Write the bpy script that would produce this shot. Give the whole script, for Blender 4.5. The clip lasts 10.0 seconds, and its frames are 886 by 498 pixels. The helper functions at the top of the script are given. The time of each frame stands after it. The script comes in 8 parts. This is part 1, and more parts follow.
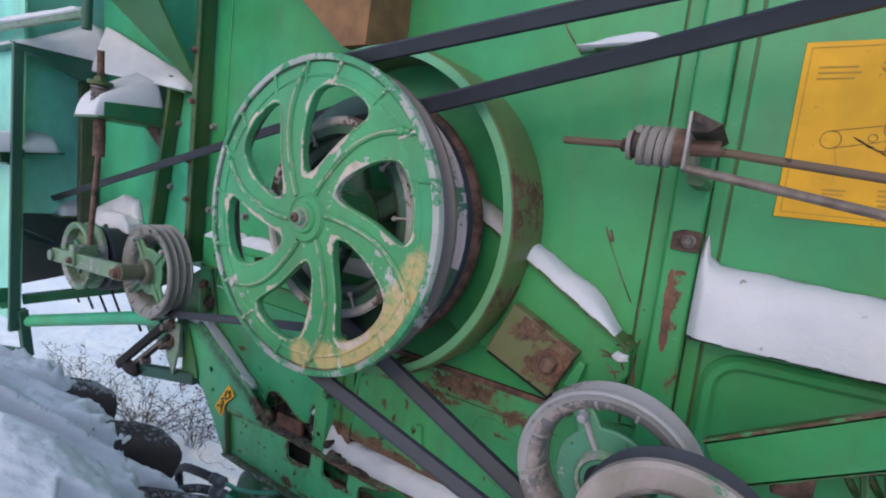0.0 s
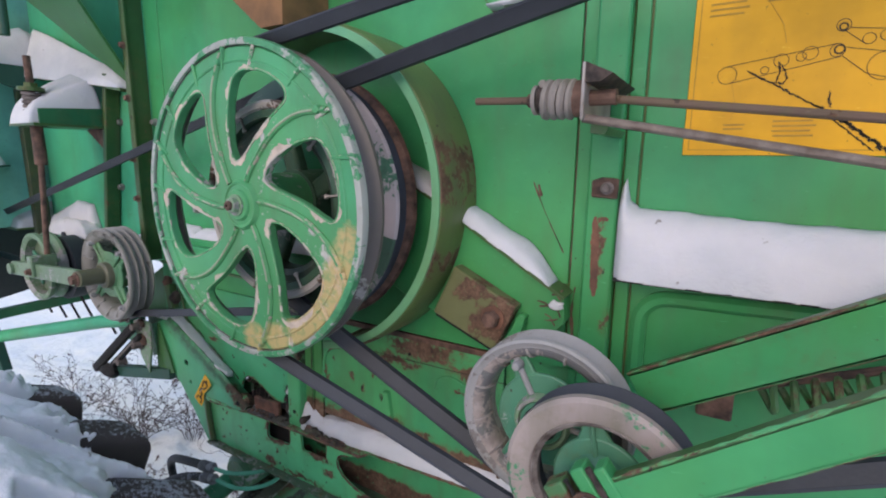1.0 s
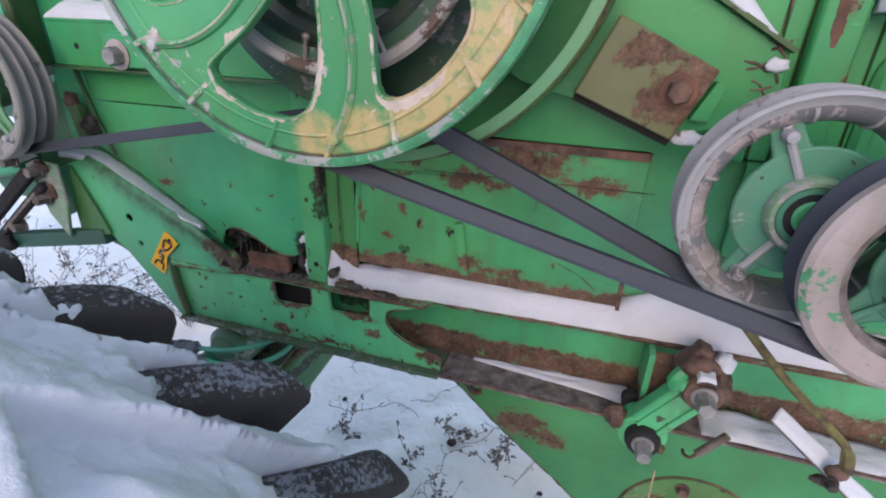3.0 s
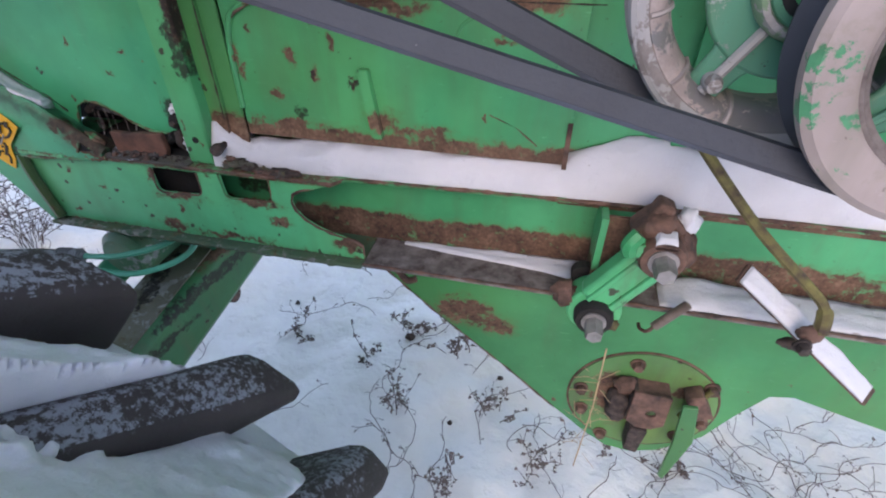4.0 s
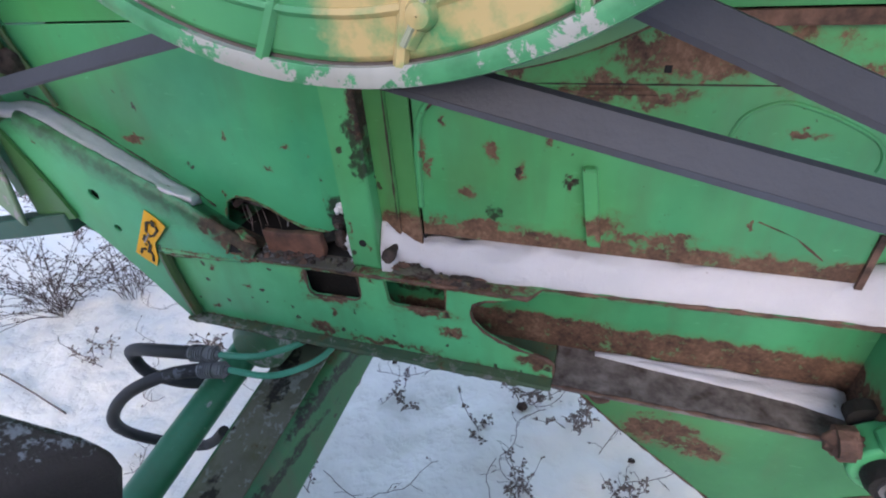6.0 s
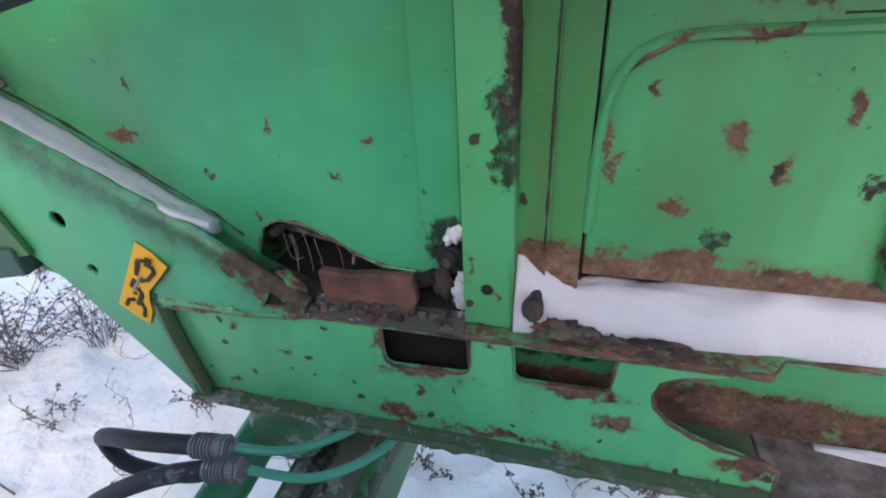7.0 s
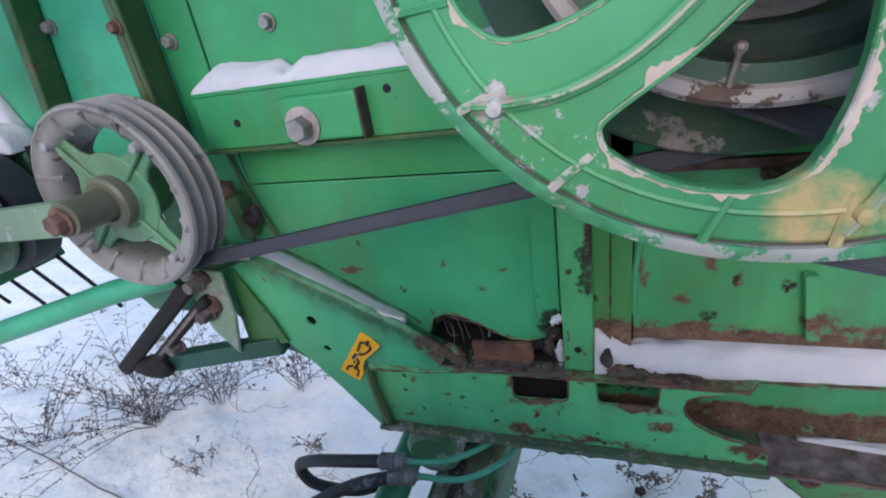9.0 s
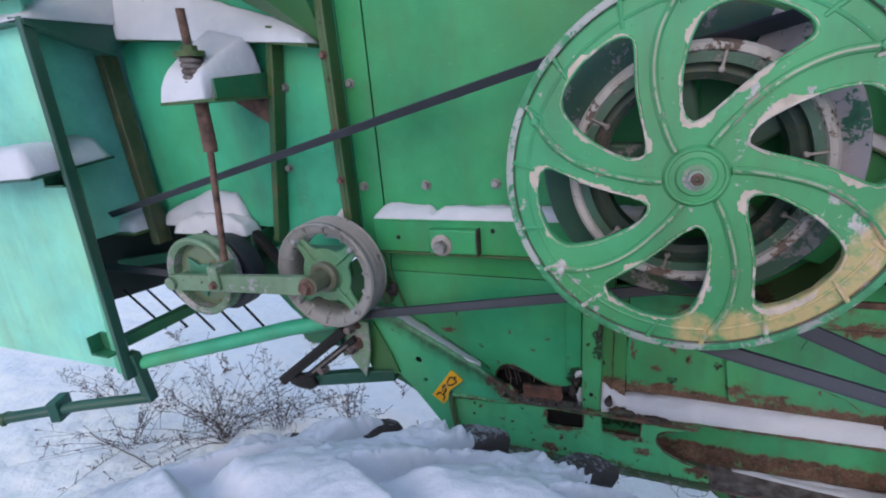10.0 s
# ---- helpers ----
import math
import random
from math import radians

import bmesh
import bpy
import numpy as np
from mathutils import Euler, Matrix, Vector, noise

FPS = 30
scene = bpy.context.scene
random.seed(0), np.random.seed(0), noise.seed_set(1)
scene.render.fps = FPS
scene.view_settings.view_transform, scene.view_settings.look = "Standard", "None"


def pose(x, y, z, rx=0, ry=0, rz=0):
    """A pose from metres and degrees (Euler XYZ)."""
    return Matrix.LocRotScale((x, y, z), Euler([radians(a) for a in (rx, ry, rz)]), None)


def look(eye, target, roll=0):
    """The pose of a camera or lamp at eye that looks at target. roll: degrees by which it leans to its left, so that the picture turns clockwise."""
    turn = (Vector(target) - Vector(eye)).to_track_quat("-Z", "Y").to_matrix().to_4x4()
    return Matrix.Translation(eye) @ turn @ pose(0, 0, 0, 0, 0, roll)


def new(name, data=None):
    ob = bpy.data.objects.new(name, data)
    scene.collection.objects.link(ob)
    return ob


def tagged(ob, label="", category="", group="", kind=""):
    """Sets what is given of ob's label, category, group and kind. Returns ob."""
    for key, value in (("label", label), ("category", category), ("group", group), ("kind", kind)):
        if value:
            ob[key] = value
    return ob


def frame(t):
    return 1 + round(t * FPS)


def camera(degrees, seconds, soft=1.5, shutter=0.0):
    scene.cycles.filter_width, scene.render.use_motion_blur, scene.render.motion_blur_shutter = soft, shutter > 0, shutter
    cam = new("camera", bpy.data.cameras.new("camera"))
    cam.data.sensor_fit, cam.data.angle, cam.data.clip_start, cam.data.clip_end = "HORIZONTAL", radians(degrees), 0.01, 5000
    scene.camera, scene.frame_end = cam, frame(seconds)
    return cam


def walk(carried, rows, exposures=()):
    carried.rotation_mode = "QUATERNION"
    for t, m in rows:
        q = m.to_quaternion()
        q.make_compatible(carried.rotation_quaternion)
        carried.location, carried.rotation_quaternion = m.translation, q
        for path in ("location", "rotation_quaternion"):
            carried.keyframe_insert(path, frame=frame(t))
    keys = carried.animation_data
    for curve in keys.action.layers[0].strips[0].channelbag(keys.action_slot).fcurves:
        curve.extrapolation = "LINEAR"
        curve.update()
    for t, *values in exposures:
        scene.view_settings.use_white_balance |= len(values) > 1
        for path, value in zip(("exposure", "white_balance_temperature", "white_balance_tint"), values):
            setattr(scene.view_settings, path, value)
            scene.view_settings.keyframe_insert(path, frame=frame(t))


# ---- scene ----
cam = camera(84.6, 10.0, soft=2.0)
PATH = [
    (0, (0.981, -0.883, 1.72), (-0.076, 0.799, 1.484), 6.8),
    (0.5, (1.011, -0.892, 1.726), (-0.027, 0.79, 1.416), 7.7),
    (1, (1.076, -0.854, 1.727), (0.077, 0.841, 1.372), 0.8),
    (1.5, (1.029, -0.83, 1.682), (0.079, 0.85, 1.156), -3.6),
    (2, (0.848, -0.841, 1.638), (-0.047, 0.839, 1.026), -1.9),
    (2.5, (0.677, -0.813, 1.541), (-0.002, 0.935, 0.847), 0.3),
    (3, (0.619, -0.772, 1.516), (0.088, 0.953, 0.656), 1.7),
    (3.2, (0.636, -0.745, 1.499), (0.186, 0.957, 0.551), 1.7),
    (4.3, (0.676, -0.563, 1.358), (0.341, 0.981, 0.132), -0.4),
    (4.5, (0.679, -0.504, 1.35), (0.368, 1.052, 0.132), -0.8),
    (5, (0.642, -0.449, 1.339), (0.35, 1.108, 0.119), -1.7),
    (5.5, (0.552, -0.481, 1.379), (0.141, 1.062, 0.175), -4.3),
    (5.7, (0.498, -0.478, 1.41), (-0.04, 1.043, 0.23), -6.2),
    (6, (0.414, -0.501, 1.419), (-0.16, 1.052, 0.298), -4.6),
    (6.2, (0.371, -0.492, 1.431), (-0.204, 1.052, 0.299), -4.6),
    (7.3, (0.1, -0.293, 1.236), (-0.357, 1.381, 0.243), -2.3),
    (7.5, (0.063, -0.27, 1.208), (-0.397, 1.397, 0.203), -0.7),
    (8, (0.058, -0.292, 1.216), (-0.457, 1.334, 0.171), -1.0),
    (8.5, (0.119, -0.397, 1.353), (-0.483, 1.208, 0.324), -5.5),
    (8.7, (0.135, -0.461, 1.46), (-0.48, 1.137, 0.431), -6.9),
    (9, (0.161, -0.628, 1.543), (-0.497, 1.058, 0.692), -9.6),
    (9.5, (0.164, -0.926, 1.692), (-0.527, 0.811, 0.98), -8.0),
    (10, (0.206, -1.086, 1.792), (-0.542, 0.666, 1.184), -4.7),
]
EXPOSURES = [(0, 0.0, 6550, 10), (0.5, 0.05, 6900, 10), (1.0, 0.10, 6950, 12), (1.5, 0.12, 6850, 12), (2.0, 0.20, 6800, 13), (3.2, 0.44, 6800, 16), (4.5, 0.66, 6800, 17), (5, 0.80, 6800, 19), (5.5, 0.68, 6800, 18), (6, 0.53, 6700, 16), (7.5, 0.76, 6650, 14), (8, 0.66, 6600, 13), (8.5, 0.54, 6500, 15), (9, 0.30, 6400, 13), (10, -0.02, 6300, 12)]
walk(cam, [(t, look(eye, target, roll)) for t, eye, target, roll in PATH], EXPOSURES)

# ---- light ----
world = bpy.data.worlds.new("overcast_sky")
scene.world = world
world.use_nodes = True
wn, wl = world.node_tree.nodes, world.node_tree.links
sky = wn.new("ShaderNodeTexSky")
sky.sky_type, sky.sun_disc = "NISHITA", False
sky.sun_elevation, sky.sun_rotation = radians(26), radians(175)
sky.air_density, sky.dust_density, sky.ozone_density = 1.0, 6.0, 1.0
cloud = wn.new("ShaderNodeMixRGB")
cloud.inputs[0].default_value = 0.75
cloud.inputs[2].default_value = (4.85, 6.45, 9.7, 1)
wl.new(sky.outputs[0], cloud.inputs[1])
wl.new(cloud.outputs[0], wn["Background"].inputs[0])
wn["Background"].inputs[1].default_value = 0.15
sun_data = bpy.data.lights.new("sun", "SUN")
sun_data.energy, sun_data.angle, sun_data.color = 0.72, radians(40), (1.0, 0.83, 0.72)
sun = new("sun", sun_data)
sun.matrix_world = look((0.6, -4.5, 3.4), (0.2, 0.0, 1.2))

# ---- materials ----


def nodes_of(name):
    m = bpy.data.materials.new(name)
    m.use_nodes = True
    return m, m.node_tree.nodes, m.node_tree.links, m.node_tree.nodes["Principled BSDF"]


def ramp(nt, src, stops):
    r = nt.nodes.new("ShaderNodeValToRGB")
    e = r.color_ramp.elements
    while len(e) < len(stops):
        e.new(0.5)
    for k, (p, c) in enumerate(stops):
        e[k].position = p
        e[k].color = c if len(c) == 4 else (*c, 1)
    nt.links.new(src, r.inputs[0])
    return r.outputs[0]


def noise_of(nt, vec, scale, detail=4.0, rough=0.55, distort=0.0):
    n = nt.nodes.new("ShaderNodeTexNoise")
    n.inputs["Scale"].default_value, n.inputs["Detail"].default_value = scale, detail
    n.inputs["Roughness"].default_value, n.inputs["Distortion"].default_value = rough, distort
    nt.links.new(vec, n.inputs["Vector"])
    return n.outputs[0]


def mathn(nt, op, a, b, clamp=False):
    n = nt.nodes.new("ShaderNodeMath")
    n.operation, n.use_clamp = op, clamp
    for k, v in enumerate((a, b)):
        if isinstance(v, (int, float)):
            n.inputs[k].default_value = v
        elif v is not None:
            nt.links.new(v, n.inputs[k])
    return n.outputs[0]


def mixc(nt, fac, a, b):
    n = nt.nodes.new("ShaderNodeMixRGB")
    for k, v in enumerate((fac, a, b)):
        if isinstance(v, (int, float)):
            n.inputs[k].default_value = v
        elif isinstance(v, tuple):
            n.inputs[k].default_value = (*v, 1)
        else:
            nt.links.new(v, n.inputs[k])
    return n.outputs[0]


def bump_of(nt, bsdf, height, strength=0.3, dist=0.003):
    b = nt.nodes.new("ShaderNodeBump")
    b.inputs["Strength"].default_value, b.inputs["Distance"].default_value = strength, dist
    nt.links.new(height, b.inputs["Height"])
    nt.links.new(b.outputs[0], bsdf.inputs["Normal"])


def coords(nt):
    return nt.nodes.new("ShaderNodeTexCoord").outputs["Object"]


def rust_colour(nt, vec):
    n = mathn(nt, "ADD", mathn(nt, "MULTIPLY", noise_of(nt, vec, 24, 8, 0.7), 0.65), mathn(nt, "MULTIPLY", noise_of(nt, vec, 170, 4, 0.7), 0.35))
    return ramp(nt, n, [(0.36, (0.034, 0.021, 0.016)), (0.45, (0.092, 0.050, 0.034)), (0.54, (0.148, 0.084, 0.054)), (0.66, (0.250, 0.150, 0.100))])


def paint(name, colour, rust=0.30, dirt=0.4, spots=(), below=None, above=None, rough=0.33, chip=None, chips=0.0, stain=(), spray=(), dots=0.5, flecks=None, bands=()):
    """Old sheet-metal paint. rust: how much of it has flaked; spots: (x, z, rx, rz) of rust patches; below: rust under that height;
    stain: the same as spots, of black grease; bands: (x0, z0, x1, z1, width) of soft grime along an edge; flecks: small crisp chips; chip, chips: the bare colour and how much of it shows."""
    m, n, l, bsdf = nodes_of(name)
    nt = m.node_tree
    vec = coords(nt)
    fade = noise_of(nt, vec, 3.2, 5, 0.6)
    fine = noise_of(nt, vec, 55, 6, 0.6)
    lighter = tuple(min(1, c * 1.22 + 0.012) for c in colour)
    darker = tuple(c * 0.68 for c in colour)
    base = mixc(nt, ramp(nt, fade, [(0.32, (0, 0, 0)), (0.68, (1, 1, 1))]), darker, lighter)
    # sun-bleached and yellowed areas
    old = noise_of(nt, vec, 1.7, 4, 0.6)
    if colour[1] > 1.8 * colour[0]:
        yellowed = (colour[0] * 1.9 + 0.012, colour[1] * 1.02, colour[2] * 0.62)
    else:
        yellowed = (colour[0] * 0.92, colour[1] * 0.93, colour[2] * 1.0)
    base = mixc(nt, ramp(nt, old, [(0.43, (0, 0, 0)), (0.66, (0.5, 0.5, 0.5))]), base, yellowed)
    # fine pale scuffs and dark specks
    scm = n.new("ShaderNodeMapping")
    scm.inputs["Scale"].default_value = (1.0, 1.0, 3.5)
    scm.inputs["Rotation"].default_value = (0, 0.5, 0)
    l.new(vec, scm.inputs[0])
    scuff = noise_of(nt, scm.outputs[0], 42, 8, 0.7, 0.6)
    base = mixc(nt, ramp(nt, scuff, [(0.63, (0, 0, 0)), (0.72, (0.42, 0.42, 0.42))]), base, tuple(min(1, c * 1.5 + 0.09) for c in colour))
    speck = noise_of(nt, vec, 130, 3, 0.6)
    base = mixc(nt, ramp(nt, speck, [(0.70, (0, 0, 0)), (0.75, (0.7, 0.7, 0.7))]), base, (0.05, 0.04, 0.025))
    # grime in soft runs, stretched downwards
    mp = n.new("ShaderNodeMapping")
    mp.inputs["Scale"].default_value = (9, 9, 1.6)
    l.new(vec, mp.inputs[0])
    runs = noise_of(nt, mp.outputs[0], 1.6, 5, 0.6)
    grime = mathn(nt, "MULTIPLY", ramp(nt, runs, [(0.5, (0, 0, 0)), (0.78, (1, 1, 1))]), dirt)
    base = mixc(nt, grime, base, (0.10, 0.105, 0.06))
    height = mathn(nt, "MULTIPLY", fine, 0.25)
    if chips > 0:
        cm = noise_of(nt, vec, 40, 10, 0.72, 0.25)
        big = noise_of(nt, vec, 7, 3, 0.5)
        s = mathn(nt, "ADD", mathn(nt, "MULTIPLY", cm, 0.6), mathn(nt, "MULTIPLY", big, 0.5))
        t = 0.74 - 0.22 * chips
        mask = ramp(nt, s, [(t - 0.006, (0, 0, 0)), (t + 0.006, (1, 1, 1))])
        tone = mixc(nt, ramp(nt, fine, [(0.4, (0, 0, 0)), (0.6, (1, 1, 1))]), tuple(c * 0.72 for c in chip), chip)
        base = mixc(nt, mask, base, tone)
        height = mathn(nt, "SUBTRACT", height, mathn(nt, "MULTIPLY", mask, 0.8))
    small = noise_of(nt, vec, 34, 10, 0.72, 0.3)
    cover = noise_of(nt, vec, 5.5, 3, 0.5)
    s = mathn(nt, "ADD", mathn(nt, "MULTIPLY", mathn(nt, "SUBTRACT", small, 0.1), 0.78), mathn(nt, "MULTIPLY", cover, 0.42))
    wob = n.new("ShaderNodeTexNoise")
    wob.inputs["Scale"].default_value, wob.inputs["Detail"].default_value, wob.inputs["Roughness"].default_value = 38, 6, 0.7
    l.new(vec, wob.inputs["Vector"])
    half = n.new("ShaderNodeVectorMath")
    half.operation = "SUBTRACT"
    l.new(wob.outputs["Color"], half.inputs[0])
    half.inputs[1].default_value = (0.5, 0.5, 0.5)
    little = n.new("ShaderNodeVectorMath")
    little.operation = "SCALE"
    l.new(half.outputs[0], little.inputs[0])
    little.inputs["Scale"].default_value = 0.05
    ragged = n.new("ShaderNodeVectorMath")
    l.new(vec, ragged.inputs[0])
    l.new(little.outputs[0], ragged.inputs[1])
    warped = ragged.outputs[0]
    extra = None

    def patches(rows):
        got = None
        for x, z, rx, rz in rows:
            a = n.new("ShaderNodeVectorMath")
            a.operation = "SUBTRACT"
            l.new(warped, a.inputs[0])
            a.inputs[1].default_value = (x, 0, z)
            b = n.new("ShaderNodeVectorMath")
            b.operation = "MULTIPLY"
            l.new(a.outputs[0], b.inputs[0])
            b.inputs[1].default_value = (1 / rx, 0, 1 / rz)
            c = n.new("ShaderNodeVectorMath")
            c.operation = "LENGTH"
            l.new(b.outputs[0], c.inputs[0])
            v = mathn(nt, "SUBTRACT", 1.0, c.outputs["Value"])
            got = v if got is None else mathn(nt, "MAXIMUM", got, v)
        return got

    if spots:
        extra = mathn(nt, "MULTIPLY", mathn(nt, "MAXIMUM", patches(spots), -0.35), 0.42)
    if below is not None or above is not None:
        sep = n.new("ShaderNodeSeparateXYZ")
        l.new(vec, sep.inputs[0])
        for lim, sign in ((below, 1), (above, -1)):
            if lim is None:
                continue
            d = mathn(nt, "MULTIPLY", mathn(nt, "SUBTRACT", lim, sep.outputs[2]), sign * 14.0)
            d = mathn(nt, "MINIMUM", mathn(nt, "MAXIMUM", d, -0.2), 0.35)
            extra = d if extra is None else mathn(nt, "MAXIMUM", extra, d)
    if extra is not None:
        s = mathn(nt, "ADD", s, extra)
    if spray:
        sm = mathn(nt, "ADD", patches(spray), mathn(nt, "MULTIPLY", mathn(nt, "SUBTRACT", cover, 0.5), 1.5))
        sm = ramp(nt, sm, [(0.05, (0, 0, 0)), (0.42, (1, 1, 1))])
        base = mixc(nt, mathn(nt, "MULTIPLY", mathn(nt, "MULTIPLY", sm, ramp(nt, fine, [(0.34, (0.35, 0.35, 0.35)), (0.52, (1, 1, 1))])), 0.82), base, mixc(nt, fade, (0.40, 0.30, 0.13), (0.66, 0.43, 0.21)))
    t = 0.78 - 0.2 * rust
    if dots > 0:
        vo = n.new("ShaderNodeTexVoronoi")
        vo.inputs["Scale"].default_value = 17
        flat = n.new("ShaderNodeVectorMath")
        flat.operation = "MULTIPLY"
        l.new(warped, flat.inputs[0])
        flat.inputs[1].default_value = (1, 0.2, 0.8)
        l.new(flat.outputs[0], vo.inputs["Vector"])
        sc = n.new("ShaderNodeSeparateXYZ")
        l.new(vo.outputs["Color"], sc.inputs[0])
        size = mathn(nt, "MULTIPLY", mathn(nt, "POWER", sc.outputs[0], 4.0), 0.27 * dots)
        d = mathn(nt, "ADD", mathn(nt, "SUBTRACT", size, vo.outputs["Distance"]), mathn(nt, "MULTIPLY", mathn(nt, "SUBTRACT", small, 0.5), 0.40))
        s = mathn(nt, "ADD", s, mathn(nt, "MULTIPLY", mathn(nt, "MAXIMUM", d, 0.0), 9.0))
    halo = ramp(nt, s, [(t - 0.15, (0, 0, 0)), (t - 0.05, (0.22, 0.22, 0.22)), (t - 0.004, (0.62, 0.62, 0.62))])
    base = mixc(nt, halo, base, (0.115, 0.115, 0.045))
    rm = ramp(nt, s, [(t - 0.014, (0, 0, 0)), (t + 0.03, (1, 1, 1))])
    left = noise_of(nt, vec, 75, 6, 0.7)
    rm = mathn(nt, "MULTIPLY", rm, ramp(nt, left, [(0.585, (1, 1, 1)), (0.64, (0.25, 0.25, 0.25))]))
    base = mixc(nt, rm, base, rust_colour(nt, vec))
    height = mathn(nt, "ADD", height, mathn(nt, "MULTIPLY", mathn(nt, "SUBTRACT", small, 0.9), mathn(nt, "MULTIPLY", rm, 1.3)))
    flecks = min(1.0, dots * 1.6) if flecks is None else flecks
    if flecks > 0:
        fl = n.new("ShaderNodeTexVoronoi")
        fl.inputs["Scale"].default_value = 38
        thin = n.new("ShaderNodeVectorMath")
        thin.operation = "MULTIPLY_ADD"
        l.new(little.outputs[0], thin.inputs[0])
        thin.inputs[1].default_value = (0.5, 0.5, 0.5)
        l.new(vec, thin.inputs[2])
        l.new(thin.outputs[0], fl.inputs["Vector"])
        fc = n.new("ShaderNodeSeparateXYZ")
        l.new(fl.outputs["Color"], fc.inputs[0])
        size = mathn(nt, "MULTIPLY", mathn(nt, "POWER", fc.outputs[1], 5.0), 0.26 * flecks)
        fm = ramp(nt, mathn(nt, "SUBTRACT", size, fl.outputs["Distance"]), [(0.0, (0, 0, 0)), (0.03, (0.92, 0.92, 0.92))])
        base = mixc(nt, fm, base, (0.040, 0.026, 0.020))
    for x0, z0, x1, z1, wide in bands:
        along = Vector((x1 - x0, 0, z1 - z0)).normalized()
        off = n.new("ShaderNodeVectorMath")
        off.operation = "DOT_PRODUCT"
        l.new(warped, off.inputs[0])
        off.inputs[1].default_value = (-along.z, 0, along.x)
        d = mathn(nt, "ABSOLUTE", mathn(nt, "SUBTRACT", off.outputs["Value"], -along.z * x0 + along.x * z0), 0)
        bm_ = ramp(nt, mathn(nt, "DIVIDE", d, wide), [(0.0, (0.62, 0.62, 0.62)), (0.45, (0.34, 0.34, 0.34)), (1.0, (0, 0, 0))])
        base = mixc(nt, mathn(nt, "MULTIPLY", bm_, ramp(nt, fine, [(0.30, (0.45, 0.45, 0.45)), (0.60, (1, 1, 1))])), base, (0.032, 0.034, 0.024))
    if stain:
        sm = mathn(nt, "ADD", mathn(nt, "MULTIPLY", patches(stain), 0.6), mathn(nt, "MULTIPLY", small, 0.7))
        sm = ramp(nt, sm, [(0.36, (0, 0, 0)), (0.48, (1, 1, 1))])
        base = mixc(nt, mathn(nt, "MULTIPLY", mathn(nt, "MULTIPLY", sm, ramp(nt, left, [(0.38, (0.25, 0.25, 0.25)), (0.50, (1, 1, 1))])), 0.9), base, (0.020, 0.016, 0.013))
    bsdf.inputs["Specular IOR Level"].default_value = 0.34
    l.new(base, bsdf.inputs["Base Color"])
    l.new(mathn(nt, "ADD", mathn(nt, "MULTIPLY", rm, 0.4), mathn(nt, "ADD", mathn(nt, "MULTIPLY", fade, 0.25), rough - 0.1), True), bsdf.inputs["Roughness"])
    bump_of(nt, bsdf, height, 0.35, 0.0022)
    return m


def plain(name, colour, rough=0.6, metal=0.0, var=0.35, scale=18, bump=0.3, dark=None, grain=70, bdist=0.002):
    m, n, l, bsdf = nodes_of(name)
    nt = m.node_tree
    vec = coords(nt)
    a = noise_of(nt, vec, scale, 6, 0.6)
    f = noise_of(nt, vec, grain, 5, 0.6)
    low = dark if dark else tuple(c * (1 - var) for c in colour)
    hi = tuple(min(1, c * (1 + var)) for c in colour)
    base = mixc(nt, ramp(nt, a, [(0.33, (0, 0, 0)), (0.67, (1, 1, 1))]), low, hi)
    base = mixc(nt, mathn(nt, "MULTIPLY", f, 0.3), base, low)
    l.new(base, bsdf.inputs["Base Color"])
    l.new(mathn(nt, "ADD", mathn(nt, "MULTIPLY", a, 0.3), rough - 0.15, True), bsdf.inputs["Roughness"])
    bsdf.inputs["Metallic"].default_value = metal
    bump_of(nt, bsdf, mathn(nt, "ADD", f, mathn(nt, "MULTIPLY", a, 0.6)), bump, bdist)
    return m


def dusty_rubber():
    """Belt rubber with worn streaks along it and pale lint."""
    m, n, l, bsdf = nodes_of("rubber_belt")
    nt = m.node_tree
    vec = coords(nt)
    a = noise_of(nt, vec, 6, 6, 0.65)
    f = noise_of(nt, vec, 120, 5, 0.7)
    base = mixc(nt, ramp(nt, a, [(0.35, (0, 0, 0)), (0.65, (1, 1, 1))]), (0.020, 0.023, 0.032), (0.036, 0.041, 0.054))
    base = mixc(nt, mathn(nt, "MULTIPLY", f, 0.4), base, (0.03, 0.03, 0.034))
    lint = ramp(nt, noise_of(nt, vec, 60, 3, 0.8), [(0.735, (0, 0, 0)), (0.76, (0.8, 0.8, 0.8))])
    base = mixc(nt, lint, base, (0.55, 0.54, 0.54))
    l.new(base, bsdf.inputs["Base Color"])
    bsdf.inputs["Roughness"].default_value = 0.6
    bump_of(nt, bsdf, f, 0.35, 0.002)
    return m


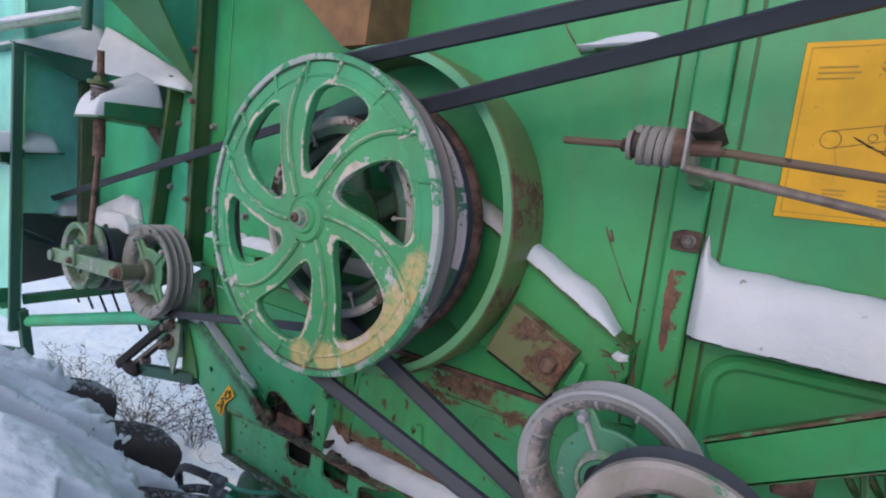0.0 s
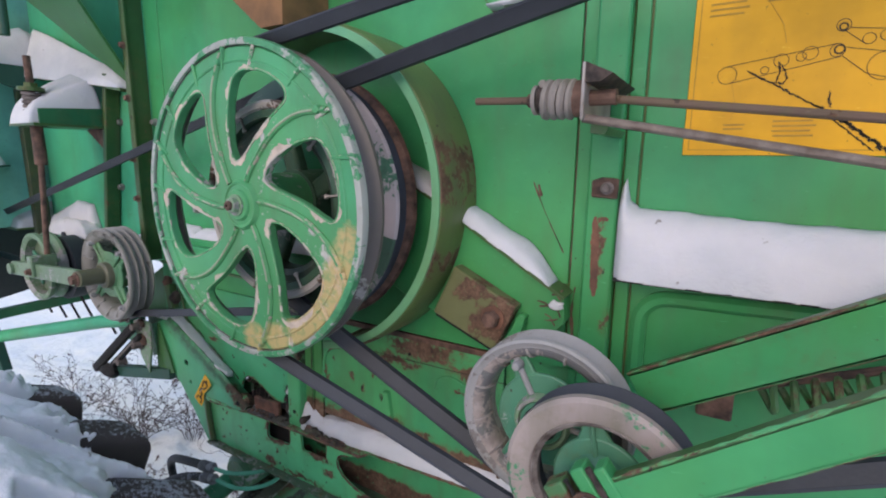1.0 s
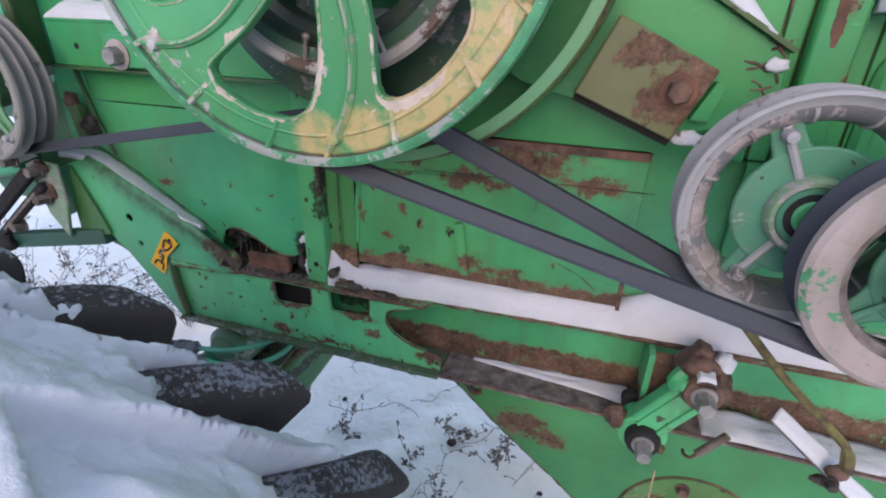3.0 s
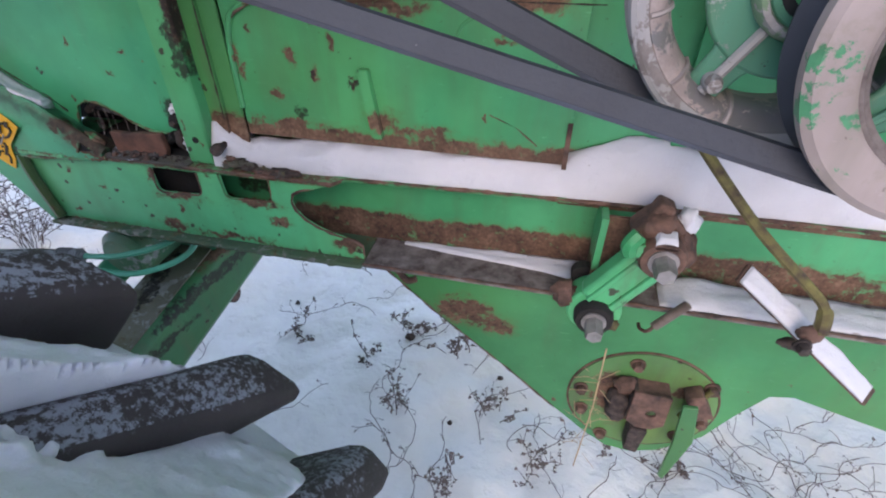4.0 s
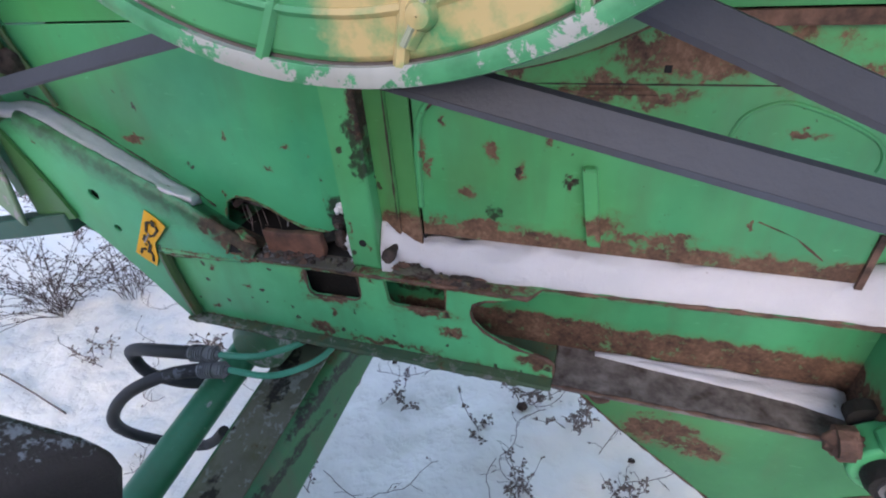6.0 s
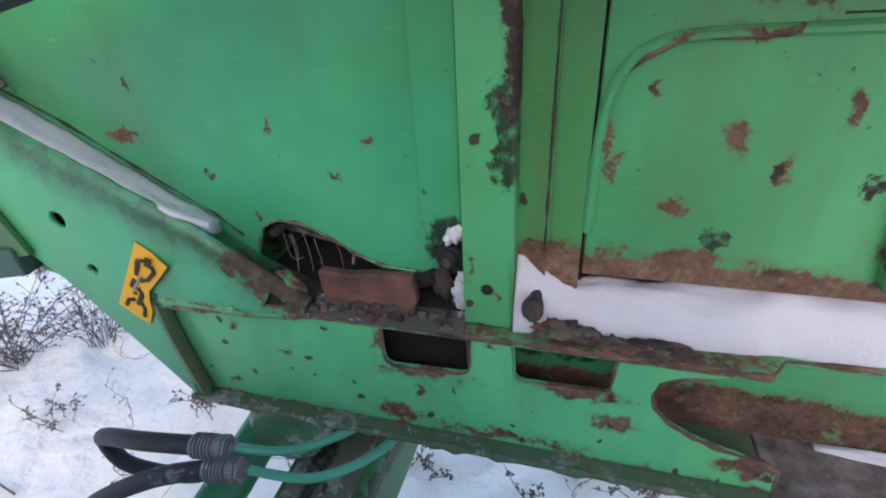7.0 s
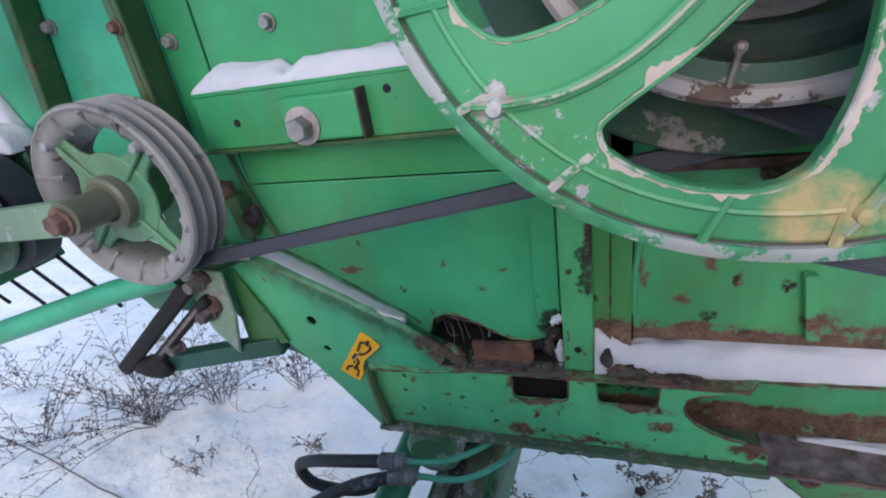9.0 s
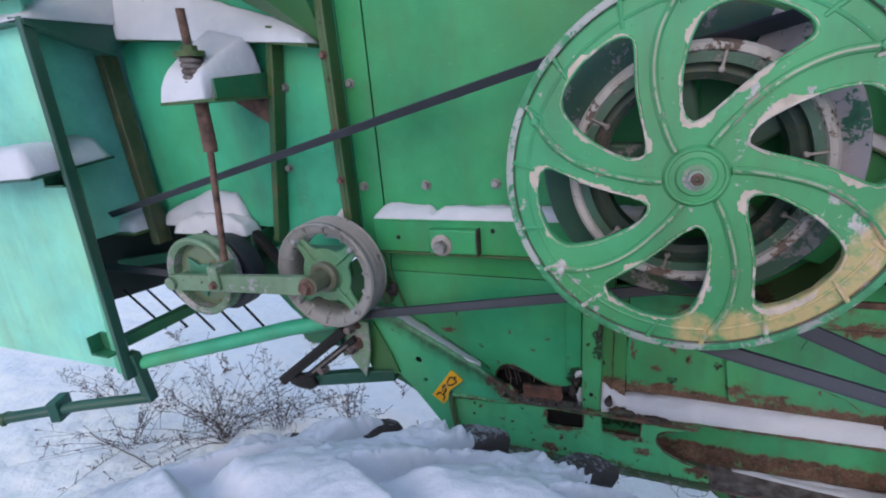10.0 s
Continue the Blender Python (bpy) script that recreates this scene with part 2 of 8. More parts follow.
def frosted_rubber():
    """Tyre rubber with frost specks on the faces that look up."""
    m, n, l, bsdf = nodes_of("tyre_rubber")
    nt = m.node_tree
    vec = coords(nt)
    a = noise_of(nt, vec, 12, 6, 0.6)
    f = noise_of(nt, vec, 150, 6, 0.75)
    base = mixc(nt, a, (0.018, 0.014, 0.014), (0.060, 0.046, 0.043))
    geo = n.new("ShaderNodeNewGeometry")
    sep = n.new("ShaderNodeSeparateXYZ")
    l.new(geo.outputs["True Normal"], sep.inputs[0])
    up = mathn(nt, "MULTIPLY", mathn(nt, "SUBTRACT", sep.outputs[2], 0.25), 0.30, False)
    up = mathn(nt, "MINIMUM", mathn(nt, "MAXIMUM", up, -0.2), 0.13)
    s = mathn(nt, "ADD", mathn(nt, "ADD", mathn(nt, "MULTIPLY", f, 0.75), mathn(nt, "MULTIPLY", a, 0.35)), up)
    mask = ramp(nt, s, [(0.675, (0, 0, 0)), (0.73, (0.85, 0.85, 0.85))])
    base = mixc(nt, mask, base, (0.25, 0.26, 0.29))
    l.new(base, bsdf.inputs["Base Color"])
    bsdf.inputs["Roughness"].default_value = 0.8
    bump_of(nt, bsdf, mathn(nt, "ADD", f, mathn(nt, "MULTIPLY", mask, 0.8)), 0.5, 0.003)
    return m


GREEN = (0.032, 0.285, 0.108)
BRIGHT = (0.056, 0.335, 0.140)
m_panel = paint("green_panel_paint", GREEN, rust=0.05, dirt=0.30, dots=0.25)
m_panel_low = paint("green_lower_panel_paint", BRIGHT, rust=0.12, dirt=0.4, dots=0.6, flecks=1.0, below=1.094,
                    spots=[(0.325, 1.16, 0.0096, 0.024), (0.254, 1.124, 0.0192, 0.0112), (0.29, 1.186, 0.016, 0.024), (0.356, 1.21, 0.0112, 0.024), (0.206, 1.16, 0.008, 0.02), (0.5, 1.3, 0.16, 0.06), (0.31, 1.28, 0.06, 0.04), (0.425, 1.095, 0.05, 0.035), (0.47, 1.085, 0.10, 0.022), (0.384, 1.146, 0.0096, 0.016), (0.62, 1.27, 0.1, 0.03), (0.17, 1.06, 0.0208, 0.032), (0.21, 1.075, 0.024, 0.032), (0.24, 1.255, 0.016, 0.0096), (0.3, 1.258, 0.05, 0.01), (0.199, 1.18, 0.0064, 0.024), (0.23, 1.22, 0.0064, 0.0096), (0.27, 1.075, 0.08, 0.022), (0.46, 1.256, 0.10, 0.022), (0.40, 1.262, 0.06, 0.03), (0.60, 1.222, 0.03, 0.010)], stain=[(0.291, 1.103, 0.009, 0.014), (0.385, 1.148, 0.010, 0.008), (0.323, 1.160, 0.005, 0.010)])
m_panel_left = paint("green_left_panel_paint", (0.036, 0.315, 0.145), rust=0.10, dirt=0.35, dots=0.18, spots=[(-0.001, 1.174, 0.0162, 0.00756), (-0.037, 1.142, 0.00648, 0.00864), (0.031, 1.161, 0.0054, 0.00864), (-0.1, 1.186, 0.00648, 0.0162), (-0.27, 1.173, 0.0432, 0.00864), (-0.02, 1.36, 0.0216, 0.00756), (0.045, 1.105, 0.00576, 0.00864), (-0.135, 1.092, 0.0072, 0.0072)], stain=[(0.075, 1.07, 0.030, 0.045)], flecks=0.9)
m_frame = paint("green_frame_paint", (0.092, 0.490, 0.215), rust=0.20, dirt=0.35, spots=[(0.02, 0.985, 0.05, 0.02), (0.238, 0.91, 0.034, 0.0187), (0.05, 0.935, 0.08, 0.022), (-0.179, 0.965, 0.017, 0.0102), (-0.122, 0.932, 0.0119, 0.0085), (0.117, 0.986, 0.0119, 0.0068), (0.037, 0.911, 0.0085, 0.017), (0.19, 0.942, 0.07, 0.014), (0.36, 0.88, 0.05, 0.03), (-0.203, 0.878, 0.017, 0.0102), (0.01, 0.872, 0.06, 0.018), (0.12, 0.862, 0.15, 0.014), (-0.004, 0.968, 0.010, 0.030), (0.045, 0.938, 0.075, 0.010)], flecks=1.0, below=0.868, above=0.990, dots=0.7)
m_channel = paint("green_channel_paint", BRIGHT, rust=0.08, dirt=0.4, below=0.925, stain=[(0.155, 0.950, 0.045, 0.034), (0.20, 0.935, 0.055, 0.020), (0.140, 0.975, 0.02, 0.02)])
m_pillar = paint("green_pillar_paint", BRIGHT, rust=0.14, dirt=0.3, stain=[(0.127, 1.178, 0.014, 0.036), (0.131, 1.25, 0.008, 0.085), (0.124, 1.210, 0.012, 0.026)], spots=[(0.131, 1.25, 0.016, 0.09), (0.118, 1.045, 0.006, 0.012), (0.092, 1.07, 0.004, 0.02), (0.092, 1.30, 0.005, 0.02)], flecks=1.2, dots=0.3, below=1.012)
m_post = paint("green_post_paint", GREEN, rust=0.2, dirt=0.35, spots=[(0.885, 1.58, 0.012, 0.075), (0.9, 1.45, 0.012, 0.03)])
m_plate = paint("green_lower_plate_paint", (0.042, 0.235, 0.085), rust=0.1, dirt=0.3, spots=[(0.555, 0.706, 0.110, 0.060), (0.625, 0.678, 0.060, 0.045), (0.43, 0.79, 0.05, 0.02), (0.51, 0.70, 0.03, 0.03)])
m_cover = paint("oily_cover_paint", (0.085, 0.225, 0.070), rust=0.35, dirt=0.9, dots=0.6, spots=[(0.90, 0.52, 0.09, 0.09), (1.01, 0.58, 0.05, 0.05), (0.87, 0.57, 0.05, 0.04)])
m_left = paint("green_left_beam_paint", (0.046, 0.365, 0.182), rust=0.18, dirt=0.4, spots=[(-0.105, 1.03, 0.042, 0.030), (-0.205, 1.083, 0.006, 0.010), (-0.14, 1.0, 0.09, 0.008), (-0.150, 1.058, 0.030, 0.020)], dots=0.45, flecks=1.1, bands=[(-0.40, 1.192, -0.12, 1.040, 0.034)], stain=[(-0.252, 1.030, 0.012, 0.012), (-0.262, 1.000, 0.012, 0.010)])
m_roll = paint("rolled_edge_paint", (0.046, 0.365, 0.182), rust=0.30, dirt=0.6, dots=0.6, flecks=1.2, spots=[(-0.095, 1.035, 0.060, 0.045), (-0.135, 1.058, 0.035, 0.025)], bands=[(-0.40, 1.192, -0.12, 1.040, 0.034), (-0.42, 1.211, -0.12, 1.050, 0.016)])
# sheet green lightened: sky glare and bloom put into the base colour
m_sheet = paint("glare_lit_sheet_paint", (0.20, 0.64, 0.50), rust=0.04, dirt=0.25, dots=0.2)
m_tail = paint("green_tail_paint", (0.048, 0.400, 0.225), rust=0.08, dirt=0.35, dots=0.25)
m_cylinder = paint("frosted_cylinder_paint", (0.035, 0.24, 0.13), rust=0.1, dirt=0.3, dots=0.3, chip=(0.50, 0.55, 0.55), chips=0.42)
m_tension = paint("grimy_pulley_paint", (0.25, 0.235, 0.215), rust=0.25, dirt=0.6, dots=0.3, flecks=0.5, chip=(0.135, 0.115, 0.100), chips=0.46)
m_hopper = paint("green_hopper_paint", (0.085, 0.40, 0.255), rust=0.03, dirt=0.3)
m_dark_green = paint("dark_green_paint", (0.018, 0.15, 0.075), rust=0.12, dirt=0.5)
m_flange = paint("olive_flange_paint", (0.032, 0.105, 0.035), rust=0.6, dirt=0.8)
m_frame_dark = paint("dark_frame_paint", (0.014, 0.085, 0.065), rust=0.2, dirt=0.5)
SPRAY = [(0.281 + 0.264 * math.cos(radians(a)), 1.641 + 0.264 * math.sin(radians(a)), 0.042, 0.042) for a in (274, 288, 301, 313, 325, 337, 349)]
m_wheel = paint("green_wheel_paint", (0.050, 0.290, 0.128), spray=SPRAY, dots=0, rust=0.06, dirt=0.45, chip=(0.50, 0.47, 0.45), chips=0.44)
m_rim = paint("worn_rim_paint", (0.115, 0.095, 0.088), dots=0, rust=0.4, dirt=0.3, chip=(0.34, 0.32, 0.31), chips=0.35)
m_drum = paint("dark_drum_paint", (0.030, 0.095, 0.070), rust=0.35, dirt=0.6, chip=(0.24, 0.215, 0.21), chips=0.55)
m_bare_drum = paint("bare_drum_paint", (0.44, 0.365, 0.355), rust=0.25, dirt=0.4, dots=0.3, chip=(0.050, 0.160, 0.090), chips=0.60)
# darker copy of the drum paint, with deep shade put into its colour
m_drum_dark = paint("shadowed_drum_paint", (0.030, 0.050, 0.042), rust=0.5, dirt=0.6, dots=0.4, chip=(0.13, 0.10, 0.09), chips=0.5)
m_idler = paint("idler_paint", (0.055, 0.225, 0.150), rust=0.12, dirt=0.5, chip=(0.26, 0.31, 0.28), chips=0.36)
m_cast = paint("worn_cast_rim", (0.31, 0.30, 0.295), rust=0.15, dirt=0.4, dots=0.2, flecks=0.4, chip=(0.215, 0.190, 0.180), chips=0.42, rough=0.5)
m_bead = paint("chipped_edge_paint", (0.050, 0.280, 0.120), spray=SPRAY, dots=0, rust=0.05, dirt=0.3, chip=(0.52, 0.47, 0.41), chips=0.75)
m_lip = paint("worn_lip_paint", (0.36, 0.37, 0.34), dots=0, rust=0.3, dirt=0.5, chip=(0.065, 0.28, 0.130), chips=0.90)
m_ribs = paint("worn_rib_paint", (0.050, 0.280, 0.120), dots=0, rust=0.25, dirt=0.4, spray=SPRAY, chip=(0.34, 0.30, 0.24), chips=0.62)
m_crest = paint("worn_crest_paint", (0.33, 0.36, 0.25), dots=0, rust=0.3, dirt=0.4, chip=(0.07, 0.30, 0.12), chips=0.80)
m_edge = paint("pale_green_edge_paint", (0.11, 0.36, 0.20), dots=0.2, rust=0.15, dirt=0.3)
m_beige = paint("beige_rim_paint", (0.350, 0.285, 0.262), rust=0.35, dirt=0.5, dots=0.4, chip=(0.07, 0.25, 0.125), chips=0.66)
m_pale_ring = paint("bare_ring_paint", (0.41, 0.375, 0.355), rust=0.3, dirt=0.6, dots=0.2, chip=(0.13, 0.085, 0.065), chips=0.66)
m_axle = paint("grimy_axle_paint", (0.038, 0.180, 0.075), rust=0.55, dirt=0.9, dots=0.9, above=0.655, stain=[(-0.105, 0.575, 0.035, 0.018), (-0.13, 0.51, 0.03, 0.02), (-0.07, 0.63, 0.03, 0.02)])
# dark base holds the dish's soft shadows; pale worn chips lie over it
m_dish_rim = paint("dish_shade_paint", (0.150, 0.145, 0.148), rust=0.15, dirt=0.5, dots=0.2, flecks=0.4, chip=(0.34, 0.285, 0.265), chips=0.62)
m_trunnion = paint("frosted_trunnion_paint", (0.055, 0.165, 0.085), rust=0.4, dirt=0.9, dots=0.6, chip=(0.34, 0.37, 0.35), chips=0.60)
m_arm = paint("arm_paint", (0.036, 0.30, 0.112), rust=0.24, dirt=0.4, above=None)
m_pale = paint("pale_green_paint", (0.17, 0.27, 0.16), rust=0.3, dirt=0.5, chip=(0.34, 0.32, 0.31), chips=0.72)
m_dish = paint("stained_dish_paint", (0.16, 0.215, 0.125), rust=0.35, dirt=0.8, dots=0.4, chip=(0.17, 0.085, 0.05), chips=0.62)
m_link = paint("dirty_link_paint", BRIGHT, rust=0.5, dirt=1.0, dots=0.6, flecks=1.2, stain=[(0.775, 0.845, 0.03, 0.03), (0.83, 0.965, 0.02, 0.02)])
m_sleeve = paint("half_rusted_sleeve", (0.120, 0.120, 0.080), rust=0.95, dirt=0.9, dots=0.6)
m_fork = paint("rusty_fork_paint", (0.045, 0.20, 0.085), rust=0.85, dirt=0.9, dots=0.8)
m_hubgreen = paint("worn_hub_paint", (0.085, 0.235, 0.125), rust=0.3, dirt=0.7, dots=0.3, chip=(0.27, 0.28, 0.25), chips=0.5)
m_moss = plain("mossy_rod", (0.13, 0.12, 0.035), 0.8, 0, 0.6, 40, 0.5, (0.05, 0.03, 0.018))
m_flange_grey = plain("caked_flange", (0.175, 0.150, 0.142), 0.9, 0, 0.6, 34, 0.8, (0.060, 0.042, 0.036))
m_yellow = paint("yellow_sign_paint", (0.80, 0.40, 0.006), dots=0, rust=-0.2, dirt=0.12, rough=0.5)
m_ring = paint("stained_ring_paint", (0.105, 0.150, 0.045), rust=0.36, dirt=1.0, dots=0.4, spots=[(0.34, 1.315, 0.10, 0.030), (0.43, 1.345, 0.09, 0.040), (0.62, 1.70, 0.02, 0.12), (0.60, 1.55, 0.03, 0.06)])
m_edge_crust = paint("speckled_crust_paint", (0.050, 0.105, 0.060), rust=0.85, dirt=0.9, dots=0.8, chip=(0.24, 0.24, 0.215), chips=0.60, rough=0.7)
m_strip = paint("soiled_strip_paint", (0.056, 0.250, 0.085), rust=0.42, dirt=1.0, dots=0.6, below=1.10)
m_crustdark = paint("dark_flange_paint", (0.035, 0.055, 0.028), rust=0.6, dirt=0.9)
m_crust = paint("crusted_flange_paint", BRIGHT, rust=1.25, dirt=0.9)
m_rust_plate = paint("half_rusted_plate", (0.145, 0.150, 0.062), rust=0.62, dirt=0.9, dots=0.5, spots=[(0.715, 1.425, 0.075, 0.055), (0.665, 1.485, 0.05, 0.03), (0.74, 1.46, 0.03, 0.03)])
m_rust = plain("rust", (0.135, 0.075, 0.055), 0.85, 0.0, 0.7, 30, 0.8, (0.030, 0.018, 0.014), 110, 0.003)
m_chip = plain("bare_chip", (0.50, 0.405, 0.335), 0.65, 0.0, 0.22, 40, 0.4)
m_rust_light = plain("orange_rust", (0.20, 0.10, 0.042), 0.8, 0.0, 0.35, 16, 0.4)
m_steel = plain("grey_steel", (0.30, 0.28, 0.27), 0.5, 0.55, 0.35, 40, 0.3)
m_rod_moss = paint("mossy_rod_paint", (0.135, 0.085, 0.060), rust=0.5, dirt=0.5, dots=0.4, chip=(0.085, 0.17, 0.055), chips=0.36, rough=0.7)
m_coil = paint("worn_coil_paint", (0.27, 0.235, 0.215), rust=0.55, dirt=0.6, dots=0.5, chip=(0.12, 0.075, 0.055), chips=0.5, rough=0.55)
m_rod = plain("dull_rod", (0.20, 0.165, 0.145), 0.6, 0.3, 0.4, 30, 0.4, (0.09, 0.06, 0.045))
m_alu = plain("cast_aluminium", (0.40, 0.36, 0.34), 0.55, 0.25, 0.35, 12, 0.4, (0.16, 0.13, 0.12))
m_belt = dusty_rubber()
m_ply = plain("frayed_ply", (0.037, 0.044, 0.060), 0.85, 0, 0.5, 7, 0.6, (0.027, 0.026, 0.030), 120)
m_tyre = frosted_rubber()
m_hose = paint("frosted_hose", (0.020, 0.021, 0.025), rust=-0.3, dirt=0.2, dots=0, flecks=0, chip=(0.13, 0.14, 0.165), chips=0.34, rough=0.6)
m_fitting = paint("frosted_fitting", (0.20, 0.205, 0.215), rust=0.2, dirt=0.5, dots=0.3, chip=(0.40, 0.43, 0.46), chips=0.42, rough=0.55)
# near-black: shade of recesses put into the colour; also on black parts
m_black = plain("black_and_recess_shade", (0.012, 0.012, 0.012), 0.9, 0, 0.3, 20, 0.2)
m_ink = plain("black_ink", (0.03, 0.022, 0.01), 0.7, 0, 0.2, 20, 0.1)
m_print = plain("faint_print", (0.38, 0.20, 0.015), 0.6, 0, 0.2, 60, 0.1)
m_vine = plain("dry_vine", (0.15, 0.118, 0.108), 0.85, 0, 0.4, 40, 0.3)
m_twig = plain("dry_twig", (0.080, 0.060, 0.058), 0.85, 0, 0.4, 40, 0.3)
m_straw = plain("dry_straw", (0.42, 0.30, 0.17), 0.8, 0, 0.3, 40, 0.3)
m_axle_top = paint("caked_axle_top", (0.150, 0.145, 0.105), rust=0.62, dirt=1.0, dots=0.8, chip=(0.30, 0.31, 0.28), chips=0.60, rough=0.8, stain=[(-0.16, 0.66, 0.025, 0.02), (-0.18, 0.59, 0.02, 0.012)])
m_block = plain("red_rust", (0.185, 0.085, 0.054), 0.85, 0, 0.45, 18, 0.5, (0.06, 0.03, 0.022))
m_scrap = plain("dark_scrap", (0.060, 0.042, 0.036), 0.85, 0, 0.6, 60, 0.8, (0.012, 0.009, 0.008), 160, 0.004)
# dark green; on the hood it puts the underside's shade into the colour
m_hood = paint("dark_green_hood_shade", (0.030, 0.150, 0.050), rust=0.08, dirt=0.3)
m_grime = plain("greasy_grime", (0.013, 0.011, 0.010), 0.85, 0, 0.6, 60, 0.8, (0.006, 0.006, 0.006), 160, 0.004)
m_ash = paint("frosted_ash", (0.085, 0.075, 0.072), rust=0.55, dirt=0.6, dots=0.5, chip=(0.40, 0.41, 0.45), chips=0.56, rough=0.9)
m_dirt = plain("ash_dirt", (0.105, 0.100, 0.108), 0.95, 0, 0.75, 90, 0.8, None, 140, 0.004)


def snow_material(name="snow", dents=0.0):
    m, n, l, bsdf = nodes_of(name)
    nt = m.node_tree
    vec = coords(nt)
    a = noise_of(nt, vec, 14, 6, 0.6)
    f = noise_of(nt, vec, 160, 4, 0.7)
    k = 1.28 if dents else 1.0
    tint = 0.94 if dents else 1.03
    tone = mixc(nt, a, (0.55 * k, 0.545 * k, 0.56 * k * tint), (0.66 * k, 0.65 * k, 0.66 * k * tint))
    if not dents:
        # grains of soot and husk, and clearer icy areas
        tone = mixc(nt, ramp(nt, noise_of(nt, vec, 9, 3, 0.5), [(0.42, (0, 0, 0)), (0.7, (0.5, 0.5, 0.5))]), tone, (0.44, 0.47, 0.51))
        tone = mixc(nt, ramp(nt, noise_of(nt, vec, 48, 2, 0.5), [(0.74, (0, 0, 0)), (0.78, (0.7, 0.7, 0.7))]), tone, (0.16, 0.13, 0.11))
    l.new(tone, bsdf.inputs["Base Color"])
    bsdf.inputs["Roughness"].default_value = 0.75
    bsdf.inputs["Subsurface Weight"].default_value = 0.25
    bsdf.inputs["Subsurface Radius"].default_value = (0.012, 0.012, 0.016)
    bsdf.inputs["Subsurface Scale"].default_value = 0.5
    g = noise_of(nt, vec, 60, 5, 0.65)
    h = mathn(nt, "ADD", mathn(nt, "MULTIPLY", f, 0.14), mathn(nt, "ADD", mathn(nt, "MULTIPLY", a, 0.6), mathn(nt, "MULTIPLY", g, 0.4)))
    if dents:
        h = mathn(nt, "ADD", h, mathn(nt, "MULTIPLY", ramp(nt, noise_of(nt, vec, 6, 3, 0.5), [(0.22, (0, 0, 0)), (0.62, (1, 1, 1))]), dents))
        h = mathn(nt, "ADD", h, mathn(nt, "MULTIPLY", ramp(nt, noise_of(nt, vec, 17, 3, 0.5), [(0.28, (0, 0, 0)), (0.55, (1, 1, 1))]), dents * 0.55))
    bump_of(nt, bsdf, h, 0.45 if dents else 0.7, 0.008)
    return m


m_snow = snow_material()
m_ground = snow_material("field_snow", 3.0)

# ---- building helpers ----


def finish(name, bm, mat, smooth=35, bevel=0.0):
    bmesh.ops.recalc_face_normals(bm, faces=bm.faces)
    me = bpy.data.meshes.new(name)
    bm.to_mesh(me)
    bm.free()
    me.materials.append(mat)
    if smooth:
        me.polygons.foreach_set("use_smooth", [True] * len(me.polygons))
        me.set_sharp_from_angle(angle=radians(smooth))
    ob = new(name, me)
    if bevel:
        b = ob.modifiers.new("bevel", "BEVEL")
        b.width, b.segments, b.limit_method, b.angle_limit = bevel, 2, "ANGLE", radians(40)
    return ob


def part(name, bm, mat, parent=None, label="", smooth=35, bevel=0.0):
    """Links a bmesh as one mesh object, under a thing or a part if parent is given."""
    ob = finish(name, bm, mat, smooth, bevel)
    if parent is not None:
        ob.parent = parent
        ob.matrix_parent_inverse = Matrix.Translation(-parent.location)
    if label:
        ob["label"] = label
    return ob


def thing(name, base, label, category, group="", kind=""):
    ob = new(name)
    ob.location = base
    ob.empty_display_size = 0.05
    return tagged(ob, label, category, group, kind)


def box(x0, x1, y0, y1, z0, z1, bm=None):
    bm = bm or bmesh.new()
    v = [bm.verts.new((x, y, z)) for x in (x0, x1) for y in (y0, y1) for z in (z0, z1)]
    for f in ((0, 1, 3, 2), (4, 6, 7, 5), (0, 4, 5, 1), (2, 3, 7, 6), (0, 2, 6, 4), (1, 5, 7, 3)):
        bm.faces.new([v[k] for k in f])
    return bm


def bar(a, b, w, h, bm=None, up=(0, 1, 0)):
    """A square bar from a to b: w across (in the plane), h along up."""
    bm = bm or bmesh.new()
    a, b, up = Vector(a), Vector(b), Vector(up)
    d = (b - a).normalized()
    s = d.cross(up).normalized()
    u = s.cross(d).normalized()
    v = [bm.verts.new(p + s * (w / 2 * i) + u * (h / 2 * j)) for p in (a, b) for i in (-1, 1) for j in (-1, 1)]
    for f in ((0, 1, 3, 2), (4, 6, 7, 5), (0, 4, 5, 1), (2, 3, 7, 6), (0, 2, 6, 4), (1, 5, 7, 3)):
        bm.faces.new([v[k] for k in f])
    return bm


def prism(outline, y0, y1, holes=(), bm=None):
    """A plate with the outline (x, z), from y0 to y1, with holes through it."""
    bm = bm or bmesh.new()
    edges = []
    for loop in (outline, *holes):
        vs = [bm.verts.new((x, y0, z)) for x, z in loop]
        edges += [bm.edges.new((vs[k - 1], vs[k])) for k in range(len(vs))]
    got = bmesh.ops.triangle_fill(bm, use_beauty=True, use_dissolve=False, edges=edges)
    faces = [f for f in got["geom"] if isinstance(f, bmesh.types.BMFace)]
    ext = bmesh.ops.extrude_face_region(bm, geom=faces)
    bmesh.ops.translate(bm, vec=(0, y1 - y0, 0), verts=[v for v in ext["geom"] if isinstance(v, bmesh.types.BMVert)])
    return bm


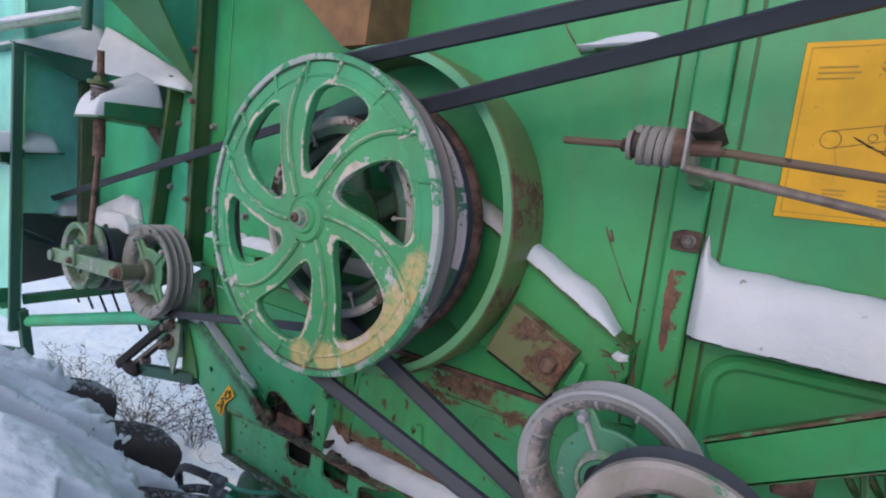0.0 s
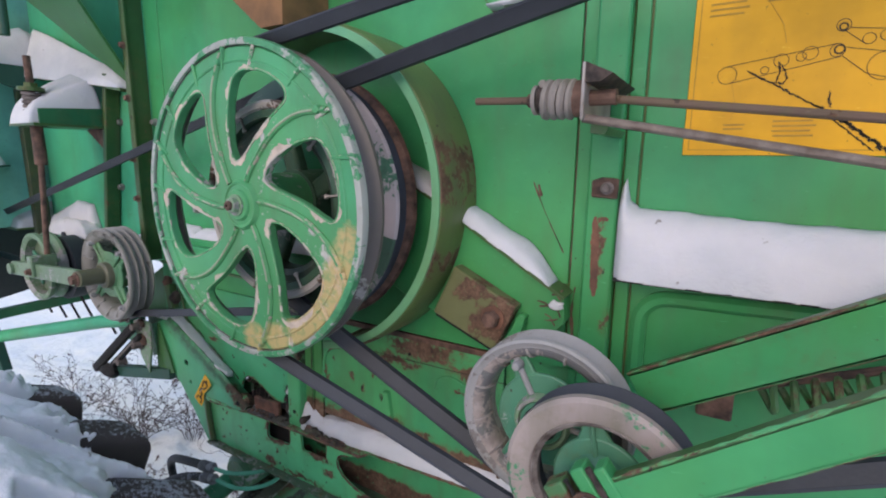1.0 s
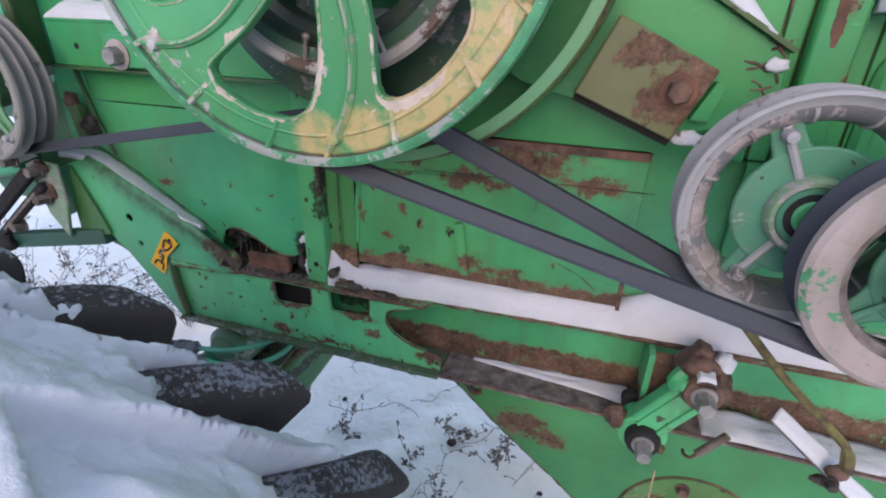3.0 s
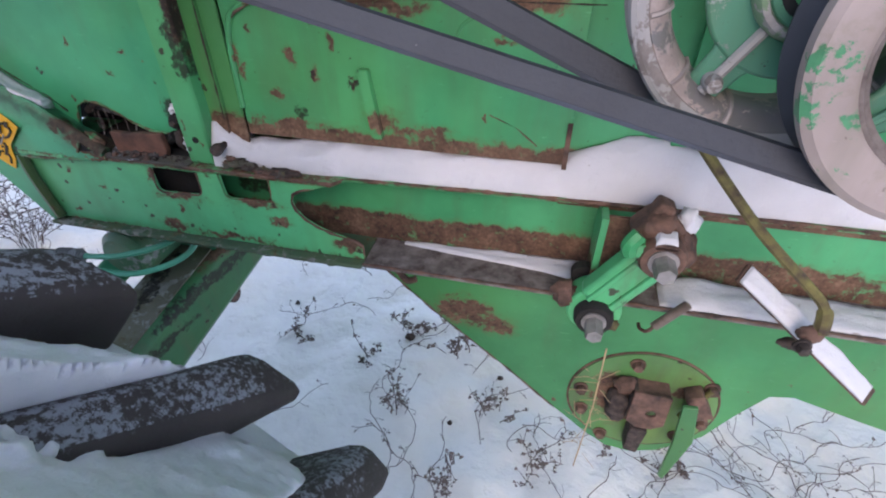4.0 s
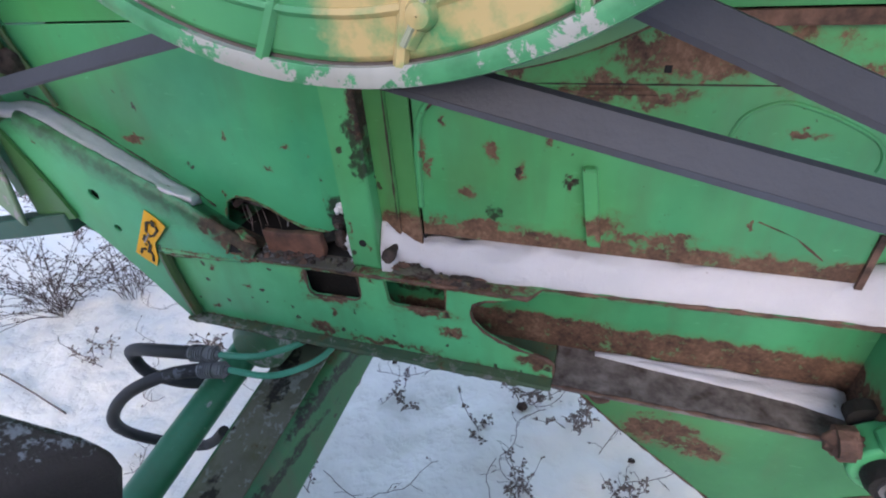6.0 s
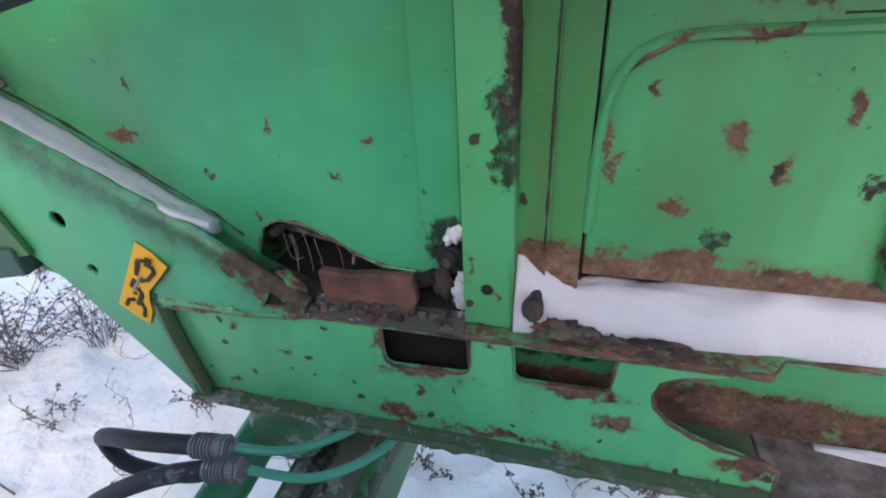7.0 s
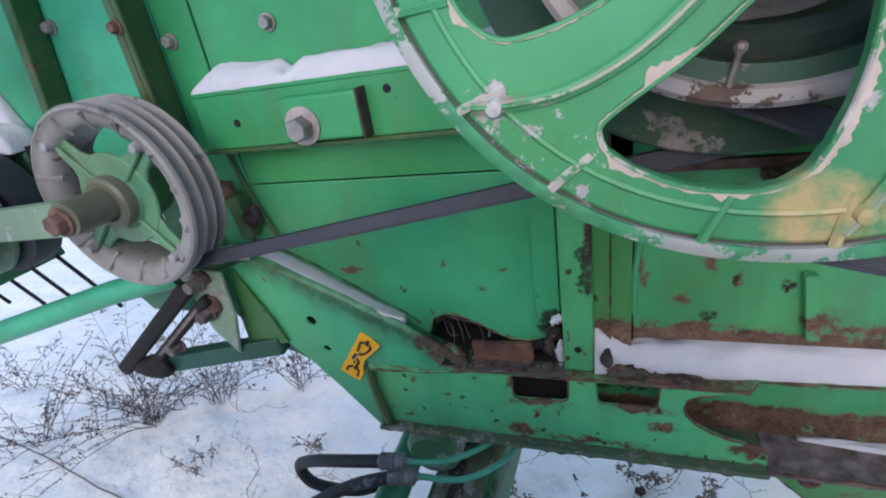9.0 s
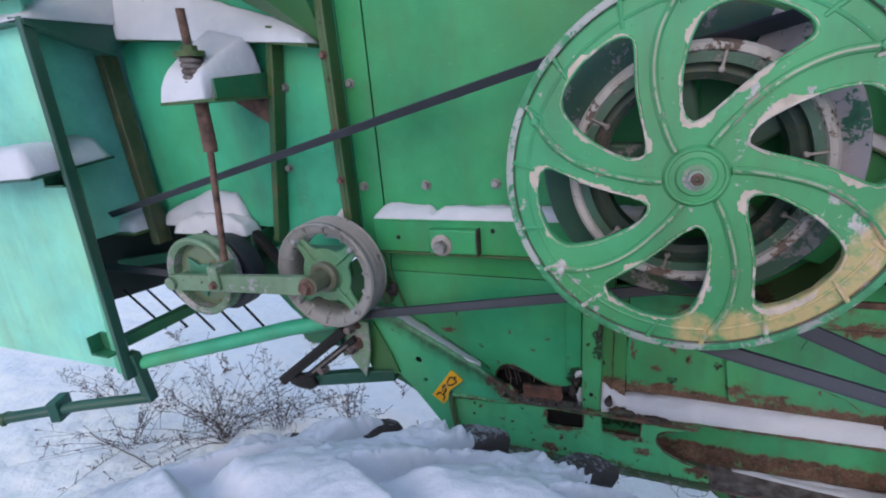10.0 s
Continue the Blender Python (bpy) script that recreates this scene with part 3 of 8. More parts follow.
def lathe(profile, cx, cz, segs=64, bm=None, axis="y"):
    """A closed profile of (radius, y), turned round the y axis through (cx, cz)."""
    bm = bm or bmesh.new()
    rings = []
    for k in range(segs):
        a = 2 * math.pi * k / segs
        rings.append([bm.verts.new((cx + r * math.cos(a), y, cz + r * math.sin(a))) for r, y in profile])
    m = len(profile)
    for k in range(segs):
        p, q = rings[k], rings[(k + 1) % segs]
        for j in range(m):
            bm.faces.new((p[j], p[(j + 1) % m], q[(j + 1) % m], q[j]))
    return bm


def disc(r, y0, y1, cx, cz, segs=32, bm=None):
    bm = bm or bmesh.new()
    a = [bm.verts.new((cx + r * math.cos(2 * math.pi * k / segs), y0, cz + r * math.sin(2 * math.pi * k / segs))) for k in range(segs)]
    b = [bm.verts.new((v.co.x, y1, v.co.z)) for v in a]
    bm.faces.new(a)
    bm.faces.new(b)
    for k in range(segs):
        bm.faces.new((a[k - 1], a[k], b[k], b[k - 1]))
    return bm


def tube(points, r, segs=10, bm=None, closed=False):
    """A round rod or pipe along the points; r may be a list."""
    bm = bm or bmesh.new()
    P = [Vector(p) for p in points]
    R = r if isinstance(r, (list, tuple)) else [r] * len(P)
    up = Vector((0.13, 0.31, 0.94))
    rings = []
    for k, p in enumerate(P):
        if closed:
            d = P[(k + 1) % len(P)] - P[k - 1]
        else:
            d = P[min(k + 1, len(P) - 1)] - P[max(k - 1, 0)]
        d.normalize()
        s = d.cross(up)
        if s.length < 0.05:
            s = d.cross(Vector((1, 0, 0)))
        s.normalize()
        u = s.cross(d).normalized()
        up = u
        rings.append([bm.verts.new(p + (s * math.cos(a) + u * math.sin(a)) * R[k]) for a in [2 * math.pi * j / segs for j in range(segs)]])
    n = len(rings)
    for k in range(n if closed else n - 1):
        p, q = rings[k], rings[(k + 1) % n]
        for j in range(segs):
            bm.faces.new((p[j], p[(j + 1) % segs], q[(j + 1) % segs], q[j]))
    if not closed:
        bm.faces.new(rings[0])
        bm.faces.new(rings[-1])
    return bm


def smooth_path(points, n=8):
    """Points along a Catmull-Rom curve through the given ones."""
    P = [Vector(p) for p in points]
    out = []
    for k in range(len(P) - 1):
        a, b, c, d = P[max(k - 1, 0)], P[k], P[k + 1], P[min(k + 2, len(P) - 1)]
        for j in range(n):
            t = j / n
            out.append(0.5 * (2 * b + (c - a) * t + (2 * a - 5 * b + 4 * c - d) * t * t + (3 * b - a - 3 * c + d) * t ** 3))
    return out + [P[-1]]


def hexbolt(x, y, z, size=0.02, depth=0.014, bm=None, turn=0.3, washer=True):
    """A hexagon head facing the viewer's side (-y), its washer seated at y."""
    bm = bm or bmesh.new()
    y1 = y
    if washer:
        disc(size * 0.78, y, y - 0.003, x, z, 20, bm)
        y1 = y - 0.003
    r = size * 0.577
    a = [bm.verts.new((x + r * math.cos(turn + k * math.pi / 3), y1, z + r * math.sin(turn + k * math.pi / 3))) for k in range(6)]
    b = [bm.verts.new((v.co.x, y1 - depth * 0.85, v.co.z)) for v in a]
    c = [bm.verts.new((x + (v.co.x - x) * 0.86, y1 - depth, z + (v.co.z - z) * 0.86)) for v in a]
    bm.faces.new(a)
    bm.faces.new(c)
    for k in range(6):
        bm.faces.new((a[k - 1], a[k], b[k], b[k - 1]))
        bm.faces.new((b[k - 1], b[k], c[k], c[k - 1]))
    return bm


def belt(path, y0, y1, thick, bm=None, taper=0.34):
    """A belt along the points (x, z), wide from y0 to y1; the outer face is wider than the inner one."""
    bm = bm or bmesh.new()
    P = [Vector((x, 0, z)) for x, z in path]
    rings = []
    w = y1 - y0
    for k, p in enumerate(P):
        d = (P[min(k + 1, len(P) - 1)] - P[max(k - 1, 0)]).normalized()
        nrm = Vector((-d.z, 0, d.x))
        row = []
        for t, yy in ((0.5, y0), (0.5, y1), (-0.5, y1 - w * taper), (-0.5, y0 + w * taper)):
            q = p - nrm * (t * thick)
            row.append(bm.verts.new((q.x, yy, q.z)))
        rings.append(row)
    for p, q in zip(rings, rings[1:]):
        for j in range(4):
            bm.faces.new((p[j], p[(j + 1) % 4], q[(j + 1) % 4], q[j]))
    bm.faces.new(rings[0])
    bm.faces.new(rings[-1])
    return bm


def arc(cx, cz, r, a0, a1, n=40):
    return [(cx + r * math.cos(radians(a0 + (a1 - a0) * k / n)), cz + r * math.sin(radians(a0 + (a1 - a0) * k / n))) for k in range(n + 1)]


def polar(cx, cz, r, a):
    return (cx + r * math.cos(radians(a)), cz + r * math.sin(radians(a)))


def crust(points, r, seed=0, step=0.006, bm=None):
    """A knobbly bead of rust and dirt along an edge."""
    P = [Vector(p) for p in points]
    out = []
    for a, b in zip(P, P[1:]):
        n = max(1, int((b - a).length / step))
        out += [a.lerp(b, k / n) for k in range(n)]
    out.append(P[-1])
    rr = [r * (0.75 + 0.9 * max(-0.6, noise.noise(p * 60 + Vector((seed, 0, 0))))) for p in out]
    return tube(out, rr, 6, bm)


def snow_strip(line, y_front, y_back, rough=0.006, seed=0, bm=None, cross=9, step=0.01, bulge=0.55, ends=True):
    """Snow lying along a ledge. line: (x, base z, height) points; it is low and rounded in front and full behind."""
    bm = bm or bmesh.new()
    pts = []
    for a, b in zip(line, line[1:]):
        n = max(2, int(math.hypot(b[0] - a[0], b[1] - a[1]) / step))
        pts += [tuple(a[i] + (b[i] - a[i]) * k / n for i in range(len(a))) for k in range(n)]
    pts.append(line[-1])
    rows = []
    N = len(pts)
    deepest, nearest = y_back, y_front
    for k, (x, z, h, *deep) in enumerate(pts):
        y_back = deep[0] if deep else deepest
        y_front = deep[1] if len(deep) > 1 else nearest
        e = min(1.0, min(k, N - 1 - k) / 4.0 + 0.1) if ends else 1.0
        row = []
        for j in range(cross):
            u = j / (cross - 1)
            f = (1 - (1 - u) ** 2.4) ** bulge
            nz = noise.noise(Vector((x * 22, u * 3 + seed, z * 22))) + 0.5 * noise.noise(Vector((x * 70, u * 9 + seed, z * 70)))
            y = y_front + (y_back - y_front) * u + noise.noise(Vector((x * 35, seed + 7, u))) * rough * (1 - u)
            row.append(bm.verts.new((x, y, z + max(0.0005, h * f * e ** 0.5 + nz * rough * (0.4 + f)))))
        row.append(bm.verts.new((x, y_back, z - 0.004)))
        row.append(bm.verts.new((x, y_front, z - 0.002)))
        rows.append(row)
    for p, q in zip(rows, rows[1:]):
        m = len(p)
        for j in range(m):
            bm.faces.new((p[j], p[(j + 1) % m], q[(j + 1) % m], q[j]))
    bm.faces.new(rows[0])
    bm.faces.new(rows[-1])
    return bm


def snow_patch(corners, height, nx=26, ny=16, rough=0.008, seed=0, edge=0.18, bm=None):
    """A pillow of snow on a four-cornered shelf: corners in order, height a number or a function of (u, v)."""
    bm = bm or bmesh.new()
    A, B, C, D = [Vector(c) for c in corners]
    top, low = [], []
    for i in range(nx + 1):
        u = i / nx
        r1, r2 = [], []
        for j in range(ny + 1):
            v = j / ny
            p = A * (1 - u) * (1 - v) + B * u * (1 - v) + C * u * v + D * (1 - u) * v
            k = min(1.0, min(u, 1 - u, v, 1 - v) / edge)
            h = height(u, v) if callable(height) else height
            f = (1 - (1 - k) ** 2) ** 0.5
            nz = noise.noise(p * 18 + Vector((seed, 0, 0))) + 0.5 * noise.noise(p * 55 + Vector((seed, 3, 0)))
            r1.append(bm.verts.new(p + Vector((0, 0, max(0.001, h * f + nz * rough * f)))))
            r2.append(bm.verts.new(p - Vector((0, 0, 0.002))))
        top.append(r1)
        low.append(r2)
    for i in range(nx):
        for j in range(ny):
            bm.faces.new((top[i][j], top[i + 1][j], top[i + 1][j + 1], top[i][j + 1]))
            bm.faces.new((low[i][j], low[i][j + 1], low[i + 1][j + 1], low[i + 1][j]))
    for i in range(nx):
        bm.faces.new((top[i][0], low[i][0], low[i + 1][0], top[i + 1][0]))
        bm.faces.new((top[i][ny], top[i + 1][ny], low[i + 1][ny], low[i][ny]))
    for j in range(ny):
        bm.faces.new((top[0][j], top[0][j + 1], low[0][j + 1], low[0][j]))
        bm.faces.new((top[nx][j], low[nx][j], low[nx][j + 1], top[nx][j + 1]))
    return bm


def lump(centre, size, seed=0, rough=0.35, bm=None):
    """A rough clod: an icosphere pushed about by noise."""
    bm = bm or bmesh.new()
    got = bmesh.ops.create_icosphere(bm, subdivisions=3, radius=1.0)
    c, s = Vector(centre), Vector(size)
    for v in got["verts"]:
        d = v.co.normalized()
        k = 1 + rough * (noise.noise(d * 1.7 + Vector((seed, 0, 0))) + 0.7 * noise.noise(d * 4.5 + Vector((seed, 9, 0))) + 0.4 * noise.noise(d * 10 + Vector((seed, 3, 0))))
        v.co = c + Vector((d.x * s.x, d.y * s.y, d.z * s.z)) * k
    return bm


def snow_between(front, back, height, rough=0.004, seed=0, cross=10, n=8, sink=0.012):
    """Snow in a gutter between a front line and a back line of as many points, full in the middle."""
    F, B = smooth_path(front, n), smooth_path(back, n)
    bm = bmesh.new()
    rows = []
    N = len(F)
    for k, (f, b) in enumerate(zip(F, B)):
        e = min(1.0, min(k, N - 1 - k) / 5.0) ** 0.5
        row = []
        for j in range(cross + 1):
            u = j / cross
            p = f.lerp(b, u)
            w = noise.noise(p * 28 + Vector((seed, 0, 0))) + 0.6 * noise.noise(p * 80 + Vector((seed, 5, 0)))
            h = height * (1 - (1 - min(1, u * 2.2)) ** 2) ** 0.5 * (0.6 + 0.4 * e)
            row.append(bm.verts.new(p + Vector((0, -rough * w * (1 - u), h + rough * w))))
        row.append(bm.verts.new(b - Vector((0, 0, sink))))
        row.append(bm.verts.new(f + Vector((0, 0.0, -sink))))
        rows.append(row)
    for p, q in zip(rows, rows[1:]):
        m = len(p)
        for j in range(m):
            bm.faces.new((p[j], p[(j + 1) % m], q[(j + 1) % m], q[j]))
    bm.faces.new(rows[0])
    bm.faces.new(rows[-1])
    return bm


def arc_band(profile, cx, cz, a0, a1, segs=80, bm=None):
    """Part of a turned ring: a closed profile of (radius, y), from the angle a0 to a1."""
    bm = bm or bmesh.new()
    rings = []
    for k in range(segs + 1):
        a = radians(a0 + (a1 - a0) * k / segs)
        rings.append([bm.verts.new((cx + r * math.cos(a), y, cz + r * math.sin(a))) for r, y in profile])
    m = len(profile)
    for p, q in zip(rings, rings[1:]):
        for j in range(m):
            bm.faces.new((p[j], p[(j + 1) % m], q[(j + 1) % m], q[j]))
    bm.faces.new(rings[0])
    bm.faces.new(rings[-1])
    return bm

# ---- ground ----


def ground_height(x, y):
    h = -0.06 + 0.035 * noise.noise(Vector((x * 0.7, y * 0.7, 0))) + 0.032 * noise.noise(Vector((x * 2.3, y * 2.3, 4)))
    h += 0.024 * noise.noise(Vector((x * 6, y * 6, 9))) + 0.014 * noise.noise(Vector((x * 14, y * 14, 2))) - 0.02 * max(0.0, noise.noise(Vector((x * 4.1, y * 4.1, 31))) - 0.35)
    return h


def snow_ground():
    bm = bmesh.new()
    xs = [-400, -150, -60, -25, -12, -8] + [-4.6 + 0.03 * k for k in range(246)] + [3.6, 5, 9, 20, 50, 150, 400]
    ys = [-400, -150, -50, -20, -8, -4, -2.5] + [-0.6 + 0.03 * k for k in range(159)] + [5.2, 6.5, 9, 14, 25, 60, 150, 400]
    g = [[bm.verts.new((x, y, ground_height(x, y))) for y in ys] for x in xs]
    for i in range(len(xs) - 1):
        for j in range(len(ys) - 1):
            bm.faces.new((g[i][j], g[i + 1][j], g[i + 1][j + 1], g[i][j + 1]))
    ob = part("ground", bm, m_ground, smooth=180)
    return tagged(ob, "open field under uneven white snow", "ground", kind="structure")


snow_ground()

# ---- the combine's side ----
body = thing("combine_body", (0.2, 0.4, 0.0), "green weathered sheet-metal side of an old combine harvester", "combine harvester")
PY = 0.03  # the face of the side sheets


def sheet(name, outline, mat, y=PY, thick=0.006, holes=(), label="", bevel=0.0015):
    return part(name, prism(outline, y, y + thick, holes), mat, body, label, bevel=bevel)


def rect(x0, x1, z0, z1):
    return [(x0, z0), (x1, z0), (x1, z1), (x0, z1)]


sheet("upper_panel", rect(-0.428, 0.828, 1.503, 2.5), m_panel)
sheet("middle_panel", rect(-0.428, 0.828, 1.337, 1.500), m_panel)
sheet("left_strip", rect(-0.503, -0.432, 1.40, 2.5), m_panel)
sheet("end_panel", [(-0.507, 1.40), (-0.507, 2.5), (-1.27, 2.5), (-1.27, 1.45), (-0.78, 1.45), (-0.74, 1.40)], m_tail)
sheet("lower_left_panel", [(-0.52, 1.397), (-0.52, 1.10), (-0.40, 1.10), (-0.2, 1.04), (-0.15, 1.035), (-0.143, 1.056), (-0.135, 1.076), (-0.114, 1.087), (-0.087, 1.085),
                           (-0.06, 1.073), (-0.03, 1.055), (0.0, 1.044), (0.03, 1.040), (0.10, 1.042), (0.10, 1.334), (-0.431, 1.334), (-0.431, 1.397)], m_panel_left)
sheet("folded_edge", rect(0.046, 0.083, 1.075, 1.333), m_panel_left, y=0.021, thick=0.008, bevel=0.004)
sheet("lower_panel", rect(0.190, 0.704, 1.055, 1.333), m_panel_low, y=0.034)
sheet("panel_strip", rect(0.155, 0.1878, 1.035, 1.46), m_strip, y=0.030)
sheet("recess_panel", rect(0.700, 2.6, 0.98, 1.333), m_panel_low, y=0.050)
sheet("post_strip", rect(0.832, 0.856, 1.34, 2.5), m_panel, y=0.028)
sheet("post_strip", rect(0.913, 0.936, 1.34, 2.5), m_panel, y=0.028)
sheet("right_panel", rect(0.940, 2.6, 1.10, 2.5), m_panel)
sheet("right_low_panel", rect(0.836, 0.936, 1.10, 1.337), m_panel, y=0.034)
# black walls and tail floor: the interior's shade put into their colour
part("inner_shade_wall", box(-0.50, 2.6, 0.14, 0.16, 1.0, 2.5), m_black, body)
part("inner_shade_wall", box(-1.26, -0.50, 0.14, 0.16, 1.46, 2.5), m_black, body)
# unseen floor, green so that it bounces light onto the ground
part("unseen_floor", box(-0.5, 2.6, 0.16, 1.0, 1.0, 1.02), m_panel, body)
part("tail_shade_floor", box(-1.26, -0.50, 0.16, 1.0, 1.46, 1.48), m_black, body)
# unseen far wall, roof and end wall added; shallow depth lets light under
part("unseen_far_wall", box(-0.53, 2.6, 1.0, 1.02, 1.0, 2.5), m_dark_green, body)
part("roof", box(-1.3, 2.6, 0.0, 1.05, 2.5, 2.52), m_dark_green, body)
part("unseen_end_wall", box(2.6, 2.62, 0.0, 1.05, 0.85, 2.52), m_dark_green, body)
part("tail_wall", box(-0.53, -0.50, 0.16, 1.0, 0.95, 1.5), m_dark_green, body)

# pressed ridges on the sheets
bm = tube([Vector((x, 0.029, z)) for x, z in [(1.6, 1.522), (1.02, 1.504)] + arc(1.005, 1.455, 0.048, 90, 180, 8) + [(0.957, 1.30), (0.957, 1.20)]], 0.014, 8)
part("pressed_ridge", bm, m_panel, body)
bm = tube(smooth_path([(x, 0.034, z) for x, z in ((0.535, 1.214), (0.544, 1.239), (0.573, 1.253), (0.604, 1.246), (0.637, 1.232), (0.661, 1.217), (0.670, 1.200), (0.669, 1.188))], 5), 0.0022, 8)
part("pressed_ridge", bm, m_panel_low, body)
part("panel_lip", box(0.19, 0.704, 0.026, 0.034, 1.322, 1.335), m_rust, body, "rusty seam")
part("panel_seam", crust([(0.33, 0.0337, 1.266), (0.45, 0.0337, 1.267), (0.72, 0.0337, 1.270)], 0.0012, 64), m_scrap, body)
# black block: the square hole's inner shade, painted on
part("square_hole", box(0.4625, 0.4695, 0.0328, 0.036, 1.279, 1.286), m_black, body)
part("panel_lip", box(0.697, 0.704, 0.030, 0.034, 1.05, 1.12), m_rust, body)
bm = prism([(0.395, 1.176), (0.411, 1.176), (0.426, 1.072), (0.410, 1.072)], 0.020, 0.034)
part("rib", bm, m_panel_low, body, bevel=0.003)

# the pillar beside the access gap
bm = prism([(0.088, 1.006), (0.088, 1.48), (0.126, 1.48), (0.133, 1.40), (0.133, 1.006)], 0.0, 0.032)
part("pillar", bm, m_pillar, body, "green pillar with black grease stain", bevel=0.004)
bm = prism([(0.130, 1.006), (0.130, 1.47), (0.160, 1.47), (0.160, 1.10), (0.157, 1.006)], 0.024, 0.030)
part("pillar_recess", bm, m_strip, body)
# black disc on the pillar's face paints the hole's inner shade
part("hole", disc(0.0056, -0.0008, 0.002, 0.110, 1.050, 20), m_black, body)
part("seam_rust", crust([(0.158, 0.0235, 1.40), (0.1585, 0.0235, 1.30), (0.158, 0.0235, 1.2), (0.157, 0.0235, 1.08)], 0.0016, 61), m_scrap, body)
part("pressed_ridge", tube(smooth_path([(0.1905, 0.033, 1.10), (0.1925, 0.033, 1.172), (0.196, 0.033, 1.209), (0.204, 0.033, 1.231), (0.217, 0.033, 1.245), (0.24, 0.033, 1.254), (0.299, 0.033, 1.257), (0.46, 0.036, 1.26)], 6), 0.0045, 8), m_panel_low, body)
part("ridge_rust", crust([(0.204, 0.031, 1.228), (0.217, 0.031, 1.242), (0.24, 0.031, 1.252), (0.268, 0.031, 1.254), (0.33, 0.033, 1.256)], 0.0022, 62), m_rust, body)
part("seam_strip", box(0.1875, 0.1905, 0.0385, 0.046, 1.045, 1.335), m_black, body)

# the post between centre and right panels
bm = prism([(0.858, 1.30), (0.858, 2.5), (0.911, 2.5), (0.911, 1.30)], 0.004, 0.03)
part("post", bm, m_post, body, "green post with a long rust scar", bevel=0.005)
bm = prism([(0.868, 1.670), (0.868, 1.698), (0.884, 1.704), (0.912, 1.702), (0.911, 1.668)], -0.004, 0.004)
left_, right_ = [], []
for k in range(34):
    z = 1.494 + 0.142 * k / 33
    mid = 0.8775 + 0.004 * (1.6 - z) / 0.1 + 0.0016 * noise.noise(Vector((0, 0, z * 60)))
    half = 0.0062 * min(1.0, 0.35 + k / 5, 0.3 + (33 - k) / 6) * (1 + 0.5 * noise.noise(Vector((3, 0, z * 45))))
    left_.append((mid - half + 0.002 * noise.noise(Vector((1, 0, z * 220))), z))
    right_.append((mid + half + 0.002 * noise.noise(Vector((2, 0, z * 220))), z))
part("rust_scar", prism([(0.880, 1.634), (0.893, 1.637), (0.899, 1.633), (0.897, 1.629), (0.888, 1.630), (0.882, 1.624)], 0.0032, 0.0042), m_block, body, smooth=0)
part("rust_scar", prism(left_ + right_[::-1], 0.0032, 0.0042), m_block, body, "long strip of bare brown rust", smooth=0)
pl = part("clamp_plate", bm, m_rust, body, bevel=0.002)
part("bolt", hexbolt(0.894, -0.004, 1.686, 0.014, 0.012), m_flange_grey, pl)
part("gap_backing", box(0.82, 0.945, 0.0365, 0.040, 1.34, 2.5), m_ring, body)

# bolted flanges of the left end
bm = box(-0.522, -0.507, -0.03, 0.03, 1.40, 2.5)
box(-0.507, -0.498, -0.03, -0.022, 1.40, 2.5, bm)
fl = part("flange", bm, m_flange, body, "olive rusty bolted flange", bevel=0.002)
for z in (1.46, 1.60, 1.72, 1.90, 2.05):
    part("bolt", hexbolt(-0.512, -0.03, z, 0.014, 0.01), m_rust, fl)
for x, z in ((-0.486, 1.833), (-0.483, 1.572), (-0.687, 1.839), (-0.718, 1.625), (-0.301, 1.574), (-0.119, 1.577)):
    part("bolt", hexbolt(x, PY, z, 0.016, 0.011), m_steel, body)
bm = bar((-0.672, 0.005, 1.985), (-0.772, 0.005, 1.42), 0.020, 0.045)
part("flange", bm, m_flange, body, "olive rusty leaning flange", bevel=0.003)
bm = bar((-1.289, -0.01, 1.975), (-1.239, -0.02, 1.40), 0.034, 0.05)
part("flange", bm, m_crustdark, body, "dark brown rusty end flange", bevel=0.003)

# rail with a bolted box
rail = part("rail", box(-0.443, 0.25, -0.012, -0.006, 1.409, 1.489), m_panel, body, bevel=0.0015)
part("rail_flange", box(-0.443, 0.25, -0.013, 0.03, 1.489, 1.495), m_panel, rail, bevel=0.001)
part("rail_flange", box(-0.443, 0.25, -0.020, 0.03, 1.403, 1.409), m_flange, rail, bevel=0.001)
bm = box(-0.279, -0.155, -0.036, -0.012, 1.414, 1.476)
bx = part("bracket_box", bm, m_panel, rail, bevel=0.004)
part("washer", disc(0.027, -0.036, -0.039, -0.245, 1.437, 28), m_alu, rail)
part("end_cap", box(-0.1552, -0.1515, -0.038, -0.012, 1.412, 1.478), m_scrap, rail, "dark rusty end")
part("bolt", hexbolt(-0.245, -0.039, 1.435, 0.03, 0.02, washer=False), m_steel, rail)
for x, z in ((-0.375, 1.446), (-0.12, 1.47)):
    # black disc paints the shade of a hole
    part("hole", disc(0.006, -0.0125, -0.0118, x, z, 16), m_black, rail)

# ledge on the right
# black colour stands for the shaded edge below the snow
bm = box(0.918, 2.6, -0.030, 0.03, 1.534, 1.5365)
part("ledge", bm, m_black, body, "thin ledge, its shaded edge painted black")

# diagonal box member with the rusty end plate
bm = prism([(0.30, 1.80), (0.834, 1.488), (0.838, 1.44), (0.80, 1.40), (0.735, 1.372), (0.50, 1.43), (0.30, 1.55)], -0.012, 0.028)
dg = part("diagonal_member", bm, m_panel, body, bevel=0.003)
bm = bar((0.30, 0.004, 1.803), (0.838, 0.004, 1.489), 0.006, 0.06)
part("edge_strip", bm, m_flange, dg)
bm = prism([(0.624, 1.526), (0.755, 1.464), (0.714, 1.372), (0.578, 1.426)], -0.045, -0.012)
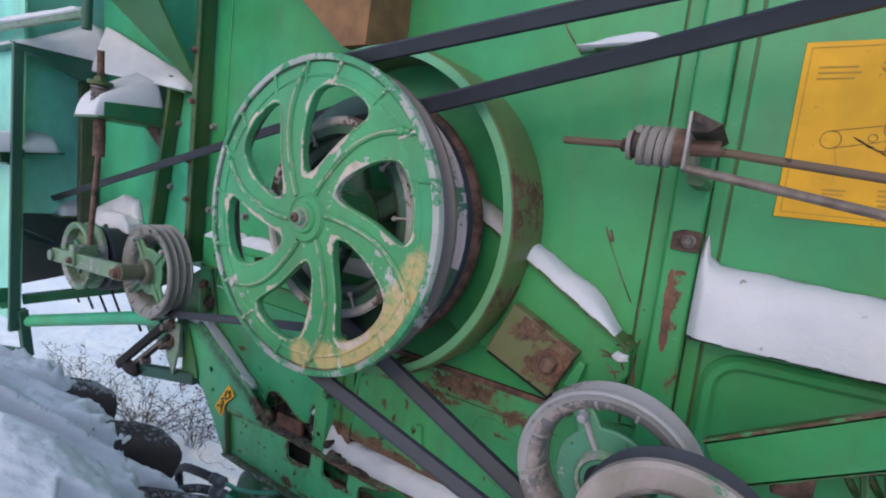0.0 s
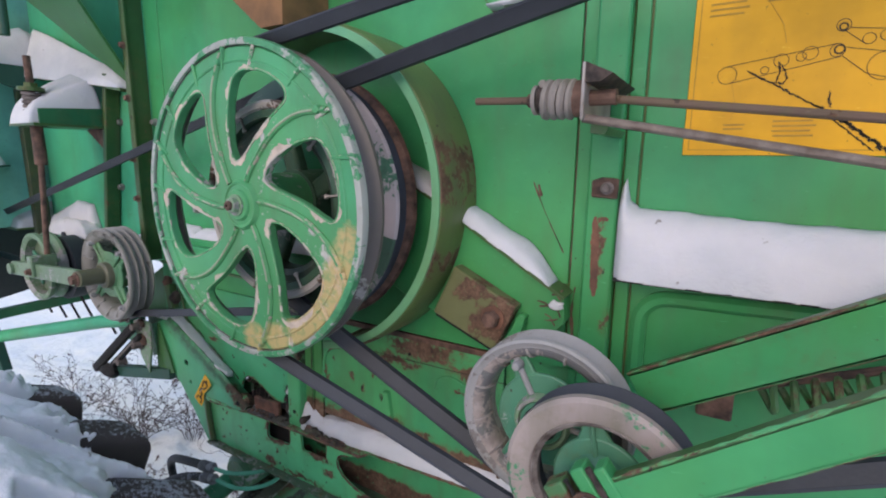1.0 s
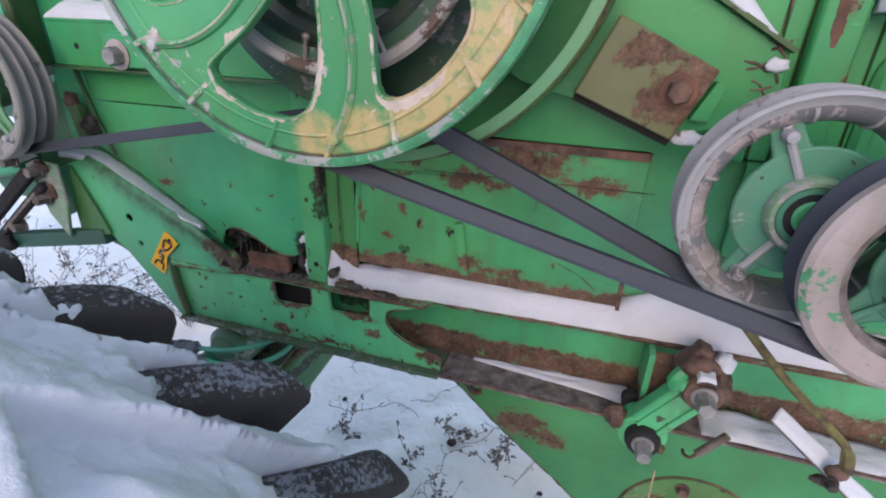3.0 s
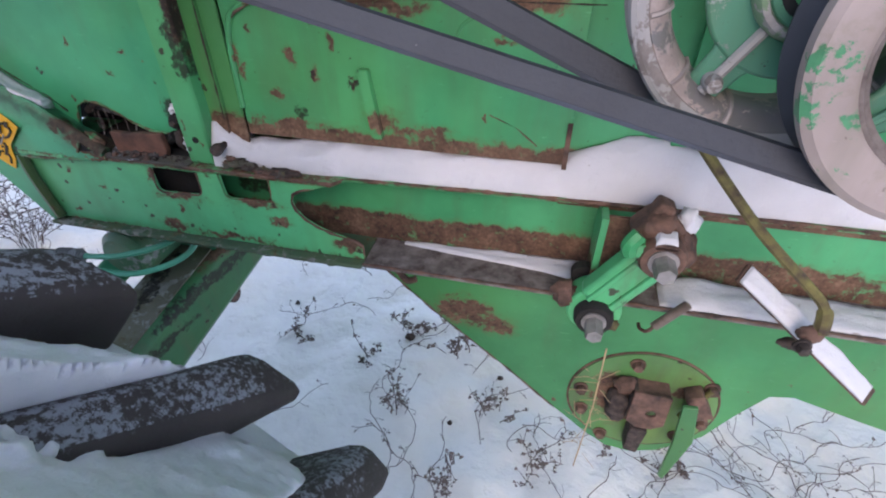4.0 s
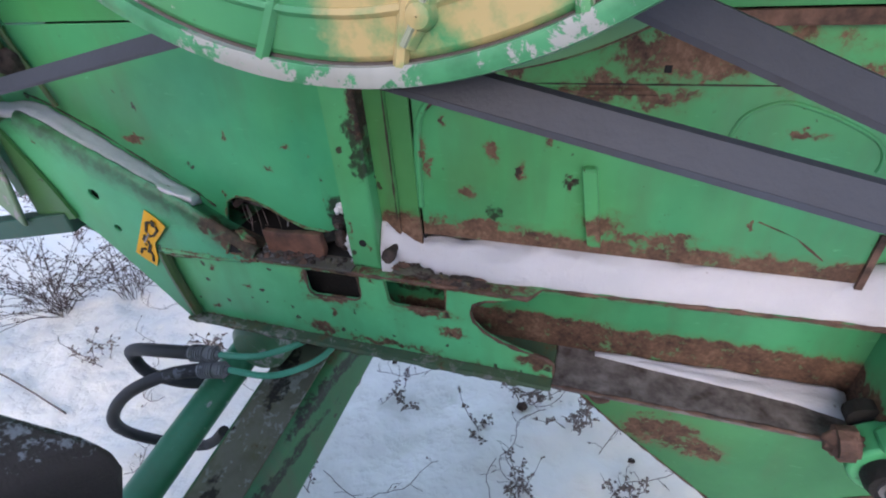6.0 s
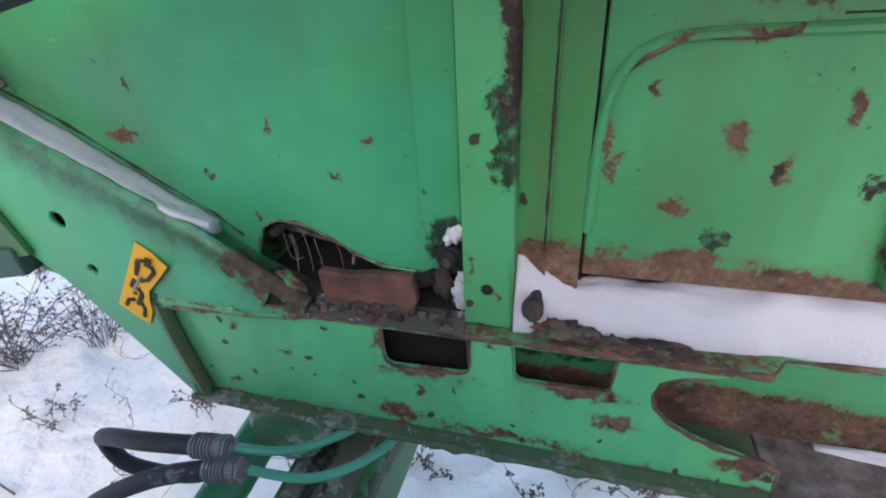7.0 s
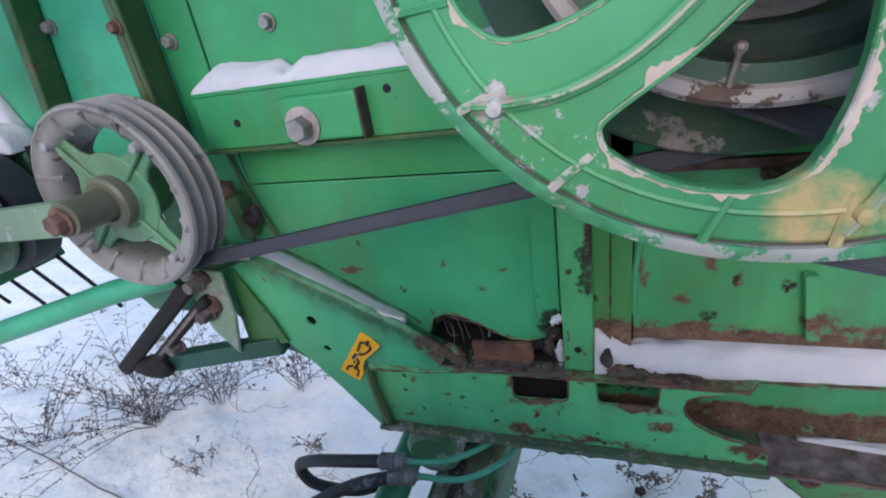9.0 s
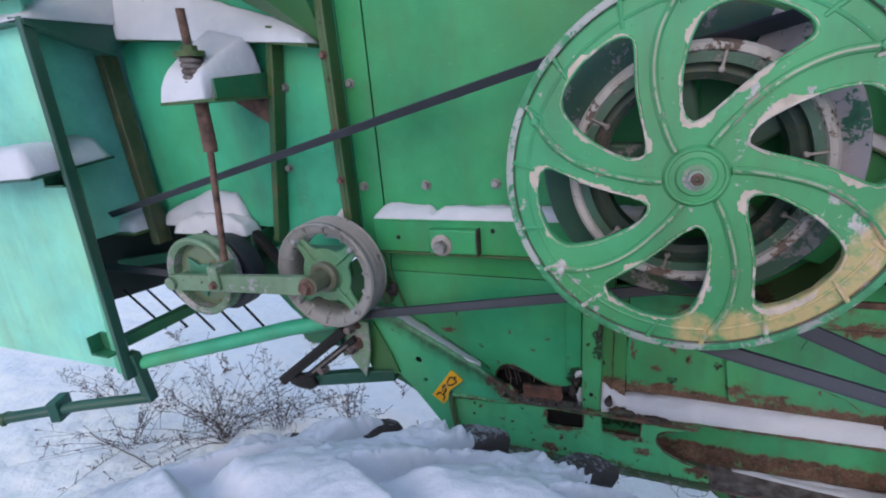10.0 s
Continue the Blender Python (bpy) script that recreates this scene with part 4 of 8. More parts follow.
# black bar painted in as the shadow line below the rusty plate
part("shadow_strip", bar((0.578, -0.022, 1.420), (0.714, -0.022, 1.366), 0.010, 0.02), m_black, dg)
pl = part("rusty_plate", bm, m_rust_plate, dg, "orange rusted bolted plate", bevel=0.003)
part("washer", disc(0.023, -0.045, -0.048, 0.711, 1.437, 28), m_block, pl)
part("bolt", hexbolt(0.711, -0.048, 1.437, 0.028, 0.02, washer=False), m_rust, pl)
bm = prism([(0.733, 1.398), (0.757, 1.450), (0.770, 1.445), (0.757, 1.396)], -0.032, -0.012)
part("lug", bm, m_panel, dg, bevel=0.003)

# rust-orange sheet under the roof edge, and the hood over the tail
bm = prism([(-0.35, 2.46), (0.02, 2.125), (0.178, 2.0), (0.245, 2.0), (0.27, 2.46)], -0.107, -0.10)
box(0.238, 0.246, -0.10, 0.028, 2.0, 2.46, bm)
box(0.18, 0.24, -0.10, 0.028, 2.0, 2.006, bm)
part("rusty_guard", bm, m_rust_light, body, "orange rusted guard sheet")
bm = bmesh.new()
vs = [bm.verts.new(p) for p in ((-0.522, 0.004, 1.925), (-1.20, 0.004, 2.30), (-1.20, -0.42, 2.60), (-0.523, -0.42, 2.60))]
vt = [bm.verts.new(v.co + Vector((0.0, 0.006, 0.006))) for v in vs]
bm.faces.new(vs)
bm.faces.new(vt)
for k in range(4):
    bm.faces.new((vs[k - 1], vs[k], vt[k], vt[k - 1]))
part("hood", bm, m_hood, body, "green hood flaring outwards, its shaded underside painted dark")
bm = prism([(-0.552, 1.931), (-0.81, 1.975), (-1.25, 2.02), (-1.25, 2.01), (-0.81, 1.966), (-0.552, 1.922)], -0.032, 0.03)
part("roof_ledge", bm, m_flange, body)

# bracket shelf that carries the tension rod
sh = part("bracket_shelf", box(-0.873, -0.70, -0.205, 0.0, 1.815, 1.822), m_flange, body)
bm = prism([(-0.185, 1.815), (-0.185, 1.865), (0.0, 1.880), (0.0, 1.815)], 0, 0.006)
bmesh.ops.rotate(bm, cent=(0, 0, 0), matrix=Matrix.Rotation(radians(90), 3, "Z"), verts=bm.verts)
bmesh.ops.translate(bm, vec=(-0.712, 0, 0), verts=bm.verts)
part("side_plate", bm, m_dark_green, sh)
bm = prism([(-0.83, 1.815), (-0.70, 1.815), (-0.71, 1.74)], -0.012, -0.004)
part("gusset", bm, m_rust, sh)

# diagonal side member of the tail
hole1, hole2 = arc(-0.351, 1.091, 0.0095, 0, 342, 18), arc(-0.335, 1.030, 0.0065, 0, 342, 18)
bm = prism([(-0.264, 0.852), (-0.33, 0.94), (-0.388, 1.011), (-0.43, 1.048), (-0.47, 1.075), (-0.512, 1.092), (-0.532, 1.185), (-0.455, 1.212), (-0.41, 1.193), (-0.30, 1.136),
            (-0.185, 1.075), (-0.11, 1.023), (-0.085, 1.004), (-0.085, 0.996), (-0.258, 0.989), (-0.258, 0.852)], -0.018, -0.012, [hole1, hole2])
lm_back = prism([(-0.39, 1.075), (-0.385, 1.125), (-0.31, 1.125), (-0.29, 1.02), (-0.335, 1.005), (-0.36, 1.02)], -0.006, -0.002)
lm = part("tail_side_member", bm, m_left, body, "green diagonal side member with rust flakes", bevel=0.0015)
bm = bmesh.new()
rows = []
for x, z, q in [(-0.44, 1.216, 1), (-0.40, 1.2, 1), (-0.29, 1.143, 1), (-0.175, 1.082, 1), (-0.13, 1.052, 0.95), (-0.105, 1.038, 0.8), (-0.085, 1.026, 0.6), (-0.070, 1.018, 0.45)]:
    rows.append([bm.verts.new((x + o * 0.45 * q, y, z + o * q)) for y, o in ((-0.0184, -0.030), (-0.0196, -0.014), (-0.0180, -0.002), (-0.0145, 0.004), (-0.010, 0.007), (-0.004, 0.004), (0.002, -0.006), (0.03, -0.016))])
for p, q in zip(rows, rows[1:]):
    for j in range(8):
        bm.faces.new((p[j], p[(j + 1) % 8], q[(j + 1) % 8], q[j]))
bm.faces.new(rows[0])
bm.faces.new(rows[-1])
# black backing paints the shade behind the two holes
part("hole_backing", lm_back, m_black, lm)
part("rolled_edge", bm, m_roll, lm, "rolled upper edge, grimy and crusted", smooth=60)
part("edge_crust", crust([(-0.10, -0.016, 1.028), (-0.112, -0.019, 1.014), (-0.09, -0.018, 1.008), (-0.07, -0.016, 1.006)], 0.003, 9, 0.004), m_crust, lm)
# black patch on the face paints the shade of a torn opening
part("torn_tab", prism([(-0.116, 1.016), (-0.106, 1.031), (-0.090, 1.018)], -0.0206, -0.0192), m_black, lm, "black patch for the shade in a torn notch")
part("torn_tab", bar((-0.118, -0.022, 1.014), (-0.107, -0.022, 1.032), 0.003, 0.004), m_crust, lm)
part("edge_crust", crust([(-0.26, -0.016, 0.990), (-0.2, -0.018, 0.993), (-0.13, -0.018, 0.998), (-0.07, -0.016, 1.002)], 0.0032, 10), m_crust, lm)
part("weld", tube(smooth_path([(-0.264, -0.012, 0.992), (-0.262, -0.013, 0.95), (-0.256, -0.012, 0.90), (-0.248, -0.012, 0.858)]), 0.009, 8), m_flange, lm)
bm = prism([(-0.53, 1.09), (-0.47, 1.07), (-0.39, 1.0), (-0.36, 0.965), (-0.42, 1.0), (-0.52, 1.03)], 0.0, 0.03)
part("arch_liner", bm, m_dark_green, lm)
# plate added to keep the opening behind the hinge dark
bm = prism([(-0.64, 1.03), (-0.66, 1.30), (-0.47, 1.40), (-0.43, 1.22), (-0.50, 1.09)], 0.036, 0.040)
part("dark_backing_plate", bm, m_hood, lm)

# the torn access gap with its rusty parts
bm = prism([(-0.063, 1.007), (-0.065, 1.045), (-0.030, 1.044), (-0.012, 1.047), (0.036, 1.049), (0.039, 1.020), (0.034, 1.006)], 0.006, 0.018)
part("rusty_block", bm, m_block, body, "rust-brown steel block", bevel=0.002)
part("gap_edge", crust([(-0.15, 0.029, 1.036), (-0.143, 0.029, 1.056), (-0.135, 0.029, 1.076), (-0.114, 0.029, 1.087), (-0.087, 0.029, 1.085), (-0.06, 0.029, 1.073), (-0.03, 0.029, 1.055), (0.0, 0.029, 1.044), (0.05, 0.029, 1.041)], 0.0024, 8), m_crust, body)
part("inner_plate", prism([(-0.13, 1.05), (-0.12, 1.09), (-0.04, 1.07), (-0.05, 1.055)], 0.07, 0.08), m_rust_plate, body)
part("inner_plate", bar((-0.14, 0.06, 1.075), (-0.03, 0.06, 1.052), 0.02, 0.01), m_dirt, body)
for k in range(6):
    rx = random.Random(300 + k)
    x = rx.uniform(-0.125, -0.06)
    part("straw", tube(smooth_path([(x, 0.045, rx.uniform(1.05, 1.075)), (x + 0.01, 0.036, rx.uniform(1.035, 1.055)), (x + rx.uniform(0.0, 0.03), 0.03, rx.uniform(1.02, 1.045))], 4), 0.0005, 4), m_vine, body)
part("inner_lip", tube(smooth_path([(-0.135, 0.045, 1.062), (-0.11, 0.045, 1.078), (-0.07, 0.045, 1.068), (-0.03, 0.045, 1.052), (0.03, 0.045, 1.04)], 5), 0.006, 8), m_scrap, body)
part("wire", tube([(-0.04, 0.05, 1.06), (-0.042, 0.04, 1.035)], 0.0015, 5), m_steel, body)
part("ash_layer", box(-0.085, 0.09, -0.016, 0.016, 1.006, 1.0085), m_ash, body)
# black floor paints in the shade inside the torn gap
part("gap_shade_floor", box(-0.16, 0.09, 0.016, 0.138, 1.003, 1.0075), m_black, body)
for k in range(44):
    rx = random.Random(k)
    x = rx.uniform(-0.14, 0.08)
    part("ash_clod", lump((x, rx.uniform(-0.012, 0.008), 1.009), (rx.uniform(0.003, 0.008), 0.005, rx.uniform(0.003, 0.006)), k, 0.6), (m_ash, m_rust, m_scrap, m_ash)[k % 4], body, smooth=180)
part("scrap_clod", lump((-0.105, -0.002, 1.022), (0.026, 0.014, 0.018), 31, 0.5), m_crust, body, "crusted torn metal", smooth=180)

nut = part("greasy_nut", lathe([(0.004, 0.005), (0.007, 0.005), (0.0095, 0.007), (0.0095, 0.011), (0.0125, 0.012), (0.0135, 0.016), (0.0135, 0.028), (0.004, 0.028)], 0.072, 1.072, 24), m_grime, body, "black greasy round nut")
part("stud", disc(0.0045, 0.001, 0.007, 0.072, 1.072, 12), m_scrap, nut)
part("grease_clod", lump((0.062, 0.022, 1.036), (0.010, 0.007, 0.018), 7, 0.3), m_scrap, body, "black greasy clod", smooth=180)
part("grease_clod", lump((0.078, 0.024, 1.020), (0.008, 0.006, 0.014), 8, 0.4), m_dirt, body, smooth=180)
bm = tube(smooth_path([(0.055, 0.02, 1.045), (0.03, 0.03, 1.03), (0.0, 0.05, 1.03), (-0.05, 0.07, 1.05)]), 0.008, 8)
part("rubber_strip", bm, m_black, body)

# ---- chassis frame ----
chassis = thing("chassis_frame", (0.4, 0.03, 0.845), "green steel chassis beam with flaking paint and cut-outs", "chassis beam")
slot = [(0.345, 0.998), (0.309, 0.985), (0.285, 0.980), (0.268, 0.970), (0.263, 0.955), (0.268, 0.938), (0.283, 0.921), (0.305, 0.908), (0.335, 0.897), (0.372, 0.889), (0.384, 0.880), (0.384, 0.852)]
bm = prism([(-0.263, 0.852), (-0.263, 0.998)] + slot, -0.004, 0.003,
           [[(0.0, 0.953), (0.0, 0.990), (0.092, 0.990), (0.092, 0.955), (0.0905, 0.949), (0.087, 0.9455), (0.082, 0.944), (0.010, 0.941), (0.005, 0.9425), (0.0015, 0.946)], [(0.137, 0.957), (0.135, 0.992), (0.229, 0.992), (0.2275, 0.955), (0.2255, 0.950), (0.221, 0.948), (0.147, 0.946), (0.141, 0.948), (0.138, 0.952)]])
fp = part("face_plate", bm, m_frame, chassis, bevel=0.0012)
bm = bmesh.new()
rim_ = [(-0.16, -0.014), (0.345, -0.014), (0.36, 0.010), (0.6, 0.020), (0.95, 0.030), (2.6, 0.036), (2.6, 0.145), (-0.16, 0.145)]
lo_, hi_ = [bm.verts.new((x, y, 0.998)) for x, y in rim_], [bm.verts.new((x, y, 1.006)) for x, y in rim_]
bm.faces.new(lo_)
bm.faces.new(hi_)
for k in range(len(rim_)):
    bm.faces.new((lo_[k - 1], lo_[k], hi_[k], hi_[k - 1]))
part("top_flange", bm, m_crust, chassis, "rust-brown flange", bevel=0.002)
part("top_flange", box(-0.258, -0.16, -0.02, 0.145, 0.996, 1.003), m_frame, chassis, bevel=0.002)
part("bottom_flange", box(-0.268, 0.384, -0.022, 0.07, 0.843, 0.851), m_edge_crust, chassis, "flange crusted with rust and dirt", bevel=0.002)
part("bottom_flange", box(0.384, 2.6, -0.016, 0.07, 0.844, 0.852), m_flange_grey, chassis, "dark rusted flange", bevel=0.002)
part("edge_crust", crust([(-0.266, -0.0205, 0.848), (0.1, -0.0205, 0.848), (0.384, -0.020, 0.848)], 0.0052, 1), m_edge_crust, chassis)
part("edge_crust", crust([(-0.15, -0.0135, 1.004), (0.1, -0.0135, 1.004), (0.344, -0.0135, 1.004), (0.361, 0.010, 1.004), (0.6, 0.020, 1.004), (0.95, 0.030, 1.004), (1.5, 0.032, 1.004)], 0.0028, 2), m_rust, chassis)
part("hole_crust", crust([(0.0, -0.004, 0.990), (0.0, -0.004, 0.953), (0.002, -0.004, 0.946), (0.010, -0.004, 0.941), (0.082, -0.004, 0.944), (0.0895, -0.004, 0.948), (0.092, -0.004, 0.955), (0.092, -0.004, 0.99)], 0.0026, 3), m_rust, chassis)
part("hole_crust", crust([(0.135, -0.004, 0.992), (0.137, -0.004, 0.957), (0.1395, -0.004, 0.950), (0.147, -0.004, 0.946), (0.221, -0.004, 0.948), (0.2265, -0.004, 0.952), (0.229, -0.004, 0.992)], 0.0022, 4), m_crust, chassis)
part("slot_crust", crust([(x, -0.003, z) for x, z in slot[1:]], 0.0026, 5), m_rust, chassis)
# near-black sheet added as the shade inside the first cut-out
part("cutout_shade", prism([(-0.03, 0.855), (-0.03, 0.996), (0.030, 0.992), (0.066, 0.976), (0.088, 0.955), (0.092, 0.855)], 0.030, 0.038), m_grime, chassis)
part("edge_crust", crust([(0.384, -0.015, 0.8515), (0.8, -0.015, 0.8515), (1.4, -0.015, 0.8515)], 0.003, 6), m_rust, chassis)
part("web", box(-0.26, 2.6, 0.066, 0.074, 0.852, 0.998), m_channel, chassis, "green web, rusted along the bottom")
part("cross_plate", box(0.765, 0.775, -0.008, 0.066, 0.852, 0.998), m_channel, chassis)
part("cross_plate", prism([(0.775, 0.86), (0.775, 0.998), (0.815, 0.998), (0.83, 0.86)], 0.0, 0.006), m_strip, chassis)
LY = 0.060  # the face of the lower plate
lp = part("lower_plate", prism([(0.352, 0.843), (0.372, 0.815), (0.395, 0.786), (0.505, 0.682), (0.655, 0.556), (0.765, 0.455), (0.845, 0.385), (0.895, 0.352), (0.948, 0.346), (1.0, 0.368), (1.075, 0.446),
                                (1.115, 0.543), (1.148, 0.607), (1.186, 0.616), (1.315, 0.580), (1.67, 0.489), (2.6, 0.45), (2.6, 0.843)], LY, LY + 0.007), m_plate, chassis, "green lower plate with a rust patch")
CX, CZ = 0.932, 0.527
ring = [Vector((CX + 0.146 * math.cos(a), LY - 0.0005, CZ + 0.146 * math.sin(a))) for a in [2 * math.pi * k / 64 for k in range(64)]]
part("cover_seam", tube(ring, 0.0024, 6, None, True), m_rust, lp)
part("cover", disc(0.143, LY - 0.0035, LY, CX, CZ, 64), m_cover, lp, "round cover stained with oil and rust")
for dx, dz in ((-0.030, 0.113), (0.115, 0.080), (-0.122, 0.016), (-0.112, -0.048), (0.124, -0.027), (-0.058, -0.124), (0.09, -0.085)):
    part("bolt", hexbolt(CX + dx, LY - 0.0035, CZ + dz, 0.019, 0.012), m_rust, lp)
bm = prism([(CX - 0.030, CZ - 0.012), (CX - 0.030, CZ + 0.078), (CX + 0.040, CZ + 0.074), (CX + 0.044, CZ - 0.012), (CX + 0.022, CZ - 0.030), (CX - 0.008, CZ - 0.030)], 0.016, 0.024, [arc(CX + 0.012, CZ + 0.018, 0.010, 0, 342, 18)])
bearing = part("bearing_bracket", bm, m_rust, lp, "rusty bracket plate with a bolt hole", bevel=0.002)
part("web_plate", box(CX - 0.030, CX - 0.022, 0.024, LY - 0.0035, CZ - 0.010, CZ + 0.075), m_scrap, bearing)
part("web_plate", box(CX - 0.030, CX + 0.038, 0.024, LY - 0.0035, CZ + 0.066, CZ + 0.073), m_rust, bearing)
part("bearing_block", lump((CX - 0.044, 0.045, CZ - 0.004), (0.026, 0.016, 0.050), 91, 0.35), m_scrap, lp, smooth=180)
part("bearing_block", lump((CX - 0.040, 0.044, CZ + 0.060), (0.024, 0.014, 0.020), 92, 0.4), m_rust, lp, smooth=180)
part("bearing_block", prism([(CX - 0.014, CZ - 0.04), (CX + 0.022, CZ - 0.045), (CX + 0.016, CZ - 0.125), (CX - 0.012, CZ - 0.12)], 0.020, LY - 0.0035), m_scrap, lp, bevel=0.003)
part("lug", bar((CX + 0.078, 0.040, CZ + 0.078), (CX + 0.112, 0.040, CZ + 0.020), 0.034, 0.034), m_rust, lp, bevel=0.004)
part("lug", tube([(CX + 0.112, 0.045, CZ + 0.086), (CX + 0.076, 0.045, CZ - 0.006)], 0.006, 8), m_moss, lp)
bm = prism([(CX + 0.052, CZ + 0.082), (CX + 0.078, CZ + 0.086), (CX + 0.098, CZ - 0.02), (CX + 0.078, CZ - 0.165), (CX + 0.066, CZ - 0.155), (CX + 0.064, CZ - 0.04)], -0.004, 0.004)
part("fin", bm, m_hood, lp, "dark green fin plate", bevel=0.002)
part("bent_tab", tube(smooth_path([(0.42, 0.030, 0.832), (0.44, 0.026, 0.806), (0.452, 0.026, 0.792), (0.468, 0.03, 0.796)]), 0.007, 8), m_rust, lp)
part("edge_crust", crust([(0.372, LY - 0.001, 0.815), (0.395, LY - 0.001, 0.786), (0.505, LY - 0.001, 0.682), (0.655, LY - 0.001, 0.556), (0.765, LY - 0.001, 0.455)], 0.0022, 17), m_rust, lp)

# ---- pivot link under the beam ----
link = thing("pivot_link", (0.81, -0.06, 0.84), "green pivot link with two rusty hexagon bolts", "pivot link")
bm = bar((0.852, -0.036, 0.985), (0.778, -0.036, 0.872), 0.062, 0.034)
arm_ = part("link_bar", bm, m_link, link, bevel=0.006)
bm = disc(0.042, -0.048, -0.005, 0.778, 0.852, 28)
part("boss", bm, m_link, link, bevel=0.004)
for x, z, s in ((0.846, 0.978, 0.032), (0.778, 0.850, 0.030)):
    part("washer", lathe([(0.010, -0.068), (s * 0.9, -0.068), (s, -0.06), (s, -0.048), (0.010, -0.048)], x, z, 28), m_rust if z > 0.9 else m_grime, link)
    part("bolt", hexbolt(x, -0.068, z, s * 0.8, 0.03, turn=0.5), m_steel, link)
bm = prism([(0.80, 1.0), (0.822, 1.030), (0.848, 1.034), (0.880, 1.006), (0.884, 0.965), (0.872, 0.945), (0.85, 0.938), (0.822, 0.962)], -0.045, 0.0)
part("casting", bm, m_rust, link, "lumpy rust-brown casting", bevel=0.006)
part("scale_crust", lump((0.872, -0.035, 0.975), (0.020, 0.016, 0.034), 81, 0.4), m_rust, link, smooth=180)
part("scale_crust", lump((0.835, -0.04, 1.012), (0.024, 0.014, 0.020), 82, 0.4), m_rust, link, smooth=180)
part("scale_crust", lump((0.735, -0.03, 0.866), (0.022, 0.016, 0.020), 83, 0.5), m_rust, link, smooth=180)
part("grease_blob", lump((0.815, -0.056, 0.985), (0.014, 0.010, 0.014), 84, 0.5), m_link, link, smooth=180)
part("grease_blob", lump((0.80, -0.05, 0.835), (0.016, 0.012, 0.012), 85, 0.5), m_moss, link, smooth=180)
part("rib", bar((0.866, -0.052, 0.972), (0.792, -0.052, 0.860), 0.010, 0.012), m_link, link, bevel=0.002)
part("rib", bar((0.838, -0.052, 0.992), (0.764, -0.052, 0.880), 0.008, 0.010), m_link, link, bevel=0.002)
part("stub", bar((0.828, -0.02, 1.01), (0.842, -0.02, 1.045), 0.026, 0.03), m_rust, link, bevel=0.005)
part("ear", tube([(0.742, -0.03, 0.872), (0.722, -0.03, 0.868)], 0.02, 10), m_rust, link)
part("clip", tube(smooth_path([(0.81, -0.055, 1.01), (0.80, -0.06, 0.995), (0.805, -0.055, 0.98)]), 0.012, 8), m_arm, link)
part("bush", disc(0.020, 0.0, 0.018, 0.758, 0.880, 24), m_grime, link)


def coil(a, b, r, wire, turns, bm=None):
    a, b = Vector(a), Vector(b)
    d = (b - a)
    ax = d.normalized()
    s = ax.cross(Vector((0.2, 0.9, 0.3))).normalized()
    u = s.cross(ax)
    pts = [a + d * (k / (turns * 12)) + (s * math.cos(k * math.pi / 6) + u * math.sin(k * math.pi / 6)) * r for k in range(turns * 12 + 1)]
    return tube(pts, wire, 6, bm)


sp = thing("tension_spring", (0.9, -0.03, 0.81), "small dark coil spring beside the pivot link", "spring")
part("coil", coil((0.876, -0.03, 0.824), (0.912, -0.03, 0.880), 0.0058, 0.0019, 18), m_rod, sp)
part("hook_end", tube(smooth_path([(0.876, -0.03, 0.824), (0.868, -0.03, 0.812), (0.860, -0.02, 0.806), (0.858, -0.01, 0.808)]), 0.003, 8), m_rust, sp)

# ---- stay bar with snow, and the bent rod into it ----
stay = thing("stay_bar", (0.97, -0.1, 0.9), "flat rusty stay bar bearing a strip of snow", "bar")
part("flat_bar", bar((0.935, -0.085, 0.992), (1.135, -0.118, 0.838), 0.027, 0.007, up=(0.30, -0.72, 0.62)), m_rust, stay, bevel=0.002)
rod = thing("bent_rod", (1.03, -0.1, 0.92), "thin rusty bent rod with an eye end", "rod")
part("shaft", tube(smooth_path([(0.80, -0.085, 1.20), (0.862, -0.089, 1.13), (0.93, -0.095, 1.06), (1.0, -0.105, 1.0), (1.026, -0.115, 0.975), (1.030, -0.125, 0.945)]), [0.0065] * 33 + [0.009] * 8, 8), m_moss, rod)
part("clamp", lump((1.022, -0.124, 0.939), (0.015, 0.010, 0.012), 44, 0.2), m_rust, rod, "rusty clamp on the stay bar", smooth=180)
part("clamp_nut", hexbolt(1.012, -0.136, 0.930, 0.014, 0.010), m_scrap, rod)
part("clamp_foot", lump((1.03, -0.092, 0.890), (0.018, 0.008, 0.009), 45, 0.2), m_scrap, rod, smooth=180)

# scratches and rust streaks on the sheets
part("rust_scratch", crust([(0.752, 0.0295, 1.690), (0.770, 0.0295, 1.65), (0.79, 0.0295, 1.61), (0.816, 0.0295, 1.562)], 0.0014, 21), m_rust, body)
part("rust_scratch", crust([(0.762, 0.0295, 1.686), (0.768, 0.0295, 1.665)], 0.0035, 22), m_rust, body)
part("rust_scratch", crust([(0.842, 0.0275, 1.50), (0.838, 0.0275, 1.45), (0.843, 0.0275, 1.40)], 0.003, 23), m_rust, body)
part("rust_scratch", crust([(0.831, 0.0295, 2.0), (0.832, 0.0295, 1.75), (0.831, 0.0295, 1.52)], 0.0015, 24), m_rust, body)
